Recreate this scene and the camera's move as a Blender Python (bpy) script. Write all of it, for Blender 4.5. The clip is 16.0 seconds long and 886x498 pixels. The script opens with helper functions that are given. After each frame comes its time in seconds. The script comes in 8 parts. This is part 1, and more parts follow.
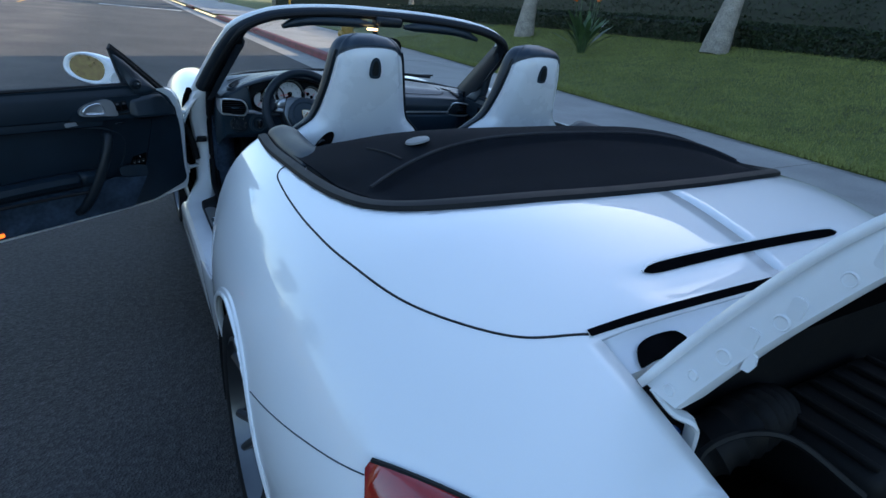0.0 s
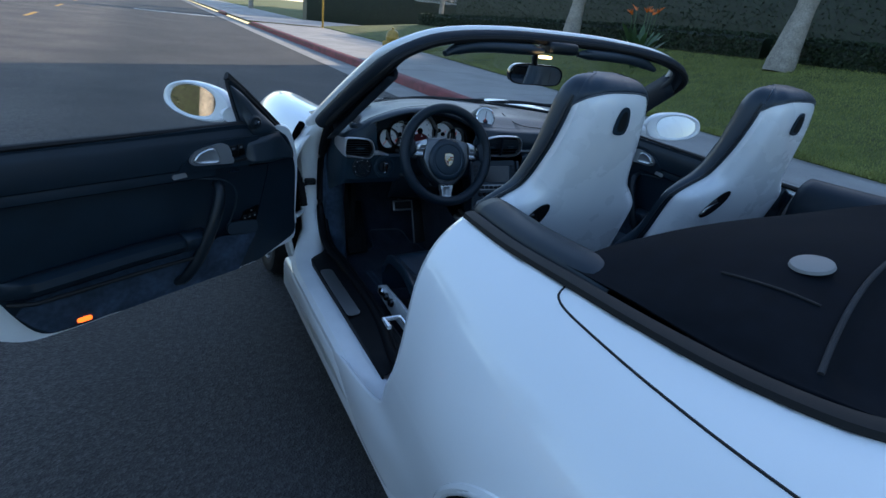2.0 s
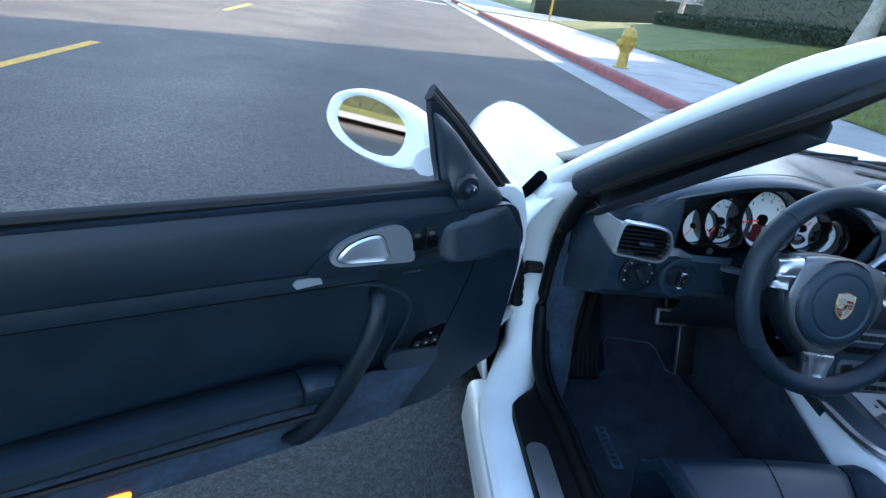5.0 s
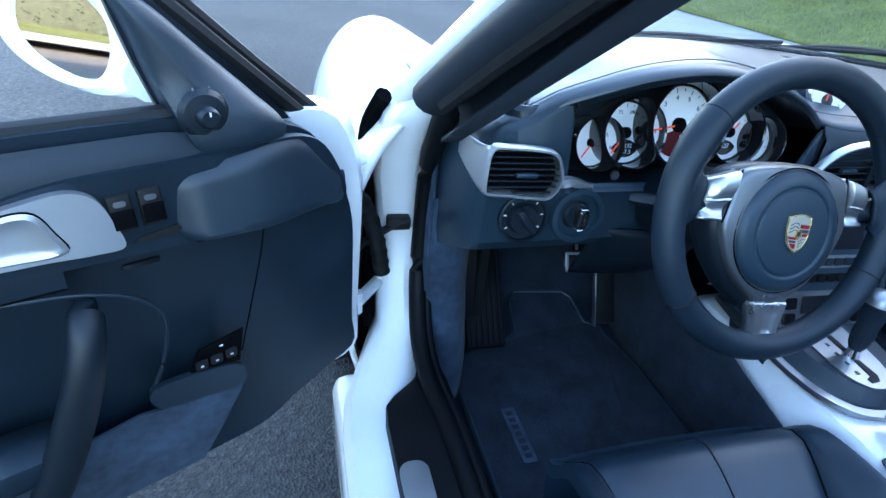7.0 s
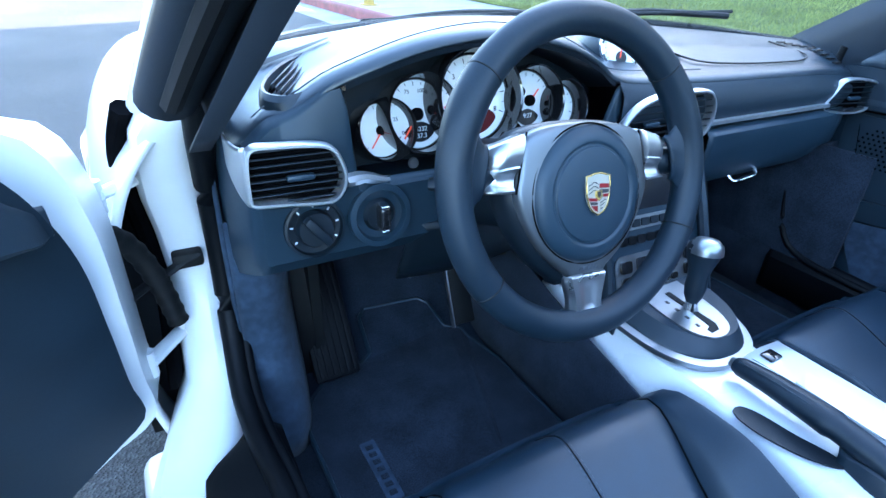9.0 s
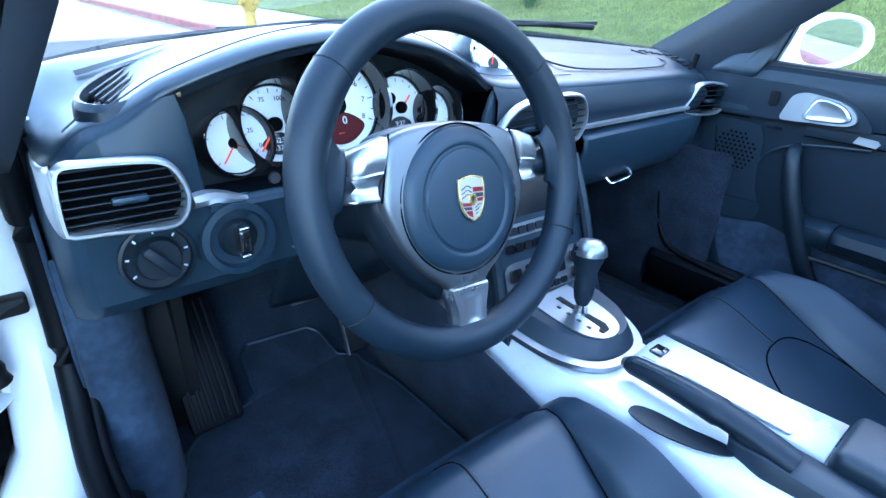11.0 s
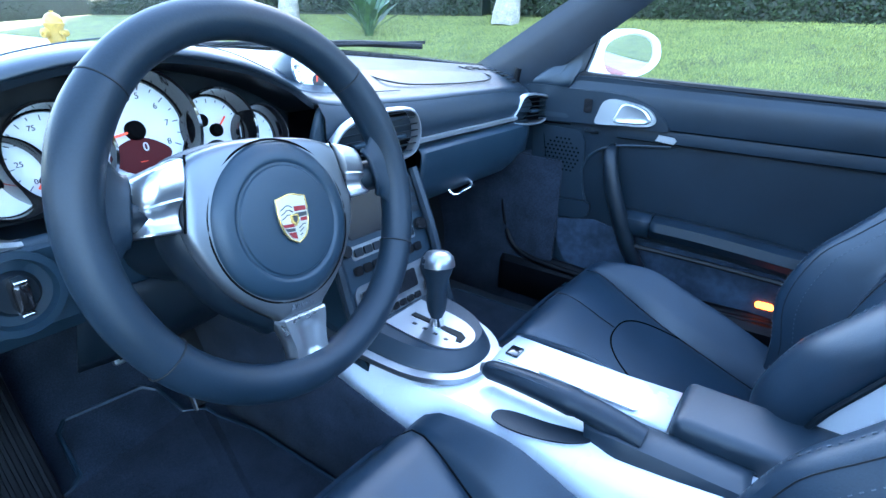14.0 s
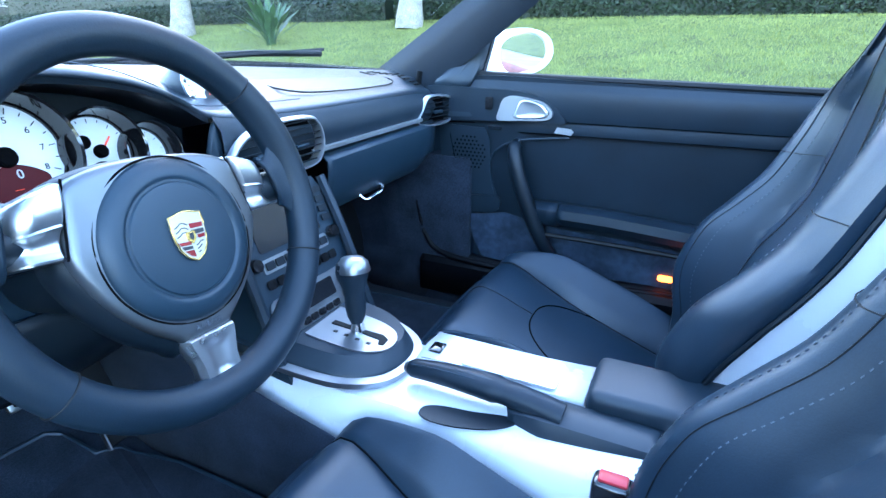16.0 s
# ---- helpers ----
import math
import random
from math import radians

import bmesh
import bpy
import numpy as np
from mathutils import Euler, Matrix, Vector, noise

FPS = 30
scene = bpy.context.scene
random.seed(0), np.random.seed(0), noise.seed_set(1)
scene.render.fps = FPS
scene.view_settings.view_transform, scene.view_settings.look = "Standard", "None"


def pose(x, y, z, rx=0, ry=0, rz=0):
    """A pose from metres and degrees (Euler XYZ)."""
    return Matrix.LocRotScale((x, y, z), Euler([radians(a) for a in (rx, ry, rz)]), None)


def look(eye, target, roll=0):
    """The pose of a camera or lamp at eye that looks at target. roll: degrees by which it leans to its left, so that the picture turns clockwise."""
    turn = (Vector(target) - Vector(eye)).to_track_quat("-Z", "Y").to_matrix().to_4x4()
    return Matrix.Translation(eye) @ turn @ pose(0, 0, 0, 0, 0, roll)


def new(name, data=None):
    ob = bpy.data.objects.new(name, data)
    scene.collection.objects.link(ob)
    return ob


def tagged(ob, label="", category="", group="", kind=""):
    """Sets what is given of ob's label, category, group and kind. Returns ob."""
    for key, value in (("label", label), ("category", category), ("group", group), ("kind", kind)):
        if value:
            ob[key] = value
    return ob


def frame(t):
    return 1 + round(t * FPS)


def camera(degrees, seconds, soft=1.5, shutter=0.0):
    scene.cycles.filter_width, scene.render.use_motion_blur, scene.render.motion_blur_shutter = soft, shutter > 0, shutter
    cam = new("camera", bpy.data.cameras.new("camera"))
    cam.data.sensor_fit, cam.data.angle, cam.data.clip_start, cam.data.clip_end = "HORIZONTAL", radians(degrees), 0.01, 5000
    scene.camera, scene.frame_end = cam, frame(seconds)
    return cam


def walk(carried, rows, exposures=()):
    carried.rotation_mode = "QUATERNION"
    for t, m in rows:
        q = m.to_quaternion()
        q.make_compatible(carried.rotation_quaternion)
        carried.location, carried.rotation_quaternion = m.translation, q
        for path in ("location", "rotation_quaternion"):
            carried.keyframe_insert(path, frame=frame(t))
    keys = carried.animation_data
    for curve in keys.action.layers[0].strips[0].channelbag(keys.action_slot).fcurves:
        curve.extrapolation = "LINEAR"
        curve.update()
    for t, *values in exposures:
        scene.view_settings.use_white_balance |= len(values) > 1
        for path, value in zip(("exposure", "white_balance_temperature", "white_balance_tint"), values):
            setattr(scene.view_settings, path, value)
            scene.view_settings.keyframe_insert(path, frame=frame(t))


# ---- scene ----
cam = camera(78.5, 16.0)
PATH = [
    (0, (-1.078, -1.081, 1.318), (-0.123, 0.482, 0.514), 5.7),
    (0.5, (-1.214, -0.885, 1.323), (-0.21, 0.661, 0.547), 4.4),
    (1, (-1.313, -0.691, 1.324), (-0.245, 0.819, 0.562), 4.2),
    (1.5, (-1.322, -0.463, 1.311), (-0.366, 1.111, 0.532), 5.3),
    (2, (-1.33, -0.303, 1.306), (-0.423, 1.297, 0.521), 6.5),
    (2.5, (-1.395, -0.093, 1.307), (-0.479, 1.504, 0.526), 3.7),
    (3, (-1.42, 0.098, 1.287), (-0.68, 1.782, 0.502), 3.3),
    (3.5, (-1.374, 0.293, 1.272), (-0.911, 2.061, 0.459), 5.6),
    (3.7, (-1.35, 0.347, 1.267), (-0.956, 2.127, 0.446), 6.5),
    (5.8, (-1.093, 0.875, 1.183), (-0.806, 2.613, 0.237), 9.6),
    (6, (-1.07, 0.888, 1.171), (-0.756, 2.611, 0.205), 9.5),
    (6.5, (-1.021, 0.943, 1.13), (-0.632, 2.625, 0.12), 7.6),
    (7, (-0.947, 1.011, 1.097), (-0.428, 2.653, 0.08), 6.2),
    (7.5, (-0.89, 1.027, 1.079), (-0.273, 2.643, 0.074), 4.6),
    (8, (-0.839, 1.033, 1.067), (-0.126, 2.619, 0.079), 3.1),
    (8.5, (-0.807, 1.047, 1.058), (-0.008, 2.602, 0.087), 2.5),
    (9, (-0.781, 1.06, 1.042), (0.104, 2.58, 0.091), 2.0),
    (11.5, (-0.706, 1.081, 1.004), (0.543, 2.391, 0.153), 2.5),
    (12, (-0.695, 1.083, 0.997), (0.616, 2.343, 0.165), 2.1),
    (12.5, (-0.695, 1.084, 0.996), (0.678, 2.283, 0.175), 2.1),
    (13, (-0.684, 1.077, 0.996), (0.743, 2.221, 0.188), 2.0),
    (13.5, (-0.677, 1.072, 0.995), (0.807, 2.157, 0.206), 1.8),
    (14, (-0.675, 1.069, 0.992), (0.857, 2.096, 0.22), 2.1),
    (14.5, (-0.675, 1.062, 0.991), (0.898, 2.033, 0.226), 1.8),
    (15, (-0.672, 1.058, 0.989), (0.937, 1.973, 0.229), 1.2),
    (15.5, (-0.674, 1.055, 0.989), (0.968, 1.908, 0.23), 0.8),
    (16, (-0.675, 1.044, 0.993), (0.997, 1.84, 0.237), -0.1),
]
walk(cam, [(t, look(eye, target, roll)) for t, eye, target, roll in PATH],
     [(0.0, 1.73, 6050, 9), (1.5, 1.60, 6000, 9), (2.5, 1.83, 5950, 9), (3.5, 2.68, 6050, 9), (5.8, 3.37, 6250, 9), (7.0, 3.93, 6150, 9), (9.0, 4.48, 5950, 9), (11.5, 4.7, 5900, 9), (16.0, 4.85, 5900, 9)])

# ---- sky and sun ----
world = bpy.data.worlds.new("world")
scene.world = world
world.use_nodes = True
wn = world.node_tree.nodes
sky = wn.new("ShaderNodeTexSky")
sky.sky_type = 'NISHITA'
sky.sun_disc = False
SUN_AZ, SUN_EL = math.atan2(0.89, 0.45), radians(20)
sky.sun_elevation, sky.sun_rotation = SUN_EL, SUN_AZ
sky.air_density, sky.dust_density, sky.ozone_density = 1.0, 0.6, 1.4
wn["Background"].inputs[1].default_value = 0.12
world.node_tree.links.new(sky.outputs[0], wn["Background"].inputs[0])
sun_data = bpy.data.lights.new("sun", 'SUN')
sun_data.energy, sun_data.angle, sun_data.color = 2.6, radians(0.6), (1.0, 0.80, 0.58)
sun = new("sun", sun_data)
to_sun = Vector((math.sin(SUN_AZ) * math.cos(SUN_EL), math.cos(SUN_AZ) * math.cos(SUN_EL), math.sin(SUN_EL)))
sun.matrix_world = to_sun.to_track_quat("Z", "Y").to_matrix().to_4x4()


# ---- materials ----
def nodes_of(name):
    m = bpy.data.materials.new(name)
    m.use_nodes = True
    t = m.node_tree
    return m, t, t.nodes["Principled BSDF"], t.links


def mat(name, color, rough=0.5, metal=0.0, coat=0.0, var=0.12, scale=8.0, bump=0.0, bscale=300.0, spec=0.5,
        fine=0.0, fscale=120.0, rvar=0.08, color2=None, emit=0.0, sheen=0.0, detail=6.0, bdist=0.002, random_tint=0.0):
    """A surface with colour varied at two scales, roughness wear and a fine relief."""
    m, t, b, ln = nodes_of(name)
    n = t.nodes
    co = n.new("ShaderNodeTexCoord")
    n1 = n.new("ShaderNodeTexNoise")
    n1.inputs["Scale"].default_value, n1.inputs["Detail"].default_value = scale, detail
    ln.new(co.outputs["Object"], n1.inputs["Vector"])
    ramp = n.new("ShaderNodeValToRGB")
    c = Vector(color[:3])
    lo, hi = c * (1 - var), c * (1 + var)
    if color2:
        lo, hi = Vector(color2), c
    ramp.color_ramp.elements[0].position, ramp.color_ramp.elements[1].position = 0.3, 0.7
    ramp.color_ramp.elements[0].color, ramp.color_ramp.elements[1].color = (*lo, 1), (*hi, 1)
    ln.new(n1.outputs["Fac"], ramp.inputs[0])
    out = ramp.outputs[0]
    if fine:
        n2 = n.new("ShaderNodeTexNoise")
        n2.inputs["Scale"].default_value, n2.inputs["Detail"].default_value = fscale, 3
        ln.new(co.outputs["Object"], n2.inputs["Vector"])
        mr = n.new("ShaderNodeMapRange")
        mr.inputs[1].default_value, mr.inputs[2].default_value = 0.3, 0.7
        mr.inputs[3].default_value, mr.inputs[4].default_value = 1 - fine, 1 + fine
        ln.new(n2.outputs["Fac"], mr.inputs[0])
        mx = n.new("ShaderNodeMix")
        mx.data_type, mx.blend_type = 'RGBA', 'MULTIPLY'
        mx.inputs[0].default_value = 1
        ln.new(out, mx.inputs[6])
        ln.new(mr.outputs[0], mx.inputs[7])
        out = mx.outputs[2]
    if random_tint:
        oi = n.new("ShaderNodeObjectInfo")
        mr = n.new("ShaderNodeMapRange")
        mr.inputs[3].default_value, mr.inputs[4].default_value = 1 - random_tint, 1 + random_tint
        ln.new(oi.outputs["Random"], mr.inputs[0])
        mx = n.new("ShaderNodeMix")
        mx.data_type, mx.blend_type = 'RGBA', 'MULTIPLY'
        mx.inputs[0].default_value = 1
        ln.new(out, mx.inputs[6])
        ln.new(mr.outputs[0], mx.inputs[7])
        out = mx.outputs[2]
    ln.new(out, b.inputs["Base Color"])
    rr = n.new("ShaderNodeMapRange")
    rr.inputs[3].default_value, rr.inputs[4].default_value = max(0.02, rough - rvar), min(1, rough + rvar)
    ln.new(n1.outputs["Fac"], rr.inputs[0])
    ln.new(rr.outputs[0], b.inputs["Roughness"])
    b.inputs["Metallic"].default_value = metal
    b.inputs["Coat Weight"].default_value = coat
    b.inputs["Coat Roughness"].default_value = 0.03
    b.inputs["Specular IOR Level"].default_value = spec
    if sheen:
        b.inputs["Sheen Weight"].default_value = sheen
    if bump:
        nb = n.new("ShaderNodeTexNoise")
        nb.inputs["Scale"].default_value, nb.inputs["Detail"].default_value = bscale, 4
        ln.new(co.outputs["Object"], nb.inputs["Vector"])
        bp = n.new("ShaderNodeBump")
        bp.inputs["Strength"].default_value, bp.inputs["Distance"].default_value = bump, bdist
        ln.new(nb.outputs["Fac"], bp.inputs["Height"])
        ln.new(bp.outputs[0], b.inputs["Normal"])
    if emit:
        b.inputs["Emission Color"].default_value = (*color[:3], 1)
        b.inputs["Emission Strength"].default_value = emit
    return m


def glass_mat(name, tint=(0.97, 0.985, 0.98), gloss=0.08):
    m, t, b, ln = nodes_of(name)
    n = t.nodes
    n.remove(b)
    tr, gl, mx, lw = (n.new("ShaderNodeBsdfTransparent"), n.new("ShaderNodeBsdfGlossy"), n.new("ShaderNodeMixShader"), n.new("ShaderNodeLayerWeight"))
    fr = n.new("ShaderNodeMapRange")
    pw = n.new("ShaderNodeMath")
    pw.operation = 'POWER'
    pw.inputs[1].default_value = 4.0
    ln.new(lw.outputs["Facing"], pw.inputs[0])
    ln.new(pw.outputs[0], fr.inputs[0])
    fr.inputs[3].default_value, fr.inputs[4].default_value = gloss * 0.5, 0.55
    tr.inputs[0].default_value = (*tint, 1)
    gl.inputs["Roughness"].default_value = 0.01
    ln.new(fr.outputs[0], mx.inputs[0])
    ln.new(tr.outputs[0], mx.inputs[1])
    ln.new(gl.outputs[0], mx.inputs[2])
    ln.new(mx.outputs[0], n["Material Output"].inputs[0])
    return m


PAINT = mat("white_paint", (0.85, 0.85, 0.84), 0.32, coat=0.9, var=0.015, scale=3, fine=0.01, fscale=900)
PAINT_IN = mat("white_jamb_paint", (0.76, 0.77, 0.77), 0.42, coat=0.3, var=0.05, scale=9)
SHELLW = mat("white_seat_shell", (0.74, 0.75, 0.76), 0.28, coat=0.8, var=0.02)
LEATHER = mat("dark_leather", (0.0050, 0.0128, 0.0212), 0.47, var=0.18, scale=12, bump=0.08, bscale=560, fine=0.1, fscale=500, rvar=0.1, spec=0.36)
# dark_leather made lighter and bluer: the seats' stronger sky light put into colour
SEATHIDE = mat("seat_leather_lit", (0.0072, 0.0185, 0.0315), 0.42, var=0.18, scale=12, bump=0.10, bscale=520, fine=0.1, fscale=500, rvar=0.08, spec=0.5)
PADDED = mat("soft_dash_skin", (0.0074, 0.0170, 0.0268), 0.46, var=0.12, scale=10, bump=0.16, bscale=700, rvar=0.07, spec=0.5)
PLASTIC = mat("dark_plastic", (0.0042, 0.0088, 0.0135), 0.45, var=0.15, scale=14, bump=0.1, bscale=700, spec=0.35)
GREYPLA = mat("slate_plastic", (0.0112, 0.0255, 0.0390), 0.44, var=0.08, scale=14, bump=0.08, bscale=700, spec=0.42)
GLOSSBLK = mat("gloss_black", (0.010, 0.010, 0.011), 0.12, coat=0.5, var=0.2)
BLACKTRIM = mat("black_trim", (0.0024, 0.0030, 0.0042), 0.5, var=0.2, scale=14, bump=0.15, bscale=600, spec=0.16)
DASHTOP = mat("dash_top_skin", (0.0080, 0.0180, 0.0280), 0.37, var=0.12, scale=10, bump=0.16, bscale=700, rvar=0.07, spec=0.85)
RUBBER = mat("black_rubber", (0.0055, 0.006, 0.0065), 0.62, var=0.2, scale=20, bump=0.1, spec=0.3)
FABRIC = mat("black_canvas", (0.0062, 0.0076, 0.0105), 0.9, var=0.25, scale=30, bump=0.3, bscale=900, spec=0.10)
# highlight along the roof bow, put into a paler canvas grey
CANVASE = mat("canvas_edge_highlight", (0.030, 0.031, 0.034), 0.75, var=0.2, scale=30, bump=0.3, bscale=900, spec=0.2)
CARPET = mat("charcoal_carpet", (0.0180, 0.0250, 0.0370), 0.95, var=0.35, scale=16, bump=0.9, bscale=800, spec=0.1, fine=0.35, fscale=350, sheen=0.04)
SUEDE = mat("grey_suede", (0.029, 0.045, 0.070), 0.95, var=0.35, scale=14, bump=0.4, bscale=700, spec=0.1, fine=0.2, fscale=60, sheen=0.08)
SILVER = mat("satin_silver", (0.36, 0.37, 0.38), 0.36, metal=0.95, var=0.04, scale=20, bump=0.03, bscale=600)
CHROME = mat("chrome", (0.80, 0.80, 0.80), 0.10, metal=1.0, var=0.02)
STEELG = mat("grey_wheel_metal", (0.15, 0.16, 0.17), 0.40, metal=0.8, var=0.06)
EMBLEM = mat("pale_gold_enamel", (0.60, 0.55, 0.45), 0.28, metal=0.6, var=0.03)
ALLOY = mat("alloy_rim", (0.13, 0.135, 0.14), 0.34, metal=0.9, var=0.06, scale=15)
MIRROR = mat("mirror_glass", (0.86, 0.87, 0.86), 0.015, metal=1.0, var=0.01, rvar=0.005)
GLASS = glass_mat("clear_glass")
PILLARC = mat("dark_pillar_skin", (0.0110, 0.0165, 0.0240), 0.62, var=0.12, scale=20, bump=0.1, bscale=700, spec=0.25)
BUTTONG = mat("pale_grey_button", (0.20, 0.20, 0.195), 0.55, var=0.06)
BEZEL = mat("light_satin_metal", (0.57, 0.58, 0.59), 0.38, metal=0.9, var=0.03, scale=20)
SPOKE = mat("brushed_spoke_metal", (0.52, 0.53, 0.54), 0.30, metal=0.95, var=0.05, scale=25)
STITCH = mat("grey_thread", (0.075, 0.085, 0.10), 0.7, var=0.1)
DIAL = mat("white_dial", (0.80, 0.81, 0.80), 0.5, var=0.02)
NEEDLE = mat("orange_needle", (0.75, 0.07, 0.02), 0.4, var=0.03, emit=0.03)
LCD = mat("dark_display", (0.012, 0.013, 0.016), 0.15, var=0.2)
LCDRED = mat("red_display", (0.045, 0.004, 0.006), 0.45, var=0.2, emit=0.03, spec=0.12)
INK = mat("black_ink", (0.02, 0.02, 0.022), 0.5)
WHITEINK = mat("white_ink", (0.62, 0.63, 0.64), 0.5)
GOLD = mat("gold_enamel", (0.62, 0.40, 0.12), 0.25, metal=0.8, var=0.05)
REDEN = mat("red_enamel", (0.22, 0.010, 0.012), 0.25, coat=0.5)
LAMPRED = mat("red_lens", (0.30, 0.008, 0.008), 0.08, coat=1.0, var=0.15, scale=30)
GLOW = mat("amber_lamp", (1.0, 0.13, 0.012), 0.3, emit=0.9)
GLOWW = mat("warm_lamp", (1.0, 0.62, 0.25), 0.3, emit=2.0)
BLUEP = mat("blue_plastic", (0.01, 0.06, 0.22), 0.4)
ENGINE = mat("engine_black", (0.0045, 0.0047, 0.0052), 0.6, var=0.3, scale=20, bump=0.2, spec=0.2)
DULLBLK = mat("dull_black", (0.004, 0.004, 0.0045), 0.95, var=0.3, scale=20, bump=0.3, spec=0.0)
YELLOWI = mat("yellow_ink", (0.55, 0.38, 0.03), 0.5)
REDBTN = mat("red_button", (0.45, 0.02, 0.03), 0.35, emit=0.0)
SILLPAINT = mat("red_kerb_paint", (0.22, 0.045, 0.045), 0.75, var=0.3, scale=5, fine=0.25, fscale=60, bump=0.3, bscale=150)


# ---- building helpers ----
def smooth(x, a, b):
    t = min(1.0, max(0.0, (x - a) / (b - a)))
    return t * t * (3 - 2 * t)


def keyed(x, xs, ys):
    """Smooth curve through the keys (Catmull-Rom slopes)."""
    if x <= xs[0]:
        return ys[0]
    if x >= xs[-1]:
        return ys[-1]
    i = max(k for k in range(len(xs) - 1) if xs[k] <= x)
    h = xs[i + 1] - xs[i]
    t = (x - xs[i]) / h

    def slope(k):
        if k == 0:
            return (ys[1] - ys[0]) / (xs[1] - xs[0])
        if k == len(xs) - 1:
            return (ys[-1] - ys[-2]) / (xs[-1] - xs[-2])
        return (ys[k + 1] - ys[k - 1]) / (xs[k + 1] - xs[k - 1])
    a, b = slope(i) * h, slope(i + 1) * h
    return ((2 * t ** 3 - 3 * t ** 2 + 1) * ys[i] + (t ** 3 - 2 * t ** 2 + t) * a
            + (-2 * t ** 3 + 3 * t ** 2) * ys[i + 1] + (t ** 3 - t ** 2) * b)


def path3(pts, n=40, closed=False):
    """n points along a smooth curve through pts, spread by arc length."""
    pts = [Vector(p) for p in pts]
    if closed:
        pts = pts + [pts[0]]
    d = [0.0]
    for a, b in zip(pts, pts[1:]):
        d.append(d[-1] + max(1e-6, (b - a).length))
    res = []
    m = n if closed else n - 1
    for i in range(n):
        s = d[-1] * i / m
        if closed:
            per = d[-1]
            xs = [d[-2] - per] + d + [per + d[1]]
            res.append(Vector([keyed(s, xs, [pts[-2][k]] + [p[k] for p in pts] + [pts[1][k]]) for k in range(3)]))
        else:
            res.append(Vector([keyed(s, d, [p[k] for p in pts]) for k in range(3)]))
    return res


def grid_bm(rows, close_u=False, close_v=False, caps=False):
    """A skin over rows of points, all of one length."""
    bm = bmesh.new()
    vs = [[bm.verts.new(p) for p in r] for r in rows]
    nu, nv = len(rows), len(rows[0])
    for i in range(nu if close_u else nu - 1):
        for j in range(nv if close_v else nv - 1):
            q = [vs[i][j], vs[(i + 1) % nu][j], vs[(i + 1) % nu][(j + 1) % nv], vs[i][(j + 1) % nv]]
            try:
                bm.faces.new(q)
            except ValueError:
                pass
    if caps:
        bm.faces.new(vs[0])
        bm.faces.new(list(reversed(vs[-1])))
    bmesh.ops.remove_doubles(bm, verts=bm.verts, dist=1e-6)
    bmesh.ops.recalc_face_normals(bm, faces=bm.faces)
    return bm


def tube_bm(pts, r, sides=8, closed=False, flat=1.0, up=None):
    """A round or flattened tube along pts; r is one radius or one for each point."""
    n = len(pts)
    pts = [Vector(p) for p in pts]
    rows = []
    ref = Vector(up) if up is not None else None
    for i, p in enumerate(pts):
        a = pts[(i - 1) % n] if (closed or i) else p
        b = pts[(i + 1) % n] if (closed or i < n - 1) else p
        t = (b - a).normalized()
        u = ref if ref else Vector((0, 0, 1))
        if abs(t.dot(u)) > 0.95:
            u = Vector((1, 0, 0)) if abs(t.x) < 0.9 else Vector((0, 1, 0))
        s = t.cross(u).normalized()
        w = s.cross(t).normalized()
        rad = r[i] if isinstance(r, (list, tuple)) else r
        rows.append([p + s * rad * math.cos(2 * math.pi * k / sides) + w * rad * flat * math.sin(2 * math.pi * k / sides) for k in range(sides)])
    return grid_bm(rows, close_u=closed, close_v=True, caps=not closed)


def box_bm(c, s, bev=0.0, seg=2, m=None):
    bm = bmesh.new()
    bmesh.ops.create_cube(bm, size=1.0)
    for v in bm.verts:
        v.co = Vector((v.co.x * s[0], v.co.y * s[1], v.co.z * s[2]))
    if bev:
        bmesh.ops.bevel(bm, geom=bm.edges[:], offset=min(bev, 0.49 * min(s)), segments=seg, profile=0.5, affect='EDGES')
    mm = m if m else Matrix.Identity(4)
    for v in bm.verts:
        v.co = Vector(c) + mm.to_3x3() @ v.co
    return bm


def plate_bm(outline, w0, w1, place, bev=0.0, seg=2):
    """An outline of (u, v) extruded from w0 to w1; place maps (u, w, v) to the world."""
    bm = bmesh.new()
    a = [bm.verts.new((u, w0, v)) for u, v in outline]
    b = [bm.verts.new((u, w1, v)) for u, v in outline]
    n = len(a)
    fa = bm.faces.new(a)
    fb = bm.faces.new(list(reversed(b)))
    for i in range(n):
        bm.faces.new((a[i], b[i], b[(i + 1) % n], a[(i + 1) % n]))
    bmesh.ops.recalc_face_normals(bm, faces=bm.faces)
    if bev:
        bmesh.ops.bevel(bm, geom=[e for e in bm.edges if all(f in (fa,) or len(f.verts) == 4 for f in e.link_faces) and abs(e.verts[0].co.y - e.verts[1].co.y) < 1e-7],
                        offset=bev, segments=seg, profile=0.5, affect='EDGES')
    for v in bm.verts:
        v.co = Vector(place(*v.co))
    bmesh.ops.recalc_face_normals(bm, faces=bm.faces)
    return bm


def lathe_bm(prof, m, n=32):
    """(radius, height) profile turned round the z axis of m."""
    rows = []
    for k in range(n):
        a = 2 * math.pi * k / n
        rows.append([m @ Vector((r * math.cos(a), r * math.sin(a), h)) for r, h in prof])
    return grid_bm(rows, close_u=True)


def axis_m(p, n, up=(0, 0, 1)):
    """A pose at p whose z axis is n and whose y axis is nearest to up."""
    z = Vector(n).normalized()
    x = Vector(up).cross(z).normalized()
    y = z.cross(x)
    m = Matrix((x, y, z)).transposed().to_4x4()
    m.translation = p
    return m


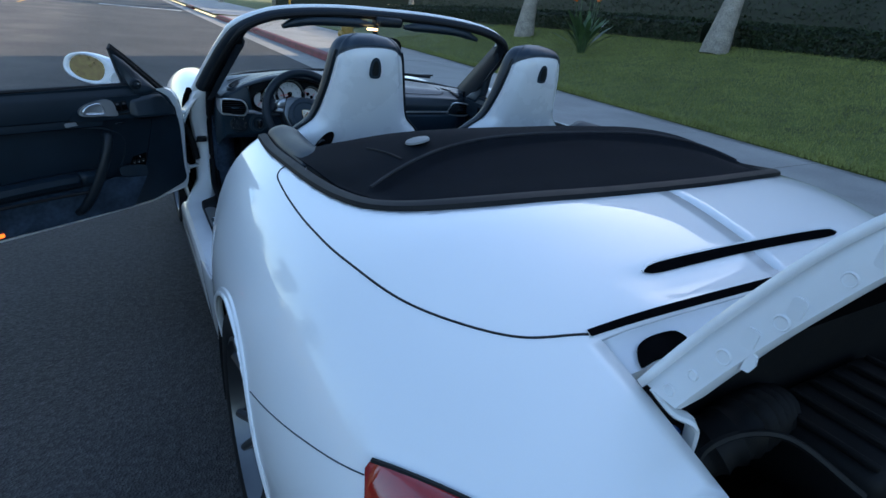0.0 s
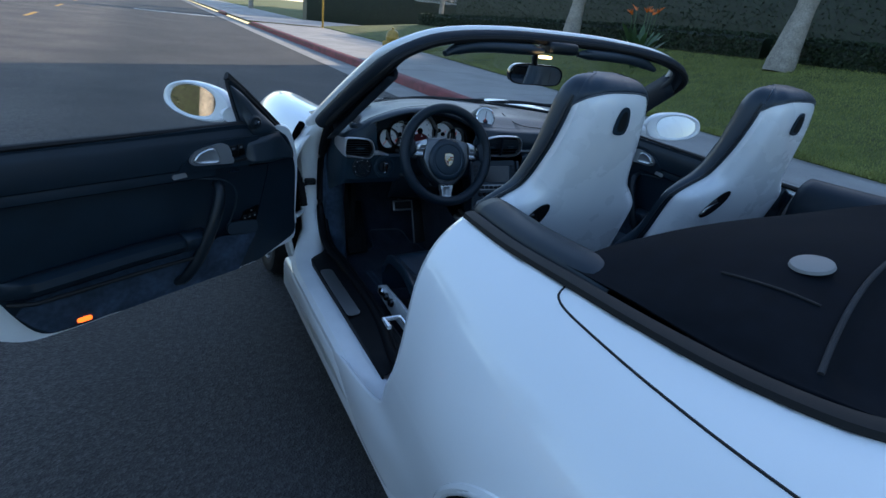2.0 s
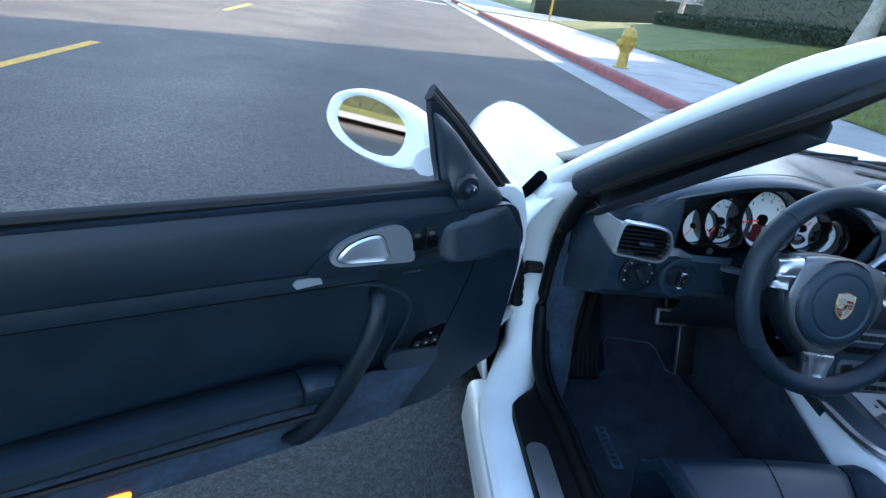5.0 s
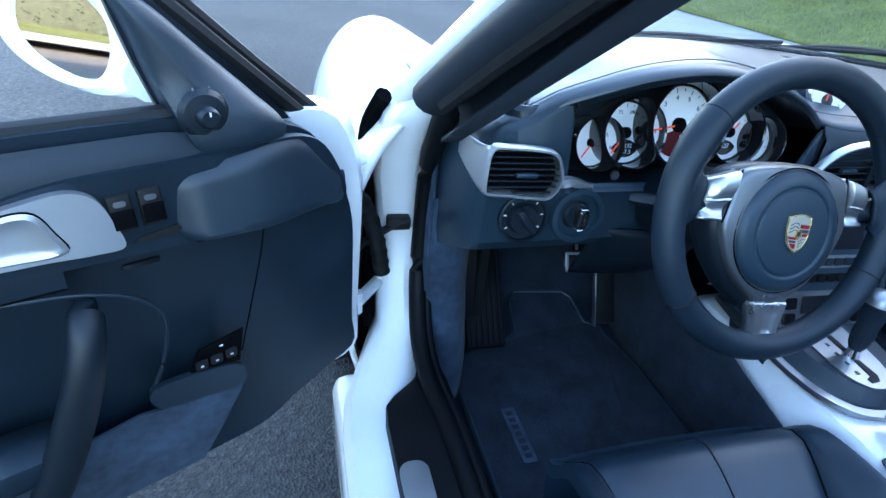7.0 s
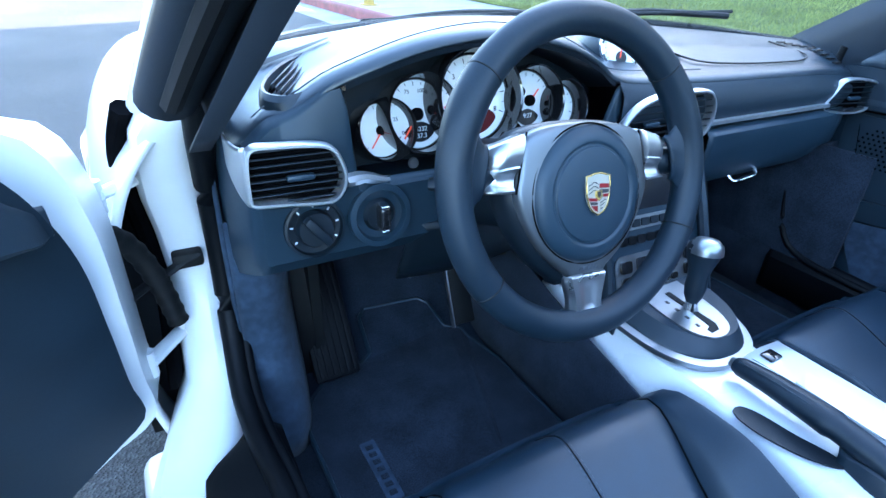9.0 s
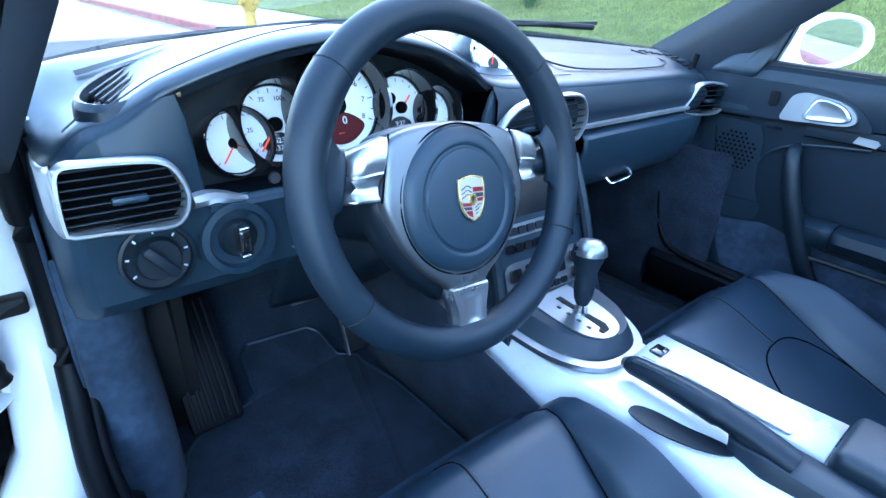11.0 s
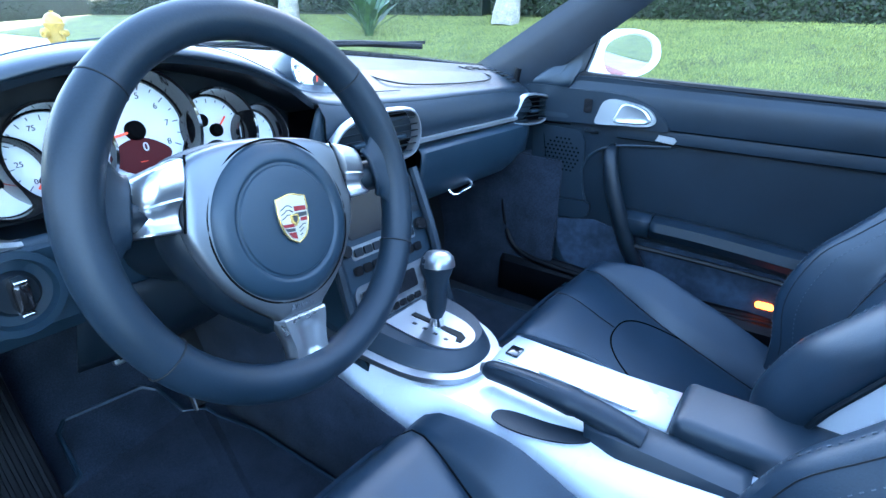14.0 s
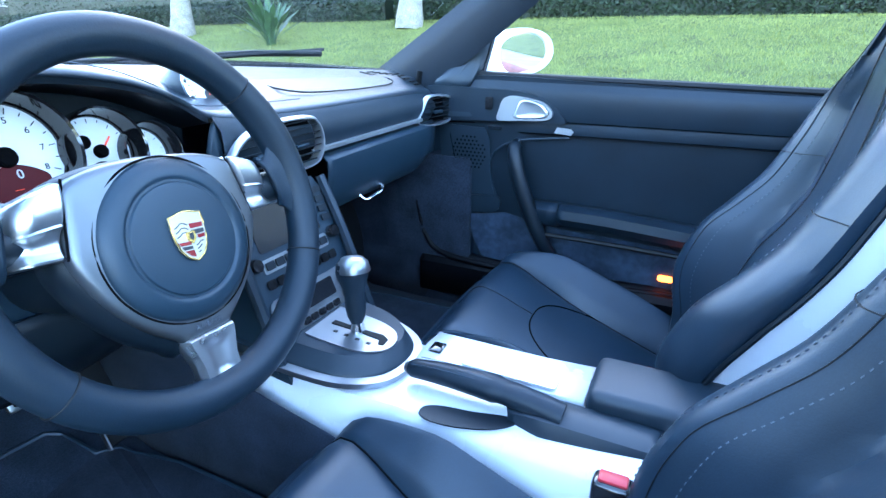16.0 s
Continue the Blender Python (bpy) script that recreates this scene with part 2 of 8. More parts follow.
def merge(*bms):
    out = bmesh.new()
    for b in bms:
        me = bpy.data.meshes.new("tmp")
        b.to_mesh(me)
        b.free()
        out.from_mesh(me)
        bpy.data.meshes.remove(me)
    return out


def mesh_ob(name, bm, material, shade=True):
    me = bpy.data.meshes.new(name)
    bm.to_mesh(me)
    bm.free()
    me.materials.append(material)
    if shade:
        for p in me.polygons:
            p.use_smooth = True
        me.set_sharp_from_angle(angle=radians(38))
    return new(name, me)


def part(name, bm, material, parent, label="", shade=True, thick=0.0, off=-1.0):
    ob = mesh_ob(name, bm, material, shade)
    ob.parent = parent
    if label:
        ob["label"] = label
    if thick:
        s = ob.modifiers.new("thickness", 'SOLIDIFY')
        s.thickness, s.offset = thick, off
    return ob


def thing(name, label, category, group="", kind="", at=(0, 0, 0)):
    e = new(name)
    e.location = at
    e.empty_display_size = 0.1
    return tagged(e, label, category, group, kind)


def arc(c, r, a0, a1, n):
    return [(c[0] + r * math.cos(radians(a0 + (a1 - a0) * i / n)), c[1] + r * math.sin(radians(a0 + (a1 - a0) * i / n))) for i in range(n + 1)]


def round_rect(cx, cy, w, h, r, n=5):
    o = []
    for sx, sy, a in ((1, 1, 0), (-1, 1, 90), (-1, -1, 180), (1, -1, 270)):
        o += arc((cx + sx * (w / 2 - r), cy + sy * (h / 2 - r)), r, a, a + 90, n)
    return o


def soft_outline(pts, n=60):
    return [(p.x, p.y) for p in path3([(a, b, 0) for a, b in pts], n, closed=True)]

# ---- the street ----
def kerb_x(y):
    return 3.05 + 0.004 * y


def lawn_x(y):
    return 5.25 + 0.085 * max(-12, min(y, 16))


def ground_z(x, y):
    """Road, gutter, pavement and lawn as one sheet; the kerb is a step of its own."""
    k = kerb_x(y)
    if x < k:
        return 0.012 * smooth(x, 1.4, -4.3) * 4 - 0.02 * smooth(x, k - 1.1, k - 0.1)
    return 0.15 + 0.012 * (x - k)


def lawn_z(x, y):
    t = (x - lawn_x(y))
    return 0.20 + 0.172 * min(5.6, max(0, t)) * (1 - 0.45 * smooth(y, 12, 34))


def asphalt_mat():
    m, t, b, ln = nodes_of("asphalt")
    n = t.nodes
    co = n.new("ShaderNodeTexCoord")
    big = n.new("ShaderNodeTexNoise")
    big.inputs["Scale"].default_value, big.inputs["Detail"].default_value = 0.6, 6
    fine = n.new("ShaderNodeTexVoronoi")
    fine.inputs["Scale"].default_value = 140
    mid = n.new("ShaderNodeTexNoise")
    mid.inputs["Scale"].default_value, mid.inputs["Detail"].default_value = 45, 5
    for q in (big, fine, mid):
        ln.new(co.outputs["Object"], q.inputs["Vector"])
    r1 = n.new("ShaderNodeValToRGB")
    r1.color_ramp.elements[0].position, r1.color_ramp.elements[1].position = 0.35, 0.7
    r1.color_ramp.elements[0].color, r1.color_ramp.elements[1].color = (0.0165, 0.0165, 0.018, 1), (0.034, 0.0325, 0.032, 1)
    ln.new(big.outputs["Fac"], r1.inputs[0])
    r2 = n.new("ShaderNodeMapRange")
    r2.inputs[1].default_value, r2.inputs[2].default_value = 0.0, 1.0
    r2.inputs[3].default_value, r2.inputs[4].default_value = 0.45, 1.9
    ln.new(fine.outputs["Color"], r2.inputs[0])
    r3 = n.new("ShaderNodeMapRange")
    r3.inputs[1].default_value, r3.inputs[2].default_value = 0.3, 0.7
    r3.inputs[3].default_value, r3.inputs[4].default_value = 0.6, 1.4
    ln.new(mid.outputs["Fac"], r3.inputs[0])
    last = r1.outputs[0]
    for q in (r2, r3):
        mx = n.new("ShaderNodeMix")
        mx.data_type, mx.blend_type = 'RGBA', 'MULTIPLY'
        mx.inputs[0].default_value = 1
        ln.new(last, mx.inputs[6])
        ln.new(q.outputs[0], mx.inputs[7])
        last = mx.outputs[2]
    # painted light: road left of the car lightened and warmed, strip beside it dark
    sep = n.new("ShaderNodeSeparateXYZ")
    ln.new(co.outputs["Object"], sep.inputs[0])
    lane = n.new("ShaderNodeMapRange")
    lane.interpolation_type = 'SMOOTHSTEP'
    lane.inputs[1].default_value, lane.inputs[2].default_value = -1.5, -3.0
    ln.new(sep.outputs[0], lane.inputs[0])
    lightened = n.new("ShaderNodeMix")
    lightened.data_type, lightened.blend_type = 'RGBA', 'MULTIPLY'
    lightened.inputs[7].default_value = (2.75, 2.50, 2.20, 1)
    ln.new(lane.outputs[0], lightened.inputs[0])
    ln.new(last, lightened.inputs[6])
    ln.new(lightened.outputs[2], b.inputs["Base Color"])
    b.inputs["Roughness"].default_value = 0.80
    bp = n.new("ShaderNodeBump")
    bp.inputs["Strength"].default_value, bp.inputs["Distance"].default_value = 0.7, 0.006
    ln.new(fine.outputs["Distance"], bp.inputs["Height"])
    ln.new(bp.outputs[0], b.inputs["Normal"])
    return m


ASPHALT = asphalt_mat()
CONCRETE = mat("pavement_concrete", (0.28, 0.27, 0.255), 0.85, var=0.16, scale=1.6, fine=0.14, fscale=90, bump=0.3, bscale=200, random_tint=0.07)
GUTTER = mat("gutter_concrete", (0.24, 0.235, 0.225), 0.85, var=0.18, scale=2.0, fine=0.15, fscale=80, bump=0.3, bscale=200)
SOIL = mat("lawn_soil", (0.082, 0.097, 0.015), 0.95, var=0.4, scale=2.5, fine=0.5, fscale=70, bump=0.6, bscale=60, bdist=0.02)
YELLOW = mat("yellow_road_paint", (0.50, 0.27, 0.03), 0.7, var=0.2, scale=9, fine=0.3, fscale=60)
WHITEP = mat("white_road_paint", (0.5, 0.5, 0.48), 0.7, var=0.25, scale=6, fine=0.3, fscale=50)
HYDRANT = mat("yellow_hydrant_paint", (0.42, 0.26, 0.05), 0.5, var=0.22, scale=12, fine=0.15, fscale=60)
BARK = mat("pale_palm_bark", (0.26, 0.23, 0.19), 0.9, var=0.3, scale=5, fine=0.25, fscale=30, bump=0.8, bscale=25, bdist=0.01)
HEDGE = mat("hedge_leaf", (0.012, 0.020, 0.008), 0.55, var=0.5, scale=9, fine=0.4, fscale=40)
LEAFB = mat("strap_leaf", (0.045, 0.085, 0.030), 0.45, var=0.35, scale=7)
PETAL = mat("orange_petal", (0.75, 0.16, 0.02), 0.5, var=0.15)
STUCCO = mat("house_stucco", (0.30, 0.29, 0.28), 0.9, var=0.12, scale=3, fine=0.1, fscale=80, bump=0.4, bscale=150)
TIMBER = mat("brown_timber", (0.13, 0.075, 0.045), 0.7, var=0.3, scale=6)
ROOFM = mat("roof_shingle", (0.09, 0.075, 0.065), 0.85, var=0.3, scale=8)
WINDOWG = mat("dark_window", (0.02, 0.025, 0.03), 0.08, var=0.2)

# road, pavement and far ground
xs = [-400, -120, -60, -30, -14, -9.0, -7, -5.5, -4.3, -3, -1.5, 0, 1.4, 2.0, 2.4, 2.8, 3.0]
ys = [-400, -120, -50, -25, -12, -6, -3, 0, 3, 6, 9, 12, 16, 20, 26, 33, 45, 60, 90, 150, 400]
rows = [[Vector((x if x < 2.9 else kerb_x(y) + 0.02, y, ground_z(min(x, 3.0), y))) for x in xs] for y in ys]
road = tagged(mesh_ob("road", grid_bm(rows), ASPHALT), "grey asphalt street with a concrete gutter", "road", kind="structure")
rows = [[Vector((x, y, 0.10)) for x in (3.1, 5, 7, 9, 14, 20, 40, 120, 400)] for y in ys]
ground = tagged(mesh_ob("ground", grid_bm(rows), SOIL), "bare soil under lawn and houses", "ground", kind="structure")


def strip_bm(x0, x1, y0, y1, lift, n=30, f=ground_z):
    rows = []
    for i in range(n + 1):
        y = y0 + (y1 - y0) * i / n
        a = x0(y) if callable(x0) else x0
        b = x1(y) if callable(x1) else x1
        rows.append([Vector((a + (b - a) * k / 4, y, f(a + (b - a) * k / 4, y) + lift)) for k in range(5)])
    return grid_bm(rows)


GUTTER_SHEET = strip_bm(lambda y: kerb_x(y) - 0.75, lambda y: kerb_x(y) - 0.005, -40, 120, 0.006, 60)
gutter = tagged(mesh_ob("gutter", GUTTER_SHEET, GUTTER), "pale concrete gutter beside the kerb", "gutter", kind="structure")


def kerb_run(name, y0, y1, material, label):
    n = max(4, int((y1 - y0) / 0.8))
    prof = [(0.0, -0.03), (0.012, 0.10), (0.03, 0.135), (0.055, 0.147), (0.17, 0.152), (0.17, -0.03)]
    rows = []
    for i in range(n + 1):
        y = y0 + (y1 - y0) * i / n
        e = smooth(y, y1, y1 - 0.5) if y1 > 20 else 1.0
        rows.append([Vector((kerb_x(y) + a, y, b * (0.25 + 0.75 * e))) for a, b in prof])
    return tagged(mesh_ob(name, grid_bm(rows, caps=True), material), label, "kerb", kind="structure")


kerb_run("kerb", -40, 28.8, SILLPAINT, "red-painted concrete kerb")
kerb_run("kerb", 37.8, 41.5, SILLPAINT, "short red-painted kerb past the side street")

# pavement slabs
slab_y = [-30 + 1.52 * i for i in range(39)]
pavement = thing("pavement", "concrete pavement of square slabs", "pavement", kind="structure")
for i, y in enumerate(slab_y):
    for a, b in ((0.175, 0.52), (0.52, 1.0)):
        y1 = y + 1.512
        def px(f, yy):
            k = kerb_x(yy) + 0.175
            return k + (lawn_x(yy) - k) * ((f - 0.175) / 0.825)
        if y1 > 28.8:
            continue
        z = 0.152
        bm = bmesh.new()
        top = [(px(a, y) + 0.004, y, z), (px(b, y) - 0.004, y, z + 0.02), (px(b, y1) - 0.004, y1, z + 0.02), (px(a, y1) + 0.004, y1, z)]
        lo = [bm.verts.new((p[0], p[1], p[2] - 0.1)) for p in top]
        hi = [bm.verts.new((p[0], p[1], p[2] + 0.002 * math.sin(i * 2.1))) for p in top]
        bm.faces.new(hi)
        for q in range(4):
            bm.faces.new((lo[q], lo[(q + 1) % 4], hi[(q + 1) % 4], hi[q]))
        part("slab", bm, CONCRETE, pavement, shade=False)
# apron of the side street
apron = tagged(mesh_ob("driveway", strip_bm(lambda y: kerb_x(y) + 0.0, lambda y: 40, 29.0, 37.6, 0.16, 8, lambda x, y: 0.0), CONCRETE), "concrete mouth of a side street", "driveway", kind="structure")
tagged(mesh_ob("pavement", strip_bm(lambda y: kerb_x(y) + 0.1, lambda y: 8, 37.7, 80, 0.14, 8, lambda x, y: 0.0), CONCRETE), "concrete pavement beyond the side street", "pavement", kind="structure")
# lines on the road
for y in (5.2, 12.9, 20.6, 28.3, 36.0):
    tagged(mesh_ob("road_line", strip_bm(-4.40, -4.28, y, y + 2.3, 0.004, 4), YELLOW), "worn yellow dash painted on the asphalt", "road marking", group="centre line dashes", kind="structure")
tagged(mesh_ob("road_line", strip_bm(-1.6, 2.2, 33.3, 33.9, 0.004, 4), WHITEP), "worn white stop line on the asphalt", "road marking", kind="structure")
tagged(mesh_ob("pavement", strip_bm(-13.4, -11.6, -60, 120, 0.13, 20), CONCRETE), "pavement on the far side of the street", "pavement", kind="structure")

# lawn
rows = []
for i in range(61):
    y = -22 + 50.6 * i / 60
    l = lawn_x(y)
    rows.append([Vector((l + d, y, lawn_z(l + d, y) - (0.05 if d == 0 else 0) + 0.012 * noise.noise((d * 1.3, y * 1.3, 0)))) for d in (0, 0.04, 0.3, 0.8, 1.5, 2.5, 3.5, 4.5, 5.5, 6.5, 8, 10)])
lawn = tagged(mesh_ob("lawn", grid_bm(rows), SOIL), "mown green lawn rising to the hedge", "lawn", kind="structure")


def grass_blades(seed, count, area, hmin, hmax, wid):
    r = random.Random(seed)
    verts, faces = [], []
    while len(faces) < count:
        y = r.uniform(*area[2:])
        l = lawn_x(y)
        x = l + r.uniform(area[0], area[1])
        tuft = 0.55 + 0.45 * noise.noise((x * 0.9, y * 0.9, 3)) + 0.3 * noise.noise((x * 4, y * 4, 1))
        h = (hmin + (hmax - hmin) * r.random()) * (0.6 + 0.6 * tuft)
        a = r.uniform(0, 6.283)
        z = lawn_z(x, y)
        dx, dy = math.cos(a) * wid, math.sin(a) * wid
        bx, by = r.uniform(-1, 1) * h * 0.8, r.uniform(-1, 1) * h * 0.8
        i = len(verts)
        verts += [(x - dx, y - dy, z), (x + dx, y + dy, z), (x + bx, y + by, z + h)]
        faces.append((i, i + 1, i + 2))
    me = bpy.data.meshes.new("grass")
    me.from_pydata(verts, [], faces)
    me.materials.append(GRASS)
    return tagged(new("grass", me), "short dense blades of mown grass", "grass", kind="stuff")


def island_mat(name, c0, c1, rough, base=None):
    m, t, b, ln = nodes_of(name)
    n = t.nodes
    g = n.new("ShaderNodeNewGeometry")
    r = n.new("ShaderNodeValToRGB")
    r.color_ramp.elements[0].color, r.color_ramp.elements[1].color = (*c0, 1), (*c1, 1)
    co = n.new("ShaderNodeTexCoord")
    nz = n.new("ShaderNodeTexNoise")
    nz.inputs["Scale"].default_value, nz.inputs["Detail"].default_value = 1.1, 4
    ln.new(co.outputs["Object"], nz.inputs["Vector"])
    ad = n.new("ShaderNodeMath")
    ad.operation = 'MULTIPLY_ADD'
    ad.inputs[1].default_value, ad.inputs[2].default_value = 0.6, -0.05
    ln.new(g.outputs["Random Per Island"], ad.inputs[0])
    a2 = n.new("ShaderNodeMath")
    a2.operation = 'MULTIPLY_ADD'
    a2.inputs[1].default_value = 0.8
    ln.new(nz.outputs["Fac"], a2.inputs[0])
    ln.new(ad.outputs[0], a2.inputs[2])
    ln.new(a2.outputs[0], r.inputs[0])
    ln.new(r.outputs[0], b.inputs["Base Color"])
    b.inputs["Roughness"].default_value = rough
    b.inputs["Specular IOR Level"].default_value = 0.3
    return m


GRASS = island_mat("grass_blades", (0.046, 0.062, 0.012), (0.300, 0.315, 0.085), 0.6)
HLEAF = island_mat("hedge_leaves", (0.006, 0.011, 0.006), (0.032, 0.050, 0.020), 0.5)
TLEAF = island_mat("tree_leaves", (0.05, 0.06, 0.012), (0.20, 0.20, 0.05), 0.6)
grass_blades(11, 190000, (-0.06, 6.0, -9.0, 17.0), 0.025, 0.06, 0.004)
grass_blades(12, 16000, (-0.12, 0.10, -10.0, 17.0), 0.04, 0.10, 0.005)


def leaf_cloud(name, label, cat, spots, count, size, material, seed, kind="", parent=None):
    """Small folded leaves over the boxes or balls in spots: (centre, half sizes, round)."""
    r = random.Random(seed)
    verts, faces = [], []
    vol = [s[1][0] * s[1][1] * s[1][2] for s in spots]
    for s, v in zip(spots, vol):
        for _ in range(int(count * v / sum(vol))):
            c, hs, rnd = s
            while True:
                p = [r.uniform(-1, 1) for _ in range(3)]
                d = math.sqrt(sum(q * q for q in p))
                if rnd and 0.45 < d < 1.0:
                    break
                if not rnd and max(abs(q) for q in p) > 0.82:
                    break
            n = noise.noise((c[0] + p[0] * 2.3, c[1] + p[1] * 2.3 + hs[1] * p[1], p[2] * 2.3))
            x = Vector((c[0] + p[0] * hs[0] * (1 + 0.12 * n), c[1] + p[1] * hs[1], c[2] + p[2] * hs[2] * (1 + 0.1 * n)))
            d = Vector((r.uniform(-1, 1), r.uniform(-1, 1), r.uniform(-0.6, 1))).normalized()
            e = d.cross(Vector((r.uniform(-1, 1), r.uniform(-1, 1), r.uniform(-1, 1)))).normalized()
            s2 = size * r.uniform(0.6, 1.3)
            i = len(verts)
            verts += [tuple(x - d * s2), tuple(x + e * s2 * 0.45), tuple(x + d * s2), tuple(x - e * s2 * 0.45)]
            faces += [(i, i + 1, i + 2), (i, i + 2, i + 3)]
    me = bpy.data.meshes.new(name)
    me.from_pydata(verts, [], faces)
    me.materials.append(material)
    ob = new(name, me)
    if parent:
        ob.parent = parent
        return ob
    return tagged(ob, label, cat, kind=kind)


def hedge_run(x0, y0, x1, y1, width, z0, height, label, seed, n):
    h = thing("hedge", label, "hedge")
    d = Vector((x1 - x0, y1 - y0, 0))
    steps = max(2, int(d.length / 0.6))
    rows = []
    side = Vector((-d.y, d.x, 0)).normalized() * width / 2
    spots = []
    for i in range(steps + 1):
        p = Vector((x0, y0, 0)) + d * i / steps
        zz = z0(p.x, p.y) if callable(z0) else z0
        w = 0.92 + 0.08 * noise.noise((i * 0.7, seed, 0))
        prof = [(-0.95, -0.1), (-1.0, 0.2), (-1.0, 0.85), (-0.8, 1.0), (0, 1.02), (0.8, 1.0), (1.0, 0.85), (1.0, 0.2), (0.95, -0.1)]
        rows.append([p + side * a * w * 0.93 + Vector((0, 0, zz + b * height * w * 0.95)) for a, b in prof])
    part("twig_core", grid_bm(rows, caps=True), HEDGE, h)
    r = random.Random(seed)
    verts, faces = [], []
    for _ in range(n):
        t = r.random()
        p = Vector((x0, y0, 0)) + d * t
        zz = z0(p.x, p.y) if callable(z0) else z0
        q = r.random()
        if q < 0.72:
            a, b = (1 if r.random() < 0.5 else -1) * r.uniform(0.93, 1.06), r.uniform(0.0, 1.0)
        else:
            a, b = r.uniform(-1, 1), r.uniform(0.95, 1.05)
        w = 1 + 0.06 * noise.noise((t * d.length * 1.6, b * 3, seed))
        x = p + side * a * w + Vector((0, 0, zz + b * height * w))
        dd = Vector((r.uniform(-1, 1), r.uniform(-1, 1), r.uniform(-0.5, 1))).normalized()
        e = dd.cross(Vector((r.uniform(-1, 1), r.uniform(-1, 1), r.uniform(-1, 1)))).normalized()
        s = r.uniform(0.025, 0.05)
        i = len(verts)
        verts += [tuple(x - dd * s), tuple(x + e * s * 0.5), tuple(x + dd * s), tuple(x - e * s * 0.5)]
        faces += [(i, i + 1, i + 2), (i, i + 2, i + 3)]
    me = bpy.data.meshes.new("foliage")
    me.from_pydata(verts, [], faces)
    me.materials.append(HLEAF)
    f = new("foliage", me)
    f.parent = h
    return h


hedge_run(11.5, -12, 11.7, 8.0, 0.8, lawn_z, 0.52, "dark clipped box hedge along the top of the lawn", 21, 34000)
hedge_run(11.75, 8.3, 12.0, 28.0, 0.8, lawn_z, 0.52, "dark clipped hedge along the lawn towards the corner", 22, 26000)
hedge_run(13.4, -12, 13.8, 27, 1.2, lambda x, y: 1.0, 2.5, "taller dark hedge behind the clipped one", 23, 44000)


def palm(x, y, lean, label):
    z = lawn_z(x, y) - 0.05
    p = thing("palm_tree", label, "tree", group="palms on the lawn", at=(x, y, z))
    pts = path3([(0, 0, 0), (lean * 0.10, 0, 0.5), (lean * 0.35, 0.02, 1.5), (lean * 0.8, 0.05, 3.2), (lean * 1.2, 0.1, 5.4)], 22)
    rad = [0.30 - 0.10 * smooth(i, 0, 5) - 0.03 * i / 22 + 0.008 * math.sin(i * 2.3) for i in range(22)]
    part("trunk", tube_bm(pts, rad, 14), BARK, p)
    top = pts[-1]
    r = random.Random(int(x * 10))
    for k in range(16):
        a = k * 2.4 + r.uniform(-0.2, 0.2)
        el = r.uniform(-0.2, 0.9)
        rows = []
        for i in range(9):
            t = i / 8
            c = top + Vector((math.cos(a), math.sin(a), 0)) * (t * 1.9) + Vector((0, 0, el * t * 1.5 - 1.9 * t * t))
            s = Vector((-math.sin(a), math.cos(a), 0)) * 0.28 * math.sin(math.pi * min(1, t * 0.9 + 0.1))
            rows.append([c - s - Vector((0, 0, 0.12 * t)), c, c + s - Vector((0, 0, 0.12 * t))])
        part("frond", grid_bm(rows), LEAFB, p)
    return p


palm(10.45, 7.15, 1.0, "pale grey palm trunk leaning over the lawn")
palm(9.9, 13.4, 0.5, "pale grey palm trunk standing before the hedge")


def strap_plant(x, y):
    z = lawn_z(x, y) - 0.02
    p = thing("bird_of_paradise", "clump of blue-green strap leaves with orange flowers", "plant", at=(x, y, z))
    r = random.Random(8)
    for k in range(46):
        a = r.uniform(0, 6.283)
        out, h = r.uniform(0.15, 0.75), r.uniform(0.5, 1.15)
        rows = []
        for i in range(8):
            t = i / 7
            c = Vector((math.cos(a) * (0.08 + out * t ** 1.6), math.sin(a) * (0.08 + out * t ** 1.6), h * (t - 0.15 * t * t)))
            wd = (0.010 if t < 0.5 else 0.055 * math.sin(math.pi * (t - 0.48) / 0.53) + 0.006)
            s = Vector((-math.sin(a), math.cos(a), 0)) * wd
            rows.append([c - s, c + Vector((0, 0, -0.01)), c + s])
        part("leaf", grid_bm(rows), LEAFB, p)
    for k in range(6):
        a = r.uniform(0, 6.283)
        d = r.uniform(0.1, 0.4)
        base = Vector((math.cos(a) * d, math.sin(a) * d, 0))
        tip = base * 1.3 + Vector((0, 0, r.uniform(1.1, 1.3)))
        part("stalk", tube_bm([base * 0.3, base + Vector((0, 0, 0.6)), tip], 0.009, 6), LEAFB, p)
        part("flower", merge(*[tube_bm([tip, tip + Vector((math.cos(a + q) * 0.13, math.sin(a + q) * 0.13, 0.10 + 0.03 * q))], [0.018, 0.003], 5) for q in (-0.8, -0.3, 0.2, 0.7)]), PETAL, p, "orange crest of petals")
    return p


strap_plant(8.75, 9.5)


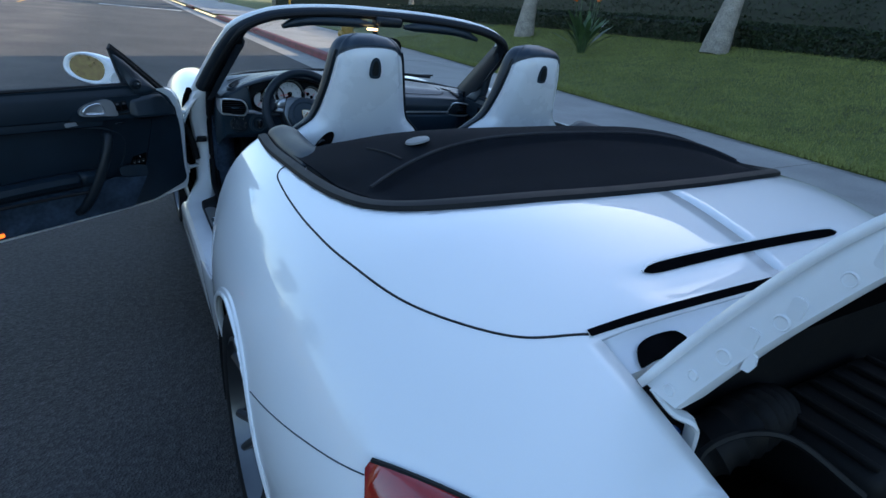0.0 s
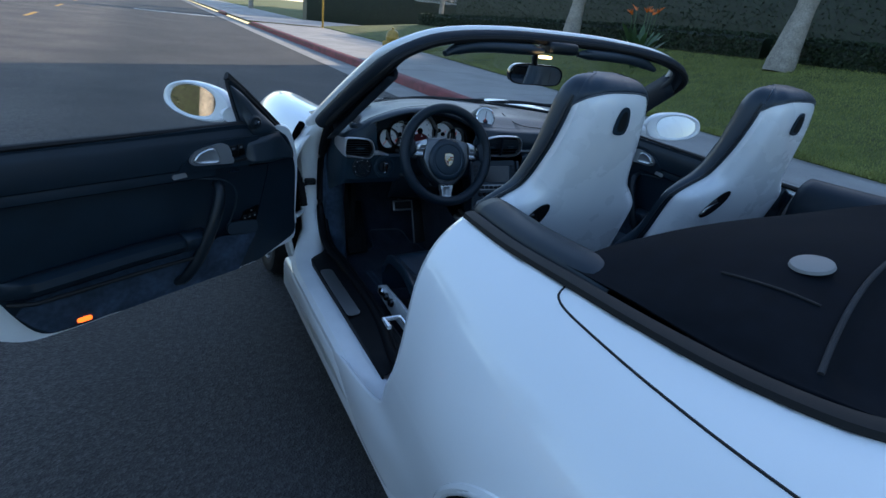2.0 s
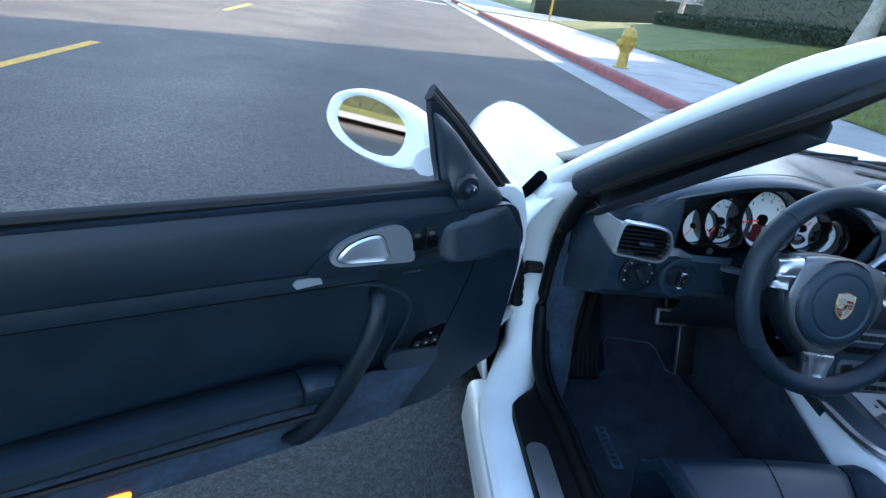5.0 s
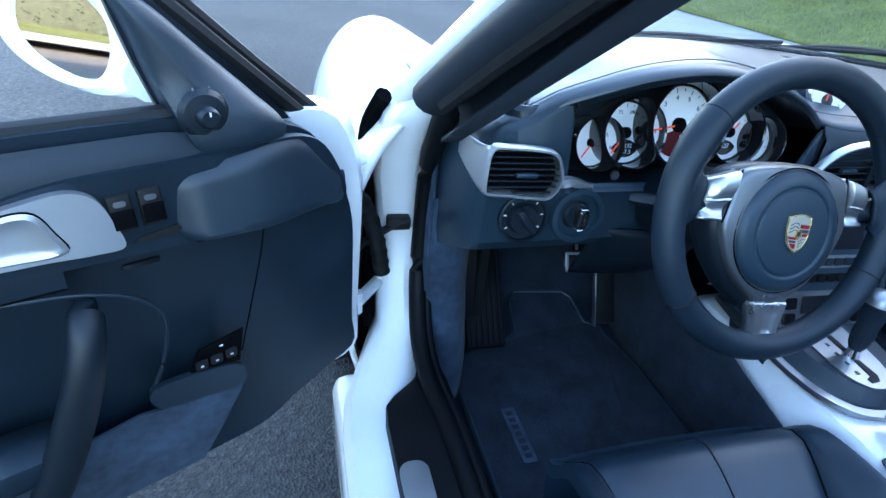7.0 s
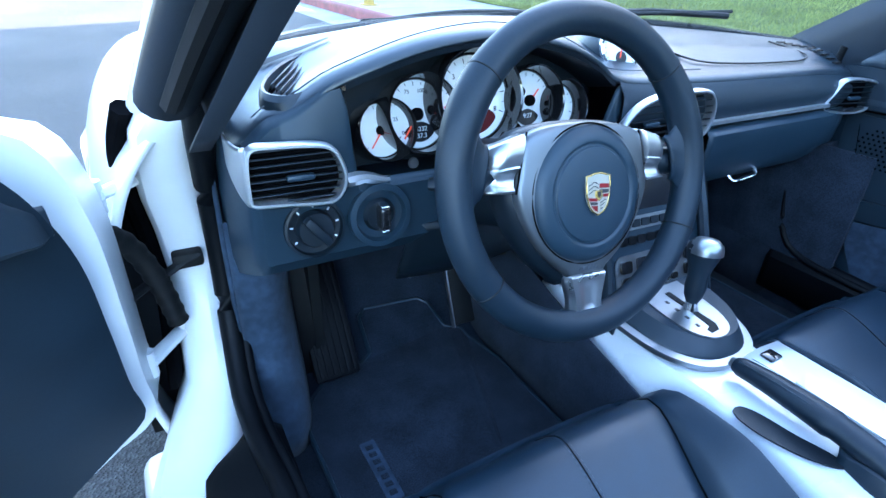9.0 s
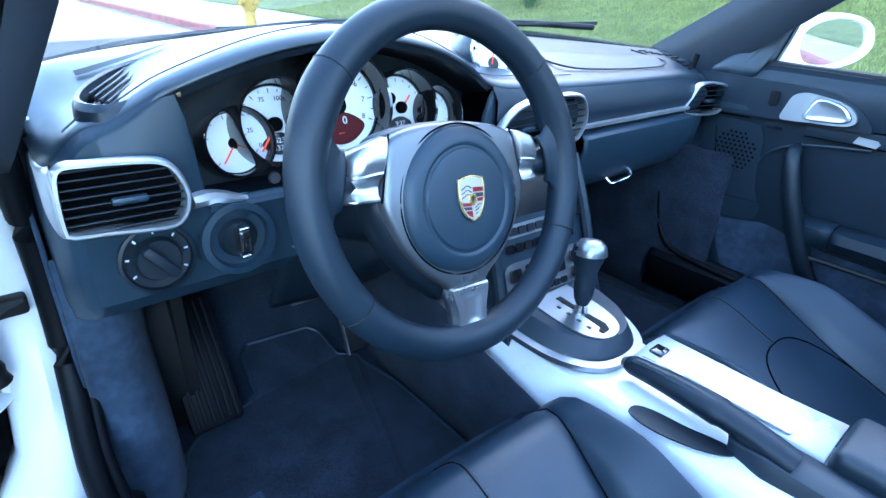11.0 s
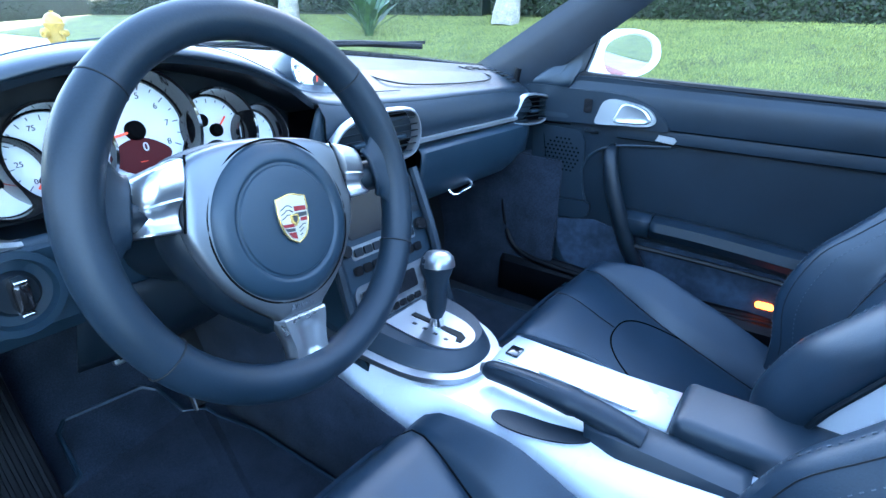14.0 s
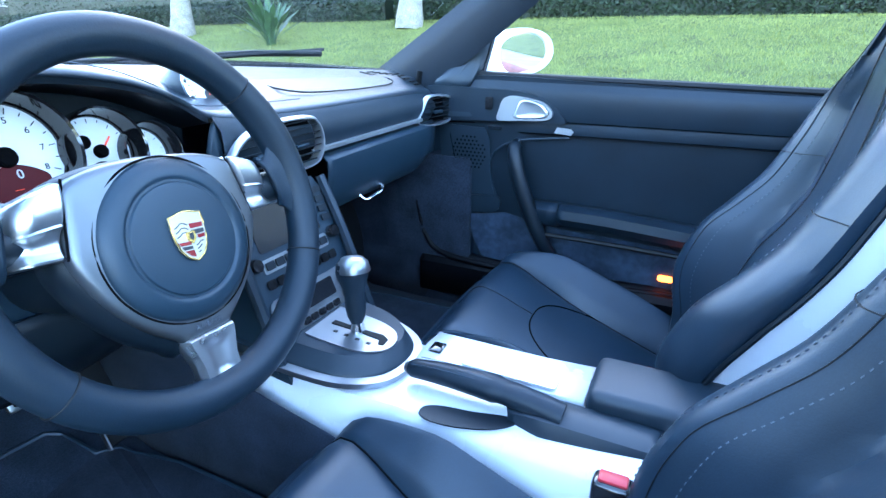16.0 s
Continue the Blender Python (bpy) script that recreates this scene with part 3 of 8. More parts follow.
def hydrant(x, y):
    h = thing("fire_hydrant", "weathered yellow cast-iron fire hydrant on the pavement", "fire hydrant", at=(x, y, 0.15))
    I = Matrix.Identity(4)
    part("base_flange", lathe_bm([(0, 0), (0.17, 0), (0.17, 0.03), (0.11, 0.035), (0.11, 0.05)], I, 20), HYDRANT, h)
    part("barrel", lathe_bm([(0.105, 0.04), (0.10, 0.30), (0.125, 0.33), (0.135, 0.36), (0.135, 0.56), (0.15, 0.58), (0.15, 0.61), (0.13, 0.63)], I, 20), HYDRANT, h)
    part("bonnet", lathe_bm([(0.135, 0.62), (0.13, 0.68), (0.10, 0.735), (0.05, 0.765), (0.03, 0.77), (0.03, 0.80), (0, 0.80)], I, 20), HYDRANT, h)
    for d, r, ln in (((-1, -0.25, 0), 0.075, 0.21), ((1, 0.25, 0), 0.055, 0.20), ((0.3, -1, 0), 0.055, 0.20)):
        part("outlet", lathe_bm([(r * 0.8, 0.08), (r * 0.8, ln - 0.06), (r, ln - 0.06), (r, ln), (r * 0.4, ln + 0.005), (r * 0.35, ln + 0.03), (0, ln + 0.03)], axis_m((0, 0, 0.46), d), 14), HYDRANT, h)
    return h


hydrant(3.60, 11.75)

# post at the corner
sp = thing("sign_post", "thin yellow steel post at the street corner", "post", at=(6.6, 28.2, 0.15))
part("post", tube_bm([(0, 0, 0), (0, 0, 2.6)], 0.05, 8), YELLOW, sp)
part("foot", lathe_bm([(0, 0), (0.11, 0), (0.11, 0.02), (0.05, 0.03)], Matrix.Identity(4), 12), YELLOW, sp)

# house behind the hedges, which shades the lawn and the car
house = thing("house", "two-storey grey stucco house behind the hedges", "house", at=(15.5, 0, 0.9))


def wall_with(name, y0, y1, holes, x, z1, parent):
    """A wall along y with rectangular openings, 0.2 m thick."""
    cuts = sorted(set([y0, y1] + [h[0] for h in holes] + [h[1] for h in holes]))
    bms = []
    for a, b in zip(cuts, cuts[1:]):
        hole = [h for h in holes if h[0] <= a and h[1] >= b]
        if hole:
            _, _, s, l = hole[0]
            if s > 0:
                bms.append(box_bm((x, (a + b) / 2, s / 2), (0.2, b - a, s)))
            bms.append(box_bm((x, (a + b) / 2, (l + z1) / 2), (0.2, b - a, z1 - l)))
        else:
            bms.append(box_bm((x, (a + b) / 2, z1 / 2), (0.2, b - a, z1)))
    for q in bms:
        part(name, q, STUCCO, parent, shade=False)


holes = [(-9, -7.2, 0.9, 2.2), (-4.5, -3.0, 0.9, 2.2), (1.2, 3.2, 0.9, 2.2), (6.0, 7.0, 0.0, 2.1), (9.5, 11.5, 0.9, 2.2), (14, 15.5, 0.9, 2.2)]
wall_with("wall", -26, 19.2, holes, 0, 9.4, house)
for c_, d_ in (((5, 19.1, 4.7), (10, 0.2, 9.4)), ((5, -26, 4.7), (10, 0.2, 9.4)), ((10, -3.4, 4.7), (0.2, 45, 9.4))):
    part("wall", box_bm(c_, d_), STUCCO, house, shade=False)
for a, b, s, l in holes:
    w = part("window" if s > 0 else "door", box_bm((0.03, (a + b) / 2, (s + l) / 2), (0.03, b - a, l - s)), WINDOWG if s > 0 else TIMBER, house, shade=False)
    for q in (a + 0.035, (a + b) / 2, b - 0.035):
        part("frame", box_bm((-0.03, q, (s + l) / 2), (0.09, 0.07, l - s)), TIMBER, w, shade=False)
    for q in (s + 0.035, l - 0.035):
        part("frame", box_bm((-0.03, (a + b) / 2, q), (0.085, b - a - 0.14, 0.07)), TIMBER, w, shade=False)
rr = [[Vector((xx, yy, 9.4 + hh)) for yy in (-26.8, 19.4)] for xx, hh in ((-0.9, -0.1), (5, 2.3), (10.9, -0.1))]
part("roof", grid_bm(rr), ROOFM, house, thick=0.2)
# timber slat screen in front of the house
fence = thing("slat_fence", "brown timber slat screen behind the hedge", "fence", at=(14.7, 8.6, 1.2))
for k in range(26):
    part("slat", box_bm((0, k * 0.11, 0.9), (0.04, 0.05, 1.8), 0.004, 1), TIMBER, fence, shade=False)

# trees on the far side of the street, in the sun
def street_tree(x, y, h, seed, spread=2.4):
    t = thing("street_tree", "leafy street tree with a sunlit yellow-green crown", "tree", group="trees across the street", at=(x, y, 0.1))
    r = random.Random(seed)
    part("trunk", tube_bm(path3([(0, 0, 0), (0.05, 0.1, h * 0.25), (0.1, 0, h * 0.5), (0.0, 0.1, h * 0.8)], 12), [0.22 - 0.012 * i for i in range(12)], 10), BARK, t)
    spots = []
    for k in range(9):
        a = r.uniform(0, 6.283)
        c = (math.cos(a) * spread * r.uniform(0.2, 0.7), math.sin(a) * spread * r.uniform(0.2, 0.7), h * r.uniform(0.5, 0.95))
        spots.append((c, (spread * r.uniform(0.35, 0.55),) * 2 + (spread * r.uniform(0.28, 0.4),), True))
        part("limb", tube_bm(path3([(0.05, 0.05, h * 0.4), (c[0] * 0.5, c[1] * 0.5, c[2] * 0.8), c], 7), [0.08 - 0.008 * i for i in range(7)], 6), BARK, t)
    leaf_cloud("crown", "", "", spots, 5200, 0.10, TLEAF, seed, parent=t)
    return t


for k, (x, y) in enumerate(((-15.0, -16), (-15.6, -9), (-15.2, -3), (-15.3, 5), (-15.6, 14), (-15.4, 26), (9.5, 40), (13, 47), (7.5, 55), (-17, 44), (18, 38))):
    street_tree(x, y, 5.5 + (k % 3) * 0.8, 50 + k)
far = thing("house", "pale stucco house across the street", "house", at=(-26, -6, 0))
part("wall", box_bm((0, 0, 1.6), (7, 26, 3.2)), STUCCO, far, shade=False)
part("roof", grid_bm([[Vector((xx, yy, 3.2 + hh)) for yy in (-13.8, 13.8)] for xx, hh in ((-4.3, -0.1), (0, 1.9), (4.3, -0.1))]), ROOFM, far, thick=0.2)
for yy in (-9, -3, 4, 9):
    w = part("window", box_bm((3.52, yy, 1.6), (0.05, 1.8, 1.2)), WINDOWG, far, shade=False)
    for q in (-0.9, 0, 0.9):
        part("frame", box_bm((3.55, yy + q, 1.6), (0.06, 0.08, 1.3)), WHITEP, w, shade=False)
# unseen house, added to block the low sun past the side street
corner = thing("house", "pale stucco house added past the side street to block the sun", "house", at=(31, 66, 0))
part("wall", box_bm((0, 0, 4.6), (10, 34, 9.2)), STUCCO, corner, shade=False)
part("roof", grid_bm([[Vector((xx, yy, 9.2 + hh)) for yy in (-17.4, 17.4)] for xx, hh in ((-5.4, -0.1), (0, 2.1), (5.4, -0.1))]), ROOFM, corner, thick=0.2)
for yy in (-12, -6, 2, 9):
    w = part("window", box_bm((-5.02, yy, 1.7), (0.05, 1.8, 1.3)), WINDOWG, corner, shade=False)
    for q in (-0.9, 0, 0.9):
        part("frame", box_bm((-5.05, yy + q, 1.7), (0.06, 0.08, 1.4)), WHITEP, w, shade=False)
tagged(mesh_ob("lawn", strip_bm(-40, -13.42, -60, 120, 0.14, 10), SOIL), "lawn across the street", "lawn", kind="structure")
hedge_run(-16.6, -45, -16.6, 22, 1.6, lambda x, y: 0.12, 3.6, "tall sunlit hedge across the street", 31, 36000)
hedge_run(8.5, 39.5, 24, 39.5, 1.2, 0.1, 2.3, "dark hedge across the side street", 31, 16000)

# ---- the car ----
car = thing("car", "white convertible with roof down, driver's door and engine lid open", "car")

# widths and heights of the body along its length
BY = [-1.12, -1.02, -0.86, -0.60, -0.45, -0.30, -0.15, 0.0, 0.32, 0.70]
ZC = [0.55, 0.70, 0.80, 0.910, 0.954, 0.980, 0.980, 0.974, 0.975, 0.975]
XW = [0.50, 0.72, 0.850, 0.915, 0.933, 0.945, 0.950, 0.950, 0.930, 0.895]
ZW = [0.42, 0.50, 0.54, 0.56, 0.56, 0.56, 0.56, 0.56, 0.55, 0.52]


def deck_z(x, y):
    a = min(0.9999, abs(x) / keyed(y, BY, XW))
    zw = keyed(y, BY, ZW)
    dish = 0.009 * smooth(y, -0.602, -0.570) * smooth(y, -0.514, -0.534) * smooth(abs(x), 0.375, 0.335) if -0.61 < y < -0.51 else 0.0
    return zw + (keyed(y, BY, ZC) - zw) * math.sqrt(max(0.0, 1 - a ** 5)) - dish


def side_pt(y, s, sgn):
    """Down the flank: s from 0 (widest) to 1 (sill)."""
    xw, zw = keyed(y, BY, XW), keyed(y, BY, ZW)
    z = zw + (0.20 - zw) * s
    return Vector((sgn * (xw - (0.075 - 0.060 * smooth(y, 0.30, 0.55)) * s ** 1.8 * smooth(y, -1.1, -0.8)), y, z))


STRIP = [(0.716, 0.690), (0.728, 0.50), (0.726, 0.31), (0.718, 0.13), (0.700, -0.02), (0.668, -0.13), (0.60, -0.205), (0.50, -0.248), (0.36, -0.270), (0.18, -0.282), (0.0, -0.285)]
SEAM = [(0.732, 0.318), (0.748, 0.312), (0.760, 0.285), (0.768, 0.22), (0.777, 0.08), (0.780, -0.10), (0.771, -0.26), (0.742, -0.40), (0.69, -0.50), (0.62, -0.57), (0.52, -0.605)]
LID = [(0.508, -0.600), (0.497, -0.72), (0.486, -0.84), (0.46, -1.0), (0.40, -1.12)]


def strip_at(y):
    """Half-width of the roof well's edge at y."""
    y = min(y, 0.689)
    pts = path3([(a, b, 0) for a, b in STRIP], 120)
    for p, q in zip(pts, pts[1:]):
        if (p.y - y) * (q.y - y) <= 0 and p.y != q.y:
            return p.x + (q.x - p.x) * (y - p.y) / (q.y - p.y)
    return 0.0


def lid_at(y):
    pts = path3([(a, b, 0) for a, b in LID], 60)
    for p, q in zip(pts, pts[1:]):
        if (p.y - y) * (q.y - y) <= 0 and p.y != q.y:
            return p.x + (q.x - p.x) * (y - p.y) / (q.y - p.y)
    return 0.0


ARCH_R, ARCH_Z = 0.365, 0.325


def arch_cut(bm, yc):
    """Draws the skin back to the round wheel opening at yc."""
    for v in bm.verts:
        dy, dz = v.co.y - yc, v.co.z - ARCH_Z
        r = math.hypot(dy, dz)
        if ARCH_R - 0.045 < r < ARCH_R:
            k = ARCH_R / r
            v.co.y, v.co.z = yc + dy * k, ARCH_Z + dz * k
    dead = [f for f in bm.faces if math.hypot(f.calc_center_median().y - yc, f.calc_center_median().z - ARCH_Z) < ARCH_R - 0.004]
    bmesh.ops.delete(bm, geom=dead, context='FACES')
    for v in bm.verts:
        if v.is_boundary and v.co.z > 0.215:
            dy, dz = v.co.y - yc, v.co.z - ARCH_Z
            r = math.hypot(dy, dz)
            if abs(r - ARCH_R) < 0.07:
                v.co.y, v.co.z = yc + dy * ARCH_R / r, ARCH_Z + dz * ARCH_R / r
    return bm


def quarter(sgn):
    """Rear quarter panel: from the roof well's edge or lid opening over the shoulder to the sill."""
    rows = []
    ny = 130
    cols = [k / 60 for k in range(61)]
    for i in range(ny + 1):
        y = -1.12 + (0.70 + 1.12) * i / ny
        xw = keyed(y, BY, XW)
        lim = strip_at(y) if y > -0.284 else (lid_at(y) if y < -0.61 else 0.0)
        step = 0.0
        row = []
        fr = [math.sin(c * math.pi / 2) ** 0.4 if c > 0.22 else c / 0.22 * math.sin(0.22 * math.pi / 2) ** 0.4 for c in cols]
        xs_ = [xw * f for f in fr]
        if lim > 0:
            k = min(range(len(xs_)), key=lambda q: abs(xs_[q] - lim))
            xs_[k] = lim
        row = [Vector((sgn * x, y, deck_z(x, y))) for x in xs_]
        row += [side_pt(y, s / 30, sgn) for s in range(1, 31)]
        # the door opening's edge sweeps forward towards the sill
        for v in row:
            f = -0.075 * smooth(v.z, 0.87, 0.62) + 0.06 * smooth(v.z, 0.60, 0.42) + 0.50 * smooth(v.z, 0.46, 0.27) ** 1.8
            v.y += f * smooth(y, 0.40, 0.70)
        rows.append(row)
    bm = grid_bm(rows)
    dead = []
    for f in bm.faces:
        c = f.calc_center_median()
        if c.z > 0.60:
            lim = strip_at(c.y) if c.y > -0.284 else (lid_at(c.y) if c.y < -0.61 else 0.0)
            if abs(c.x) < lim - 0.001:
                dead.append(f)
    bmesh.ops.delete(bm, geom=dead, context='FACES')
    # draw the cut edges onto the curves of the roof well and the lid opening
    edge = path3([(a, b, 0) for a, b in STRIP], 160) + path3([(a, b, 0) for a, b in LID], 90)
    for v in bm.verts:
        if v.is_boundary and v.co.z > 0.60 and -1.10 < v.co.y < 0.66 and abs(v.co.x) > 0.002:
            q = min(edge, key=lambda p: (p.x - abs(v.co.x)) ** 2 + (p.y - v.co.y) ** 2)
            if math.hypot(q.x - abs(v.co.x), q.y - v.co.y) < 0.045:
                v.co = Vector((sgn * q.x, q.y, deck_z(q.x, q.y)))
    return arch_cut(bm, 0.0)


def deck_line(pts2, n=80, lift=0.002, sgn=-1, r=0.004, z0=None):
    pts = path3([(a * (-sgn) * -1, b, 0) for a, b in pts2], n)
    return [Vector((sgn * abs(p.x), p.y, deck_z(p.x, p.y) + lift)) for p in pts]


rear_body = part("rear_body", merge(quarter(-1), quarter(1)), PAINT, car, "glossy white rear quarter panels and tail", thick=0.012)
for sgn in (-1, 1):
    part("panel_gap", tube_bm(deck_line(SEAM, 110, -0.0005, sgn), 0.0024, 6), RUBBER, rear_body)
    # rubber lip round the roof well
    lip = deck_line(STRIP, 90, 0.004, sgn)
    rows = []
    for i, p in enumerate(lip):
        t = (lip[min(i + 1, 89)] - lip[max(i - 1, 0)]).normalized()
        s = Vector((0, 0, 1)).cross(t) * (-sgn)
        s = s.normalized()
        if s.x * p.x > 0 and abs(p.x) > 0.05:
            s = -s
        if abs(p.x) <= 0.05:
            s = Vector((0, 1, 0))
        rows.append([p - s * 0.009 + Vector((0, 0, -0.004)), p - s * 0.006 + Vector((0, 0, 0.006)), p + s * 0.006 + Vector((0, 0, 0.010)), p + s * 0.018 + Vector((0, 0, 0.010)), p + s * 0.028 + Vector((0, 0, -0.012))])
    part("well_seal", grid_bm(rows), RUBBER, car, "black rubber lip round the roof well")


def skin_patch(f, us, vs):
    return grid_bm([[f(u, v) for v in vs] for u in us])


# tail lamps, let into the corners
def sect_x(y, z):
    """Half-width of the body at y and height z above its widest line."""
    zw, zc = keyed(y, BY, ZW), keyed(y, BY, ZC)
    t = min(1.0, max(0.0, (z - zw) / (zc - zw)))
    return keyed(y, BY, XW) * (1 - t * t) ** 0.2


for sgn in (-1, 1):
    def lamp_pt(u, v):
        y = -0.585 - 0.44 * u
        xi = 0.848 - 0.58 * (0.44 * u) - 0.30 * (0.44 * u) ** 2
        zi = deck_z(min(xi, keyed(y, BY, XW) * 0.999), y)
        zo = keyed(y, BY, ZW) + 0.02
        z = zi + (zo - zi) * v * smooth(u, -0.05, 0.30)
        return Vector((sgn * (sect_x(y, z) + 0.004), y, z + 0.003))
    lamp = part("tail_lamp", skin_patch(lamp_pt, [i / 20 for i in range(21)], [i / 10 for i in range(11)]), LAMPRED, car, "red tail lamp lens in the rear corner", thick=0.006, off=0)
    part("lamp_gap", tube_bm([lamp_pt(i / 20, 0) for i in range(21)], 0.004, 6), RUBBER, lamp)
    part("bumper_joint", tube_bm([Vector((sgn * (sect_x(y, z) + 0.0005), y, z)) for y, z in [(-0.585 + 0.36 * t, 0.745 - 0.105 * t) for t in [k / 16 for k in range(17)]]], 0.0012, 6), GREYPLA, rear_body)

# rear deck lid in front of the engine lid carries a dark air slot
def deck_strip(x0, x1, y0f, y1f, lift, n=40):
    rows = []
    for i in range(n + 1):
        x = x0 + (x1 - x0) * i / n
        ya, yb = y0f(x), y1f(x)
        rows.append([Vector((x, ya + (yb - ya) * k / 4, deck_z(x, ya + (yb - ya) * k / 4) + lift)) for k in range(5)])
    return grid_bm(rows)


slot_mid = lambda x: -0.519 - 0.005 * (x / 0.33) ** 2
slot_half = lambda x: 0.0088 * math.sqrt(max(0, 1 - (x / 0.324) ** 12))
slot = part("air_slot", deck_strip(-0.323, 0.323, lambda x: slot_mid(x) - slot_half(x), lambda x: slot_mid(x) + slot_half(x), 0.003), DULLBLK, rear_body, "long dark slot in the rear deck")
part("slot_lip", tube_bm([Vector((x, slot_mid(x) + slot_half(x) + 0.002, deck_z(x, slot_mid(x) + slot_half(x)) + 0.002)) for x in [-0.325 + 0.65 * k / 40 for k in range(41)]], 0.003, 6), PAINT, slot)
part("lid_gap", deck_strip(-0.52, 0.52, lambda x: -0.616 + 0.004 * (abs(x) / 0.52) ** 4, lambda x: -0.600, 0.003), DULLBLK, rear_body)

# engine bay
def tray(x0, x1, y0, y1, z0, ztop):
    bm = bmesh.new()
    lo_ = [bm.verts.new((x, y, z0)) for x, y in ((x0, y0), (x1, y0), (x1, y1), (x0, y1))]
    hi_ = [bm.verts.new((x * 1.0, y, ztop(y))) for x, y in ((x0, y0), (x1, y0), (x1, y1), (x0, y1))]
    bm.faces.new(lo_)
    for k in range(4):
        bm.faces.new([lo_[k], lo_[(k + 1) % 4], hi_[(k + 1) % 4], hi_[k]])
    return bm


bay = part("engine_bay", tray(-0.482, 0.482, -1.06, -0.675, 0.40, lambda y: 0.70 if y < -0.9 else 0.85), ENGINE, car, "dark engine bay under the raised lid", thick=0.01, shade=False)
rows = []
for k in range(41):
    x = -0.50 + 1.0 * k / 40
    z = deck_z(x, -0.61)
    rows.append([Vector((x, -0.606, z - 0.004)), Vector((x, -0.616, z - 0.016)), Vector((x, -0.64, z - 0.030)), Vector((x, -0.668, z - 0.040)), Vector((x, -0.675, z - 0.07))])
part("bay_rim", grid_bm(rows), PAINT_IN, bay, "white painted rim of the engine bay", thick=0.004)
part("rim_opening", plate_bm(soft_outline([(-0.465, -0.02), (-0.44, 0.012), (-0.36, 0.016), (-0.345, 0.0), (-0.36, -0.016), (-0.44, -0.018)], 30), 0, 0.003, lambda u, w, v: Vector((u, -0.648 + v, deck_z(u, -0.61) - 0.029 + 0.35 * v + w))), DULLBLK, bay)
part("air_box", box_bm((0.05, -0.80, 0.66), (0.42, 0.22, 0.14), 0.03, 3), ENGINE, bay)
part("fan_housing", lathe_bm([(0, 0.03), (0.04, 0.03), (0.05, 0.0), (0.13, 0.0), (0.14, -0.05), (0.14, -0.12)], axis_m((-0.05, -0.94, 0.64), (0, -0.5, 1)), 28), ENGINE, bay)
hose = path3([(-0.40, -0.70, 0.66), (-0.30, -0.74, 0.74), (-0.16, -0.72, 0.72), (-0.05, -0.70, 0.66)], 40)
for k in range(6):
    part("air_box_rib", box_bm((-0.14 + 0.07 * k, -0.80, 0.735), (0.012, 0.18, 0.012), 0.003, 2), ENGINE, bay)
part("coolant_pipe", tube_bm(path3([(-0.44, -0.92, 0.56), (-0.36, -0.90, 0.64), (-0.24, -0.86, 0.66), (-0.16, -0.90, 0.64)], 20), 0.014, 10), GLOSSBLK, bay)
part("cable", tube_bm(path3([(-0.46, -0.80, 0.66), (-0.40, -0.76, 0.76), (-0.28, -0.80, 0.78), (-0.20, -0.90, 0.72)], 20), 0.006, 6), RUBBER, bay)
part("ribbed_hose", tube_bm(hose, [0.045 + 0.006 * (k % 3 == 0) for k in range(40)], 14), ENGINE, bay, "ribbed black intake hose")
part("hose", tube_bm(path3([(-0.46, -0.72, 0.60), (-0.36, -0.84, 0.66), (-0.30, -0.96, 0.62), (-0.20, -1.02, 0.58)], 24), 0.02, 10), RUBBER, bay)
part("oil_cap", lathe_bm([(0, 0.035), (0.035, 0.035), (0.04, 0.025), (0.04, 0)], axis_m((-0.28, -0.98, 0.66), (0, -0.2, 1)), 18), GLOSSBLK, bay, "black filler cap with a yellow mark")
part("cap_mark", box_bm((-0.28, -0.987, 0.697), (0.03, 0.012, 0.002)), YELLOWI, bay)
part("gas_strut", tube_bm([(-0.462, -0.715, 0.58), (-0.452, -0.735, 0.80)], 0.011, 8), BLUEP, bay, "blue-sleeved lid strut")

# engine lid, raised on its front hinge
LIDM = Matrix.Translation((0, -0.673, 0.8465)) @ Matrix.Rotation(radians(-86), 4, 'X')


def lid_pt(u, v, lift=0.0):
    """u across -1..1, v from the hinge 0 to the tail 1."""
    y = -0.66 - 0.40 * v
    x = u * (lid_at(max(-1.11, y)) if y < -0.61 else 0.5)
    z = deck_z(x, y)
    p = Vector((x, y + 0.635, z - 0.895 + lift))
    return LIDM @ p


lid = part("engine_lid", grid_bm([[lid_pt(-1 + 2 * i / 30, j / 14) for j in range(15)] for i in range(31)]), PAINT, car, "white engine lid standing open", thick=0.012)
rim = [lid_pt(-0.985, j / 14, -0.012) for j in range(15)]
rows = []
for j, p in enumerate(rim):
    a = LIDM.to_3x3() @ Vector((1, 0, 0))
    b = LIDM.to_3x3() @ Vector((0, 0, -1))
    rows.append([p, p + b * 0.012, p + b * 0.016 - a * 0.002, p + b * 0.050 - a * 0.001, p + b * 0.054 + a * 0.006, p + b * 0.050 + a * 0.058, p + b * 0.02 + a * 0.070, p + a * 0.072])
part("lid_frame", grid_bm(rows), PAINT_IN, lid, "pressed white frame under the lid")
lid_ax = LIDM.to_3x3() @ Vector((1, 0, 0))
lid_dn = LIDM.to_3x3() @ Vector((0, 0, -1))
lid_tail = LIDM.to_3x3() @ Vector((0, -1, 0))
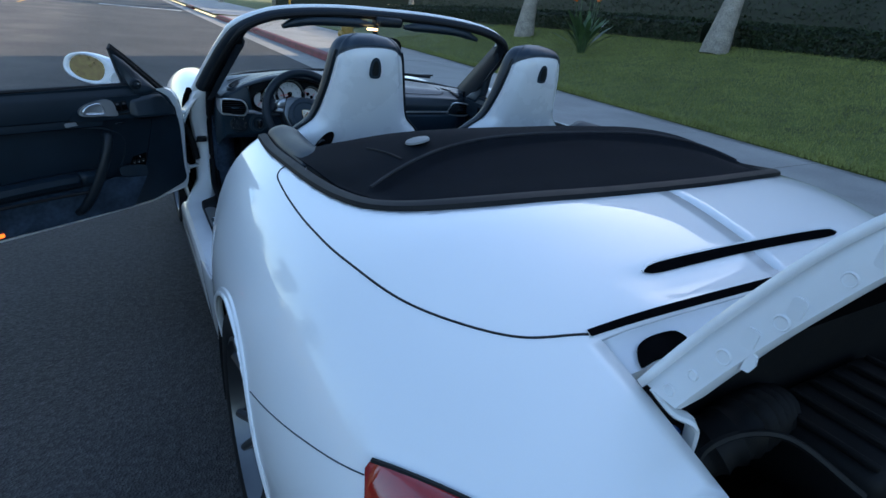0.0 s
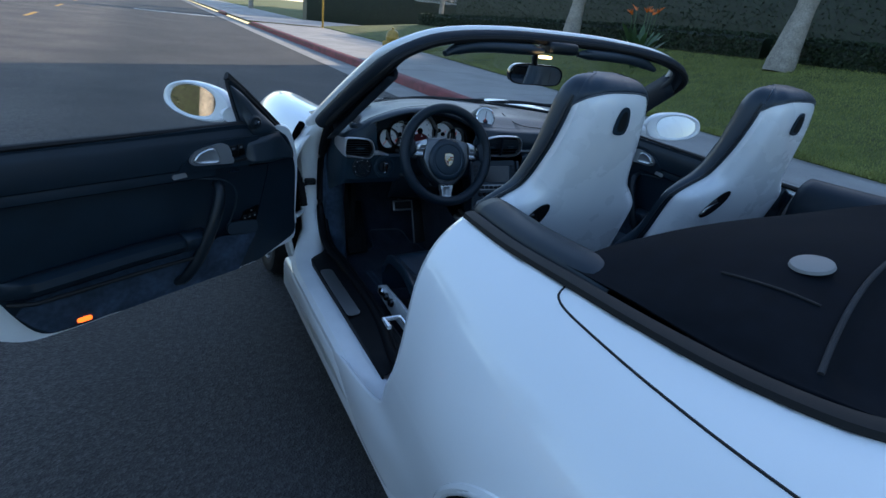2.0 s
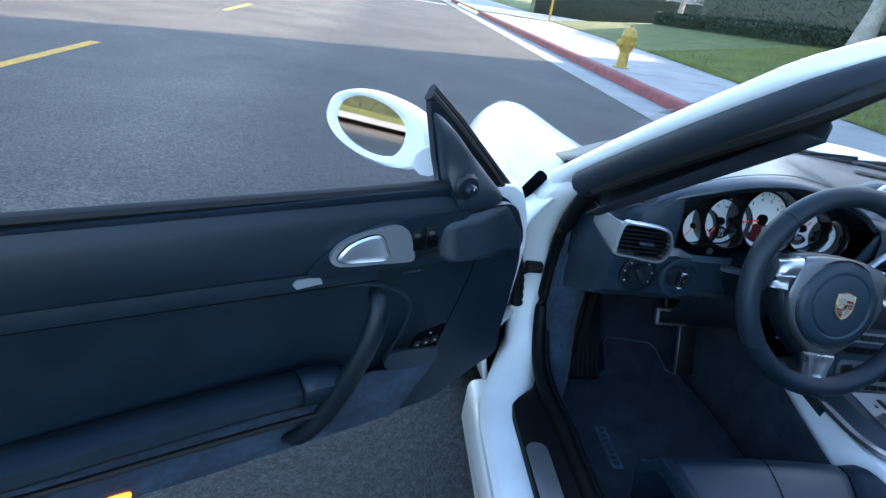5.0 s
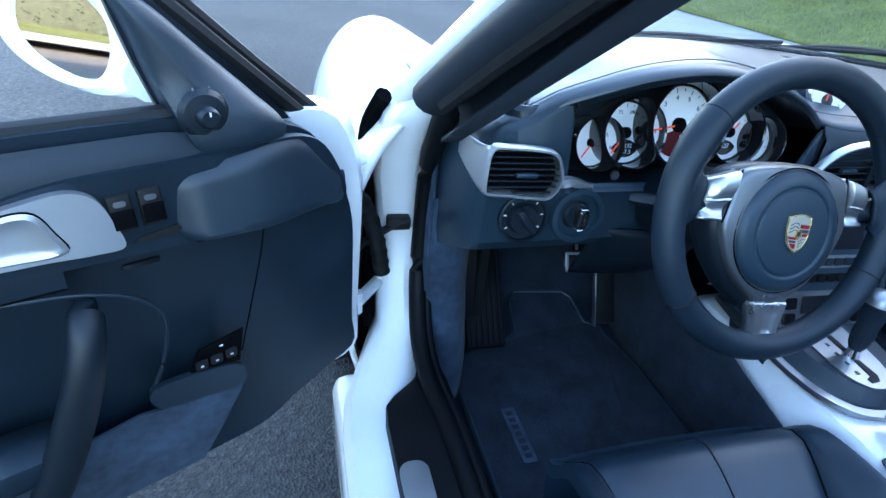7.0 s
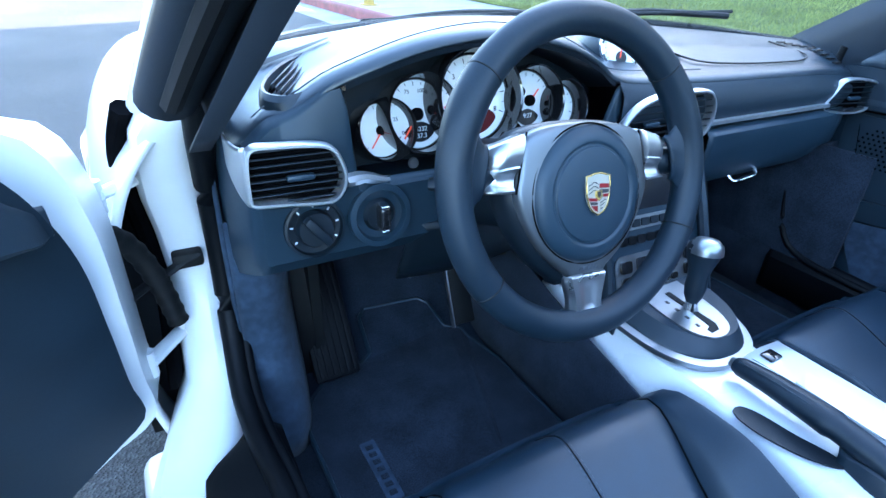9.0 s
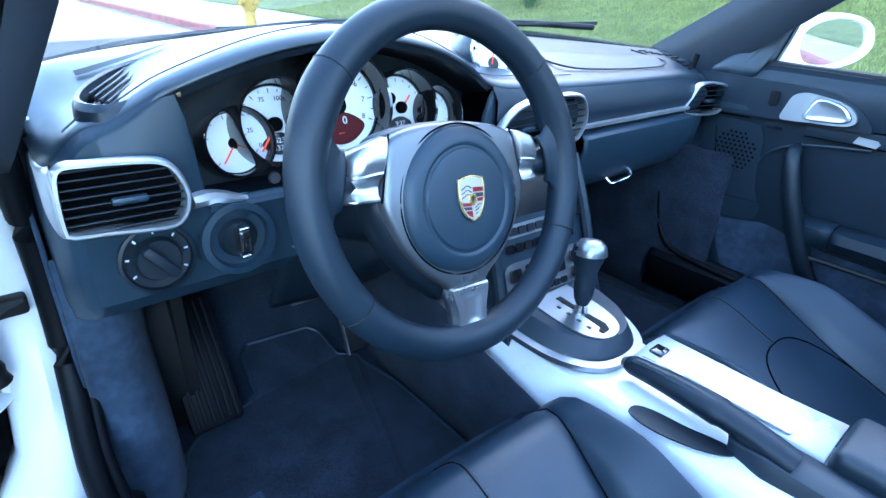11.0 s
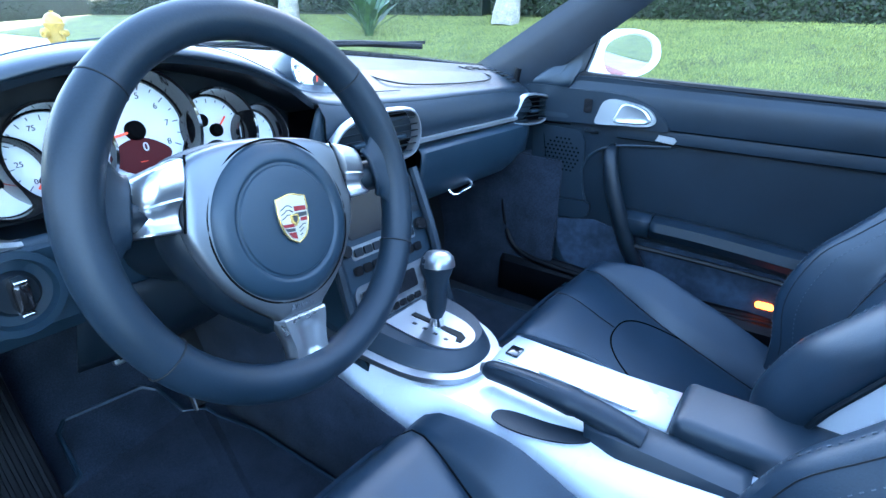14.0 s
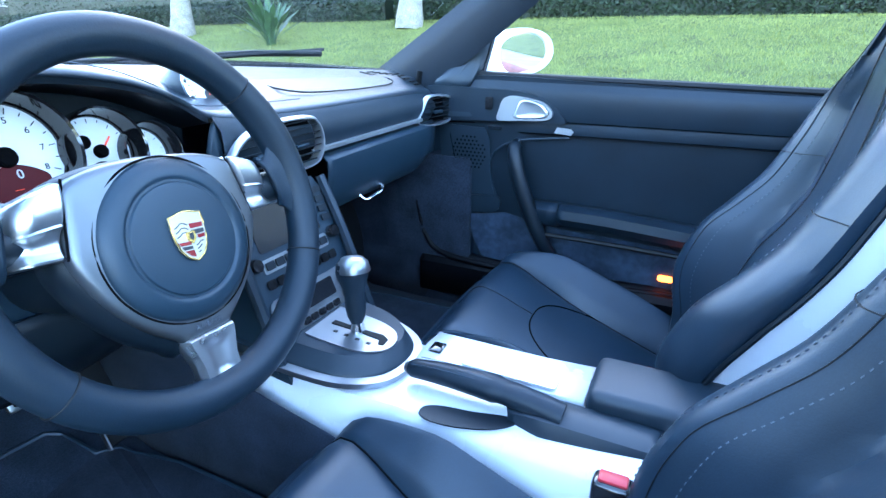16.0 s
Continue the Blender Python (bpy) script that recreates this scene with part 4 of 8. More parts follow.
for jj, sh_, r_ in ((0.6, 0.030, 0.013), (2.0, 0.034, 0.011), (3.6, 0.038, 0.015), (6.2, 0.042, 0.014), (8.8, 0.040, 0.012), (11.5, 0.040, 0.014)):
    p = rim[int(jj)].lerp(rim[int(jj) + 1], jj - int(jj)) - lid_ax * 0.002 + lid_dn * (sh_ - 0.004)
    part("pressed_boss", lathe_bm([(0, -0.002), (r_ * 0.5, -0.001), (r_ * 0.62, 0.0012), (r_ * 0.75, -0.001)], axis_m(p, -lid_ax, (0, 1, 0)), 16), PAINT_IN, lid)
for jj in (5.0, 7.6, 10.2):
    p = rim[int(jj)] - lid_ax * 0.002 + lid_dn * 0.034
    part("pressed_pocket", plate_bm(round_rect(0, 0, 0.016, 0.026, 0.005), -0.003, 0.0014, lambda u, w, v, p=p: p + lid_dn * u + lid_tail * v - lid_ax * w, 0.0015), PAINT_IN, lid)
p = rim[4] + lid_dn * 0.060
part("latch_tab", plate_bm([(-0.010, -0.014), (-0.010, 0.014), (0.002, 0.012), (0.004, 0.0), (0.000, -0.012)], 0, 0.004, lambda u, w, v: p + lid_dn * u + lid_tail * v + lid_ax * w, 0.001), PAINT_IN, lid)
hp = lid_pt(-0.97, 0.0, -0.02)
part("hinge_arm", tube_bm(path3([hp, hp + Vector((0.010, -0.035, -0.022)), hp + Vector((0.026, -0.050, -0.030)), hp + Vector((0.034, -0.052, -0.060)), hp + Vector((0.036, -0.050, -0.10))], 20), 0.012, 8, flat=0.5), PAINT_IN, lid, "white hinge arm")
# black sheet added under the lid, standing for the dark bay beyond
part("lid_dark_sheet", grid_bm([[lid_pt((-1 + 2 * i / 20) * 0.865, 0.01 + 0.97 * j / 10, -0.024) for j in range(11)] for i in range(21)]), DULLBLK, lid, "black sheet added under the lid")

# front fenders and bonnet
FY = [1.86, 2.05, 2.35, 2.65, 2.90, 3.05, 3.17, 3.25]
FC = [0.845, 0.835, 0.80, 0.75, 0.69, 0.63, 0.55, 0.46]
FF = [0.855, 0.868, 0.872, 0.862, 0.825, 0.765, 0.64, 0.48]
FWX = [0.872, 0.885, 0.905, 0.895, 0.850, 0.790, 0.70, 0.58]


def bonnet_z(x, y):
    zc, zf, xw = keyed(y, FY, FC), keyed(y, FY, FF), keyed(y, FY, FWX)
    a = abs(x)
    peak = xw - 0.20
    if a <= peak:
        t = smooth(a, peak - 0.30, peak)
        return zc - 0.03 * (a / peak) ** 2 * (1 - t) + (zf - zc) * t
    b = (a - peak) / (xw - peak)
    return 0.50 + (zf - 0.50) * math.sqrt(max(0.0, 1 - min(0.9999, b) ** 2.4))


rows = []
for i in range(57):
    y = 1.86 + (3.25 - 1.86) * i / 56
    xw = keyed(y, FY, FWX)
    half = [xw * math.sin(k / 34 * math.pi / 2) for k in range(35)]
    r = [Vector((x, y, bonnet_z(x, y))) for x in half] + [Vector((xw - 0.06 * (s / 10) ** 2, y, 0.5 - 0.30 * s / 10)) for s in range(1, 11)]
    rows.append([Vector((-p.x, p.y, p.z)) for p in reversed(r[1:])] + r)
bm = arch_cut(grid_bm(rows), 2.35)
front_body = part("front_body", bm, PAINT, car, "glossy white bonnet and front fenders", thick=0.012)
for sgn in (-1, 1):
    g = [Vector((sgn * (0.52 - 0.10 * smooth(y, 2.3, 3.1)), y, bonnet_z(0.52 - 0.10 * smooth(y, 2.3, 3.1), y) - 0.0005)) for y in [1.90 + 1.2 * k / 40 for k in range(41)]]
    part("bonnet_gap", tube_bm(g, 0.003, 6), RUBBER, front_body)
    part("headlamp", skin_patch(lambda u, v, q=sgn: Vector((q * (keyed(2.86 + 0.26 * u, FY, FWX) - 0.20 + 0.17 * (v - 0.2) * math.sqrt(max(0.02, 1 - (2 * u - 1) ** 2))), 2.86 + 0.26 * u, bonnet_z(keyed(2.86 + 0.26 * u, FY, FWX) - 0.20 + 0.17 * (v - 0.2) * math.sqrt(max(0.02, 1 - (2 * u - 1) ** 2)), 2.86 + 0.26 * u) + 0.005)), [k / 14 for k in range(15)], [k / 8 for k in range(9)]), GLASS, front_body, "clear headlamp glass")

# wheels
def wheel(x, y, sgn):
    m = axis_m((x, y, 0.325), (sgn, 0, 0))
    w = part("wheel", lathe_bm([(0.235, -0.20), (0.245, -0.02), (0.25, 0.005), (0.24, 0.008), (0.232, -0.02), (0.215, -0.05), (0.215, -0.20)], m, 48), ALLOY, car, "silver alloy wheel with a low black tyre")
    part("tyre", lathe_bm([(0.242, -0.24), (0.262, -0.265), (0.30, -0.262), (0.322, -0.235), (0.326, -0.14), (0.322, -0.02), (0.305, 0.010), (0.275, 0.014), (0.25, 0.004), (0.24, -0.01)], m, 56), RUBBER, w, "black low-profile tyre")
    part("hub", lathe_bm([(0, -0.035), (0.03, -0.033), (0.036, -0.04), (0.075, -0.055), (0.085, -0.12)], m, 24), ALLOY, w)
    for k in range(10):
        a = 2 * math.pi * (k // 2) / 5 + (0.13 if k % 2 else -0.13)
        a2 = 2 * math.pi * (k // 2) / 5 + (0.20 if k % 2 else -0.20)
        p0 = m @ Vector((math.cos(a) * 0.06, math.sin(a) * 0.06, -0.05))
        p1 = m @ Vector((math.cos(a2 * 0.5 + a * 0.5) * 0.15, math.sin(a2 * 0.5 + a * 0.5) * 0.15, -0.035))
        p2 = m @ Vector((math.cos(a2) * 0.236, math.sin(a2) * 0.236, -0.012))
        part("spoke", tube_bm(path3([p0, p1, p2], 7), 0.013, 8, flat=0.9), ALLOY, w)
    part("brake_disc", lathe_bm([(0.05, -0.13), (0.165, -0.13), (0.165, -0.155), (0.05, -0.155)], m, 32), STEELG, w)
    return w


for x, y in ((-0.915, 0.0), (0.915, 0.0), (-0.87, 2.35), (0.87, 2.35)):
    sgn = 1 if x > 0 else -1
    wheel(x, y, sgn)
    rows = [[Vector((x - sgn * d, y + (ARCH_R + 0.004) * math.cos(a), ARCH_Z + (ARCH_R + 0.004) * math.sin(a))) for d in (-0.01, 0.32)] for a in [math.pi * k / 24 for k in range(-3, 28)]]
    part("wheel_liner", grid_bm(rows), RUBBER, car)
    part("liner_wall", box_bm((x - sgn * 0.33, y, 0.45), (0.02, 0.74, 0.52)), RUBBER, car)

# floor pan closes the car from below
part("floor_pan", merge(box_bm((0, 1.2, 0.155), (1.50, 1.9, 0.03)), box_bm((0, 0.1, 0.25), (1.1, 0.9, 0.03)), box_bm((0, 2.75, 0.25), (1.2, 0.8, 0.03))), PLASTIC, car)

for sgn in (-1, 1):
    part("brake_caliper", box_bm((sgn * 0.775, 0.135, 0.350), (0.050, 0.070, 0.170), 0.018, 3, Euler((radians(-22), 0, 0)).to_matrix().to_4x4()), REDEN, car, "red brake caliper behind the spokes")
    part("brake_disc", lathe_bm([(0.06, 0.0), (0.165, 0.0), (0.165, 0.026), (0.06, 0.026)], axis_m((sgn * 0.76, 0.0, 0.325), (sgn, 0, 0), (0, 0, 1)), 40), STEELG, car, "grey steel brake disc")

# rolled lips round the rear wheel arches
for sgn in (-1, 1):
    lip = []
    for k in range(41):
        a = math.pi * (0.02 + 0.96 * k / 40)
        y, z = ARCH_R * math.cos(a), ARCH_Z + ARCH_R * math.sin(a)
        zw = keyed(y, BY, ZW)
        x = sect_x(y, z) if z > zw else abs(side_pt(y, (zw - z) / (zw - 0.20), 1).x)
        lip.append(Vector((sgn * (x - 0.006), y, z)))
    part("arch_lip", tube_bm(lip, 0.011, 8), PAINT, rear_body, "rolled white wheel arch lip")

# ---- windscreen frame ----
PIL = [(0.775, 1.865, 0.855), (0.728, 1.63, 1.015), (0.672, 1.41, 1.16), (0.61, 1.352, 1.212), (0.49, 1.358, 1.252), (0.26, 1.388, 1.276), (0.0, 1.40, 1.281)]
whole = [(-a, b, c) for a, b, c in PIL] + [(a, b, c) for a, b, c in reversed(PIL[:-1])]
fpath = path3(whole, 90)
frame_part = part("windscreen_frame", tube_bm([p + Vector((-math.copysign(0.008, p.x) * smooth(p.z, 1.20, 1.12), 0.012, 0.004)) for p in fpath], [0.023 - 0.005 * smooth(p.z, 1.17, 1.25) for p in fpath], 14, flat=0.85), PAINT, car, "white windscreen frame with dark inner trim")
inner, seal, girth = [], [], []
for p in fpath:
    if p.z > 0.895:
        k = smooth(p.z, 1.14, 1.23)
        sx = -1 if p.x < 0 else 1
        inner.append(p + Vector((-sx * 0.016 * (1 - k), -0.032 + 0.010 * k, -0.014 + 0.002 * k)))
        girth.append(0.036 - 0.011 * k)
        seal.append(inner[-1] + Vector((0, -0.052 + 0.034 * k, 0.004 - 0.010 * k)))
part("inner_trim", tube_bm(inner, girth, 14, flat=0.8), PILLARC, frame_part, "dark padded inner trim")
part("roof_seal", tube_bm(seal, 0.012, 8), RUBBER, frame_part)
# wide padded pillar covers
for sgn in (-1, 1):
    rows = []
    for i in range(13):
        t = 0.07 + 0.93 * i / 12 if sgn < 0 else -0.16 + 1.16 * i / 12
        c = Vector((sgn * (0.742 - 0.085 * t), 1.83 - 0.43 * t, 0.872 + 0.285 * t))
        w = 0.075 - 0.03 * t
        d = Vector((0, 0.58, 0.81))
        q = Vector((-sgn * 0.30, -0.45, -0.30))
        rows.append([c + d * w * 0.9 + q * 0.02, c + d * w * 0.5 + q * 0.075, c + q * 0.095, c - d * w * 0.6 + q * 0.075, c - d * w + q * 0.01])
    part("pillar_cover", grid_bm(rows), PILLARC, frame_part, thick=0.006)
# glass
base = path3([(-0.74, 1.90, 0.880), (-0.45, 2.06, 0.912), (0, 2.12, 0.922), (0.45, 2.06, 0.900), (0.74, 1.90, 0.870)], 31)
topl = path3([(-0.63, 1.385, 1.18), (-0.42, 1.39, 1.245), (0, 1.42, 1.28), (0.42, 1.39, 1.245), (0.63, 1.385, 1.18)], 31)
rows = [[a.lerp(b, j / 12) + Vector((0, 0, 0.035 * math.sin(math.pi * j / 12))) + Vector((0, 0.03 * math.sin(math.pi * j / 12), 0)) for j in range(13)] for a, b in zip(base, topl)]
screen = part("windscreen", grid_bm(rows), GLASS, frame_part, "clear curved windscreen")
screen.visible_shadow = False
part("screen_seal", tube_bm([p + Vector((0, 0.006, 0.002)) for p in base], 0.012, 8), RUBBER, frame_part)
# cowl and wipers
rows = [[p + Vector((0, d, 0.002 - 0.02 * d)) for d in (0.0, 0.05, 0.11)] for p in base]
part("cowl", grid_bm(rows), PLASTIC, car, thick=0.004)
for x0, y0, x1, y1 in ((-0.40, 2.14, 0.16, 2.11), (0.12, 2.15, 0.60, 2.02)):
    w = part("wiper", tube_bm(path3([(x0, y0, 0.912), ((x0 + x1) / 2, (y0 + y1) / 2 + 0.02, 0.934), (x1, y1, 0.928)], 14), 0.008, 8), RUBBER, car, "black windscreen wiper")
    part("blade", tube_bm([(x0 + 0.04, y0 - 0.01, 0.925), (x1 + 0.02, y1 + 0.005, 0.938)], 0.005, 6), RUBBER, w)
# sun visors, mirror and courtesy lamp on the header
for sx in (-1, 1):
    vp = path3([(sx * 0.475, 1.338, 1.196), (sx * 0.43, 1.346, 1.213), (sx * 0.36, 1.350, 1.225), (sx * 0.25, 1.352, 1.230), (sx * 0.13, 1.352, 1.231), (sx * 0.078, 1.350, 1.229)], 30)
    v = part("sun_visor", tube_bm(vp, [0.024 * min(1.0, 0.45 + 0.14 * min(k, 29 - k)) for k in range(30)], 14, flat=0.8), PADDED, car, "dark sun visor folded against the header")
    part("visor_edge", tube_bm([p + Vector((0, -0.016, 0.012)) for p in vp[3:-2]], 0.0022, 6), GREYPLA, v)
part("lamp_console", box_bm((0.0, 1.358, 1.243), (0.13, 0.07, 0.04), 0.015, 3), PLASTIC, car)
part("courtesy_lamp", box_bm((-0.085, 1.325, 1.211), (0.045, 0.026, 0.010), 0.004, 2), GLOWW, car, "lit warm courtesy lamp")
mm = axis_m((0.02, 1.50, 1.128), (-0.18, -1, -0.05))
rv = part("rear_mirror", plate_bm([(a, b) for a, b in soft_outline([(-0.115, 0.012), (-0.09, 0.04), (0, 0.044), (0.09, 0.04), (0.115, 0.012), (0.10, -0.028), (0, -0.034), (-0.10, -0.028)], 48)], -0.03, 0.0, lambda u, w, v: mm @ Vector((u, v, w)), 0.006), GLOSSBLK, car, "dark frameless interior mirror")
part("mirror_glass", plate_bm([(a * 0.93, b * 0.88) for a, b in soft_outline([(-0.115, 0.012), (-0.09, 0.04), (0, 0.044), (0.09, 0.04), (0.115, 0.012), (0.10, -0.028), (0, -0.034), (-0.10, -0.028)], 48)], -0.001, 0.0015, lambda u, w, v: mm @ Vector((u, v, w))), MIRROR, rv)
part("mirror_stalk", tube_bm([(0.02, 1.52, 1.14), (0.0, 1.50, 1.20), (0, 1.45, 1.26)], 0.012, 8), PLASTIC, rv)

# ---- door pillar, sill and B-post ----
for sgn in (-1, 1):
    rows = []
    for z, y, x in ((0.865, 1.845, 0.764), (0.82, 1.868, 0.790), (0.76, 1.910, 0.798), (0.70, 1.935, 0.797), (0.64, 1.948, 0.789), (0.55, 1.945, 0.782), (0.46, 1.915, 0.788), (0.405, 1.855, 0.794), (0.362, 1.80, 0.812), (0.338, 1.735, 0.840), (0.325, 1.66, 0.850), (0.325, 1.40, 0.852), (0.325, 1.10, 0.852), (0.325, 0.92, 0.85), (0.325, 0.70, 0.85)):
        h_ = z > 0.4
        o1, o2, o3, o4 = (0.006, 0.004, -0.004, -0.018) if h_ else (0.043, 0.036, 0.022, 0.0)
        rows.append([Vector((sgn * (x + o1), y + (0.04 if h_ else 0), z - (0.0 if h_ else 0.10))), Vector((sgn * (x + o2), y + 0.008 * h_, z - (0 if h_ else 0.014))), Vector((sgn * (x + o3), y - 0.008 * h_, z)), Vector((sgn * (x + o4), y - 0.014 * h_, z + 0.002)), Vector((sgn * (x - 0.045), y - 0.02 * h_, z + 0.004)), Vector((sgn * (x - 0.09), y, z - 0.01))])
    part("door_pillar", grid_bm(rows), PAINT_IN, car, "white painted hinge pillar and sill", thick=0.006)
    part("rocker", box_bm((sgn * 0.848, 1.17, 0.235), (0.09, 1.34, 0.15), 0.03, 3), PAINT, car)
    front = [(0.714, 1.780, 0.90), (0.714, 1.838, 0.815), (0.711, 1.885, 0.75), (0.709, 1.912, 0.68), (0.708, 1.922, 0.60), (0.711, 1.912, 0.51), (0.716, 1.876, 0.445), (0.722, 1.808, 0.388), (0.718, 1.73, 0.360)] if sgn < 0 else [(0.724, 1.765, 0.88), (0.724, 1.785, 0.76), (0.724, 1.787, 0.62), (0.720, 1.770, 0.47), (0.714, 1.725, 0.375)]
    back = [(0.706, 1.60, 0.350), (0.710, 1.2, 0.345), (0.755, 0.90, 0.36), (0.735, 0.80, 0.45), (0.725, 0.76, 0.62), (0.70, 0.72, 0.84)]
    sp2 = path3([(sgn * a, b, c) for a, b, c in front + back], 70)
    ds_ = part("door_seal", tube_bm(sp2, 0.018, 12), BLACKTRIM, car, "black rubber door seal")
    part("seal_lip", tube_bm([p + Vector((-sgn * 0.020, 0.004, 0.004)) for p in sp2[:52]], 0.009, 10), BLACKTRIM, ds_, "padded inner lip of the seal")
    rows = []
    for y in (0.88, 1.0, 1.2, 1.4, 1.58, 1.66, 1.70, 1.72, 1.735, 1.75, 1.765):
        xo = 0.812 - 0.075 * smooth(y, 1.68, 1.775) ** 1.3
        rows.append([Vector((sgn * 0.675, y, 0.24)), Vector((sgn * 0.675, y, 0.335)), Vector((sgn * 0.69, y, 0.350)), Vector((sgn * (0.69 + (xo - 0.69) * 0.75), y, 0.349)), Vector((sgn * (xo - 0.004), y, 0.343)), Vector((sgn * xo, y, 0.326))])
    st = part("sill_trim", grid_bm(rows), BLACKTRIM, car, "black plastic sill trim", thick=0.004)
    part("tread_plate", plate_bm(round_rect(0, 0, 0.048, 0.36, 0.02), 0, 0.004, lambda u, w, v, q=sgn: Vector((q * 0.785 + u, 1.385 + v, 0.3525 + w - abs(u) * 0.02)), 0.0015), SILVER, st, "brushed silver tread plate")
    # B-post inside the door opening
    rows = []
    for z, y in ((0.885, 0.69), (0.80, 0.665), (0.70, 0.635), (0.60, 0.63), (0.50, 0.65), (0.42, 0.69), (0.34, 0.74)):
        xo = keyed(0.68, BY, XW) * (1 if z < 0.55 else math.sqrt(max(0.05, 1 - ((z - 0.52) / 0.47) ** 2)) ** 0.4)
        xo = min(0.888, xo) if z < 0.8 else 0.72 + (0.885 - z) * 0.9
        rows.append([Vector((sgn * (xo - 0.002), y - 0.006, z)), Vector((sgn * (xo - 0.03), y + 0.012, z)), Vector((sgn * (xo - 0.08), y + 0.022, z)), Vector((sgn * (xo - 0.13), y + 0.0, z)), Vector((sgn * 0.66, y - 0.04, z))])
    part("b_post", grid_bm(rows), PAINT_IN, car, "white painted lock pillar", thick=0.004)
    # carpeted cabin side
    rows = [[Vector((sgn * (0.705 - 0.010 * smooth(z, 0.4, 0.3)), y + 0.10 * smooth(z, 0.45, 0.2) * (y < 1.8), z)) for z in (0.20, 0.34, 0.50, 0.66, 0.84)] for y in (1.66 if sgn > 0 else 1.875, 1.95, 2.05, 2.20)]
    part("footwell_side", grid_bm(rows), SUEDE if sgn < 0 else CARPET, car, "suede-like footwell side", thick=0.006)
# latch striker
part("striker", tube_bm([(-0.865, 0.735, 0.60), (-0.865, 0.775, 0.60), (-0.82, 0.775, 0.60), (-0.82, 0.735, 0.60)], 0.006, 8), CHROME, car)
# hinges and check strap of the open door
for z, dx, dy in ((0.742, 0.0, 0.0), (0.470, -0.008, -0.02)):
    h = part("door_hinge", tube_bm(path3([(-0.796 - dx, 1.944 + dy, z - 0.004), (-0.812 - dx, 1.922 + dy, z - 0.003), (-0.832 - dx, 1.890 + dy, z + 0.002), (-0.850 - dx, 1.862 + dy, z + 0.006)], 12), 0.014, 10, flat=0.6), PAINT_IN, car, "white painted door hinge")
    part("hinge_pin", tube_bm([(-0.850 - dx, 1.864 + dy, z - 0.020), (-0.850 - dx, 1.864 + dy, z + 0.026)], 0.010, 12), PAINT_IN, h)
    part("hinge_plate", box_bm((-0.872 - dx, 1.846 + dy, z), (0.034, 0.012, 0.042), 0.004, 2, Euler((0, 0, radians(25))).to_matrix().to_4x4()), PAINT_IN, h)
    part("hinge_foot", box_bm((-0.794 - dx, 1.944 + dy, z - 0.004), (0.016, 0.02, 0.05), 0.005, 2), PAINT_IN, h)
    part("hinge_bolt", lathe_bm([(0, 0.006), (0.006, 0.006), (0.008, 0.0)], axis_m((-0.874 - dx, 1.838 + dy, z + 0.008), (0.4, -0.9, 0), (0, 0, 1)), 8), PAINT_IN, h)
ck = part("check_strap", tube_bm(path3([(-0.736, 1.912, 0.610), (-0.760, 1.912, 0.602), (-0.785, 1.905, 0.592), (-0.82, 1.88, 0.588), (-0.86, 1.83, 0.590)], 14), 0.010, 8, flat=0.55), RUBBER, car, "black door check strap")
part("strap_bracket", box_bm((-0.756, 1.918, 0.602), (0.046, 0.028, 0.026), 0.006, 2), RUBBER, ck)
part("cable_boot", tube_bm(path3([(-0.862, 1.845, 0.700), (-0.842, 1.862, 0.684), (-0.824, 1.874, 0.652), (-0.808, 1.880, 0.606), (-0.797, 1.884, 0.555), (-0.790, 1.888, 0.510)], 28), [0.015 + 0.002 * (k % 3 == 0) for k in range(28)], 12), RUBBER, car, "black rubber cable boot between door and pillar")
part("jamb_gap", tube_bm(path3([(-0.795, 1.905, 0.85), (-0.815, 1.950, 0.78), (-0.815, 1.975, 0.70), (-0.806, 1.985, 0.62), (-0.800, 1.980, 0.54), (-0.806, 1.945, 0.45), (-0.814, 1.880, 0.38)], 24), 0.015, 8), DULLBLK, car)

# ---- doors ----
DO, DD, DN = Vector((-0.868, 1.661, 0)), Vector((-0.908, -0.419, 0)), Vector((0.419, -0.908, 0))


def open_door(u, w, z):
    w2 = w - 0.16 * max(0, 0.74 - z) - 0.040 * smooth(u, 0.15, 0.0)
    return DO + DD * u + DN * w2 + Vector((0, 0, z))


def shut_door(u, w, z):
    w2 = w - 0.10 * max(0, 0.72 - z)
    return Vector((0.694 - w2, 1.805 - u, z - 0.018 - 0.016 * smooth(z, 0.83, 0.91)))


def ring_line(pts, P, w, n=40, closed=False):
    return [P(p.x, w, p.y) for p in path3([(a, b, 0) for a, b in pts], n, closed)]


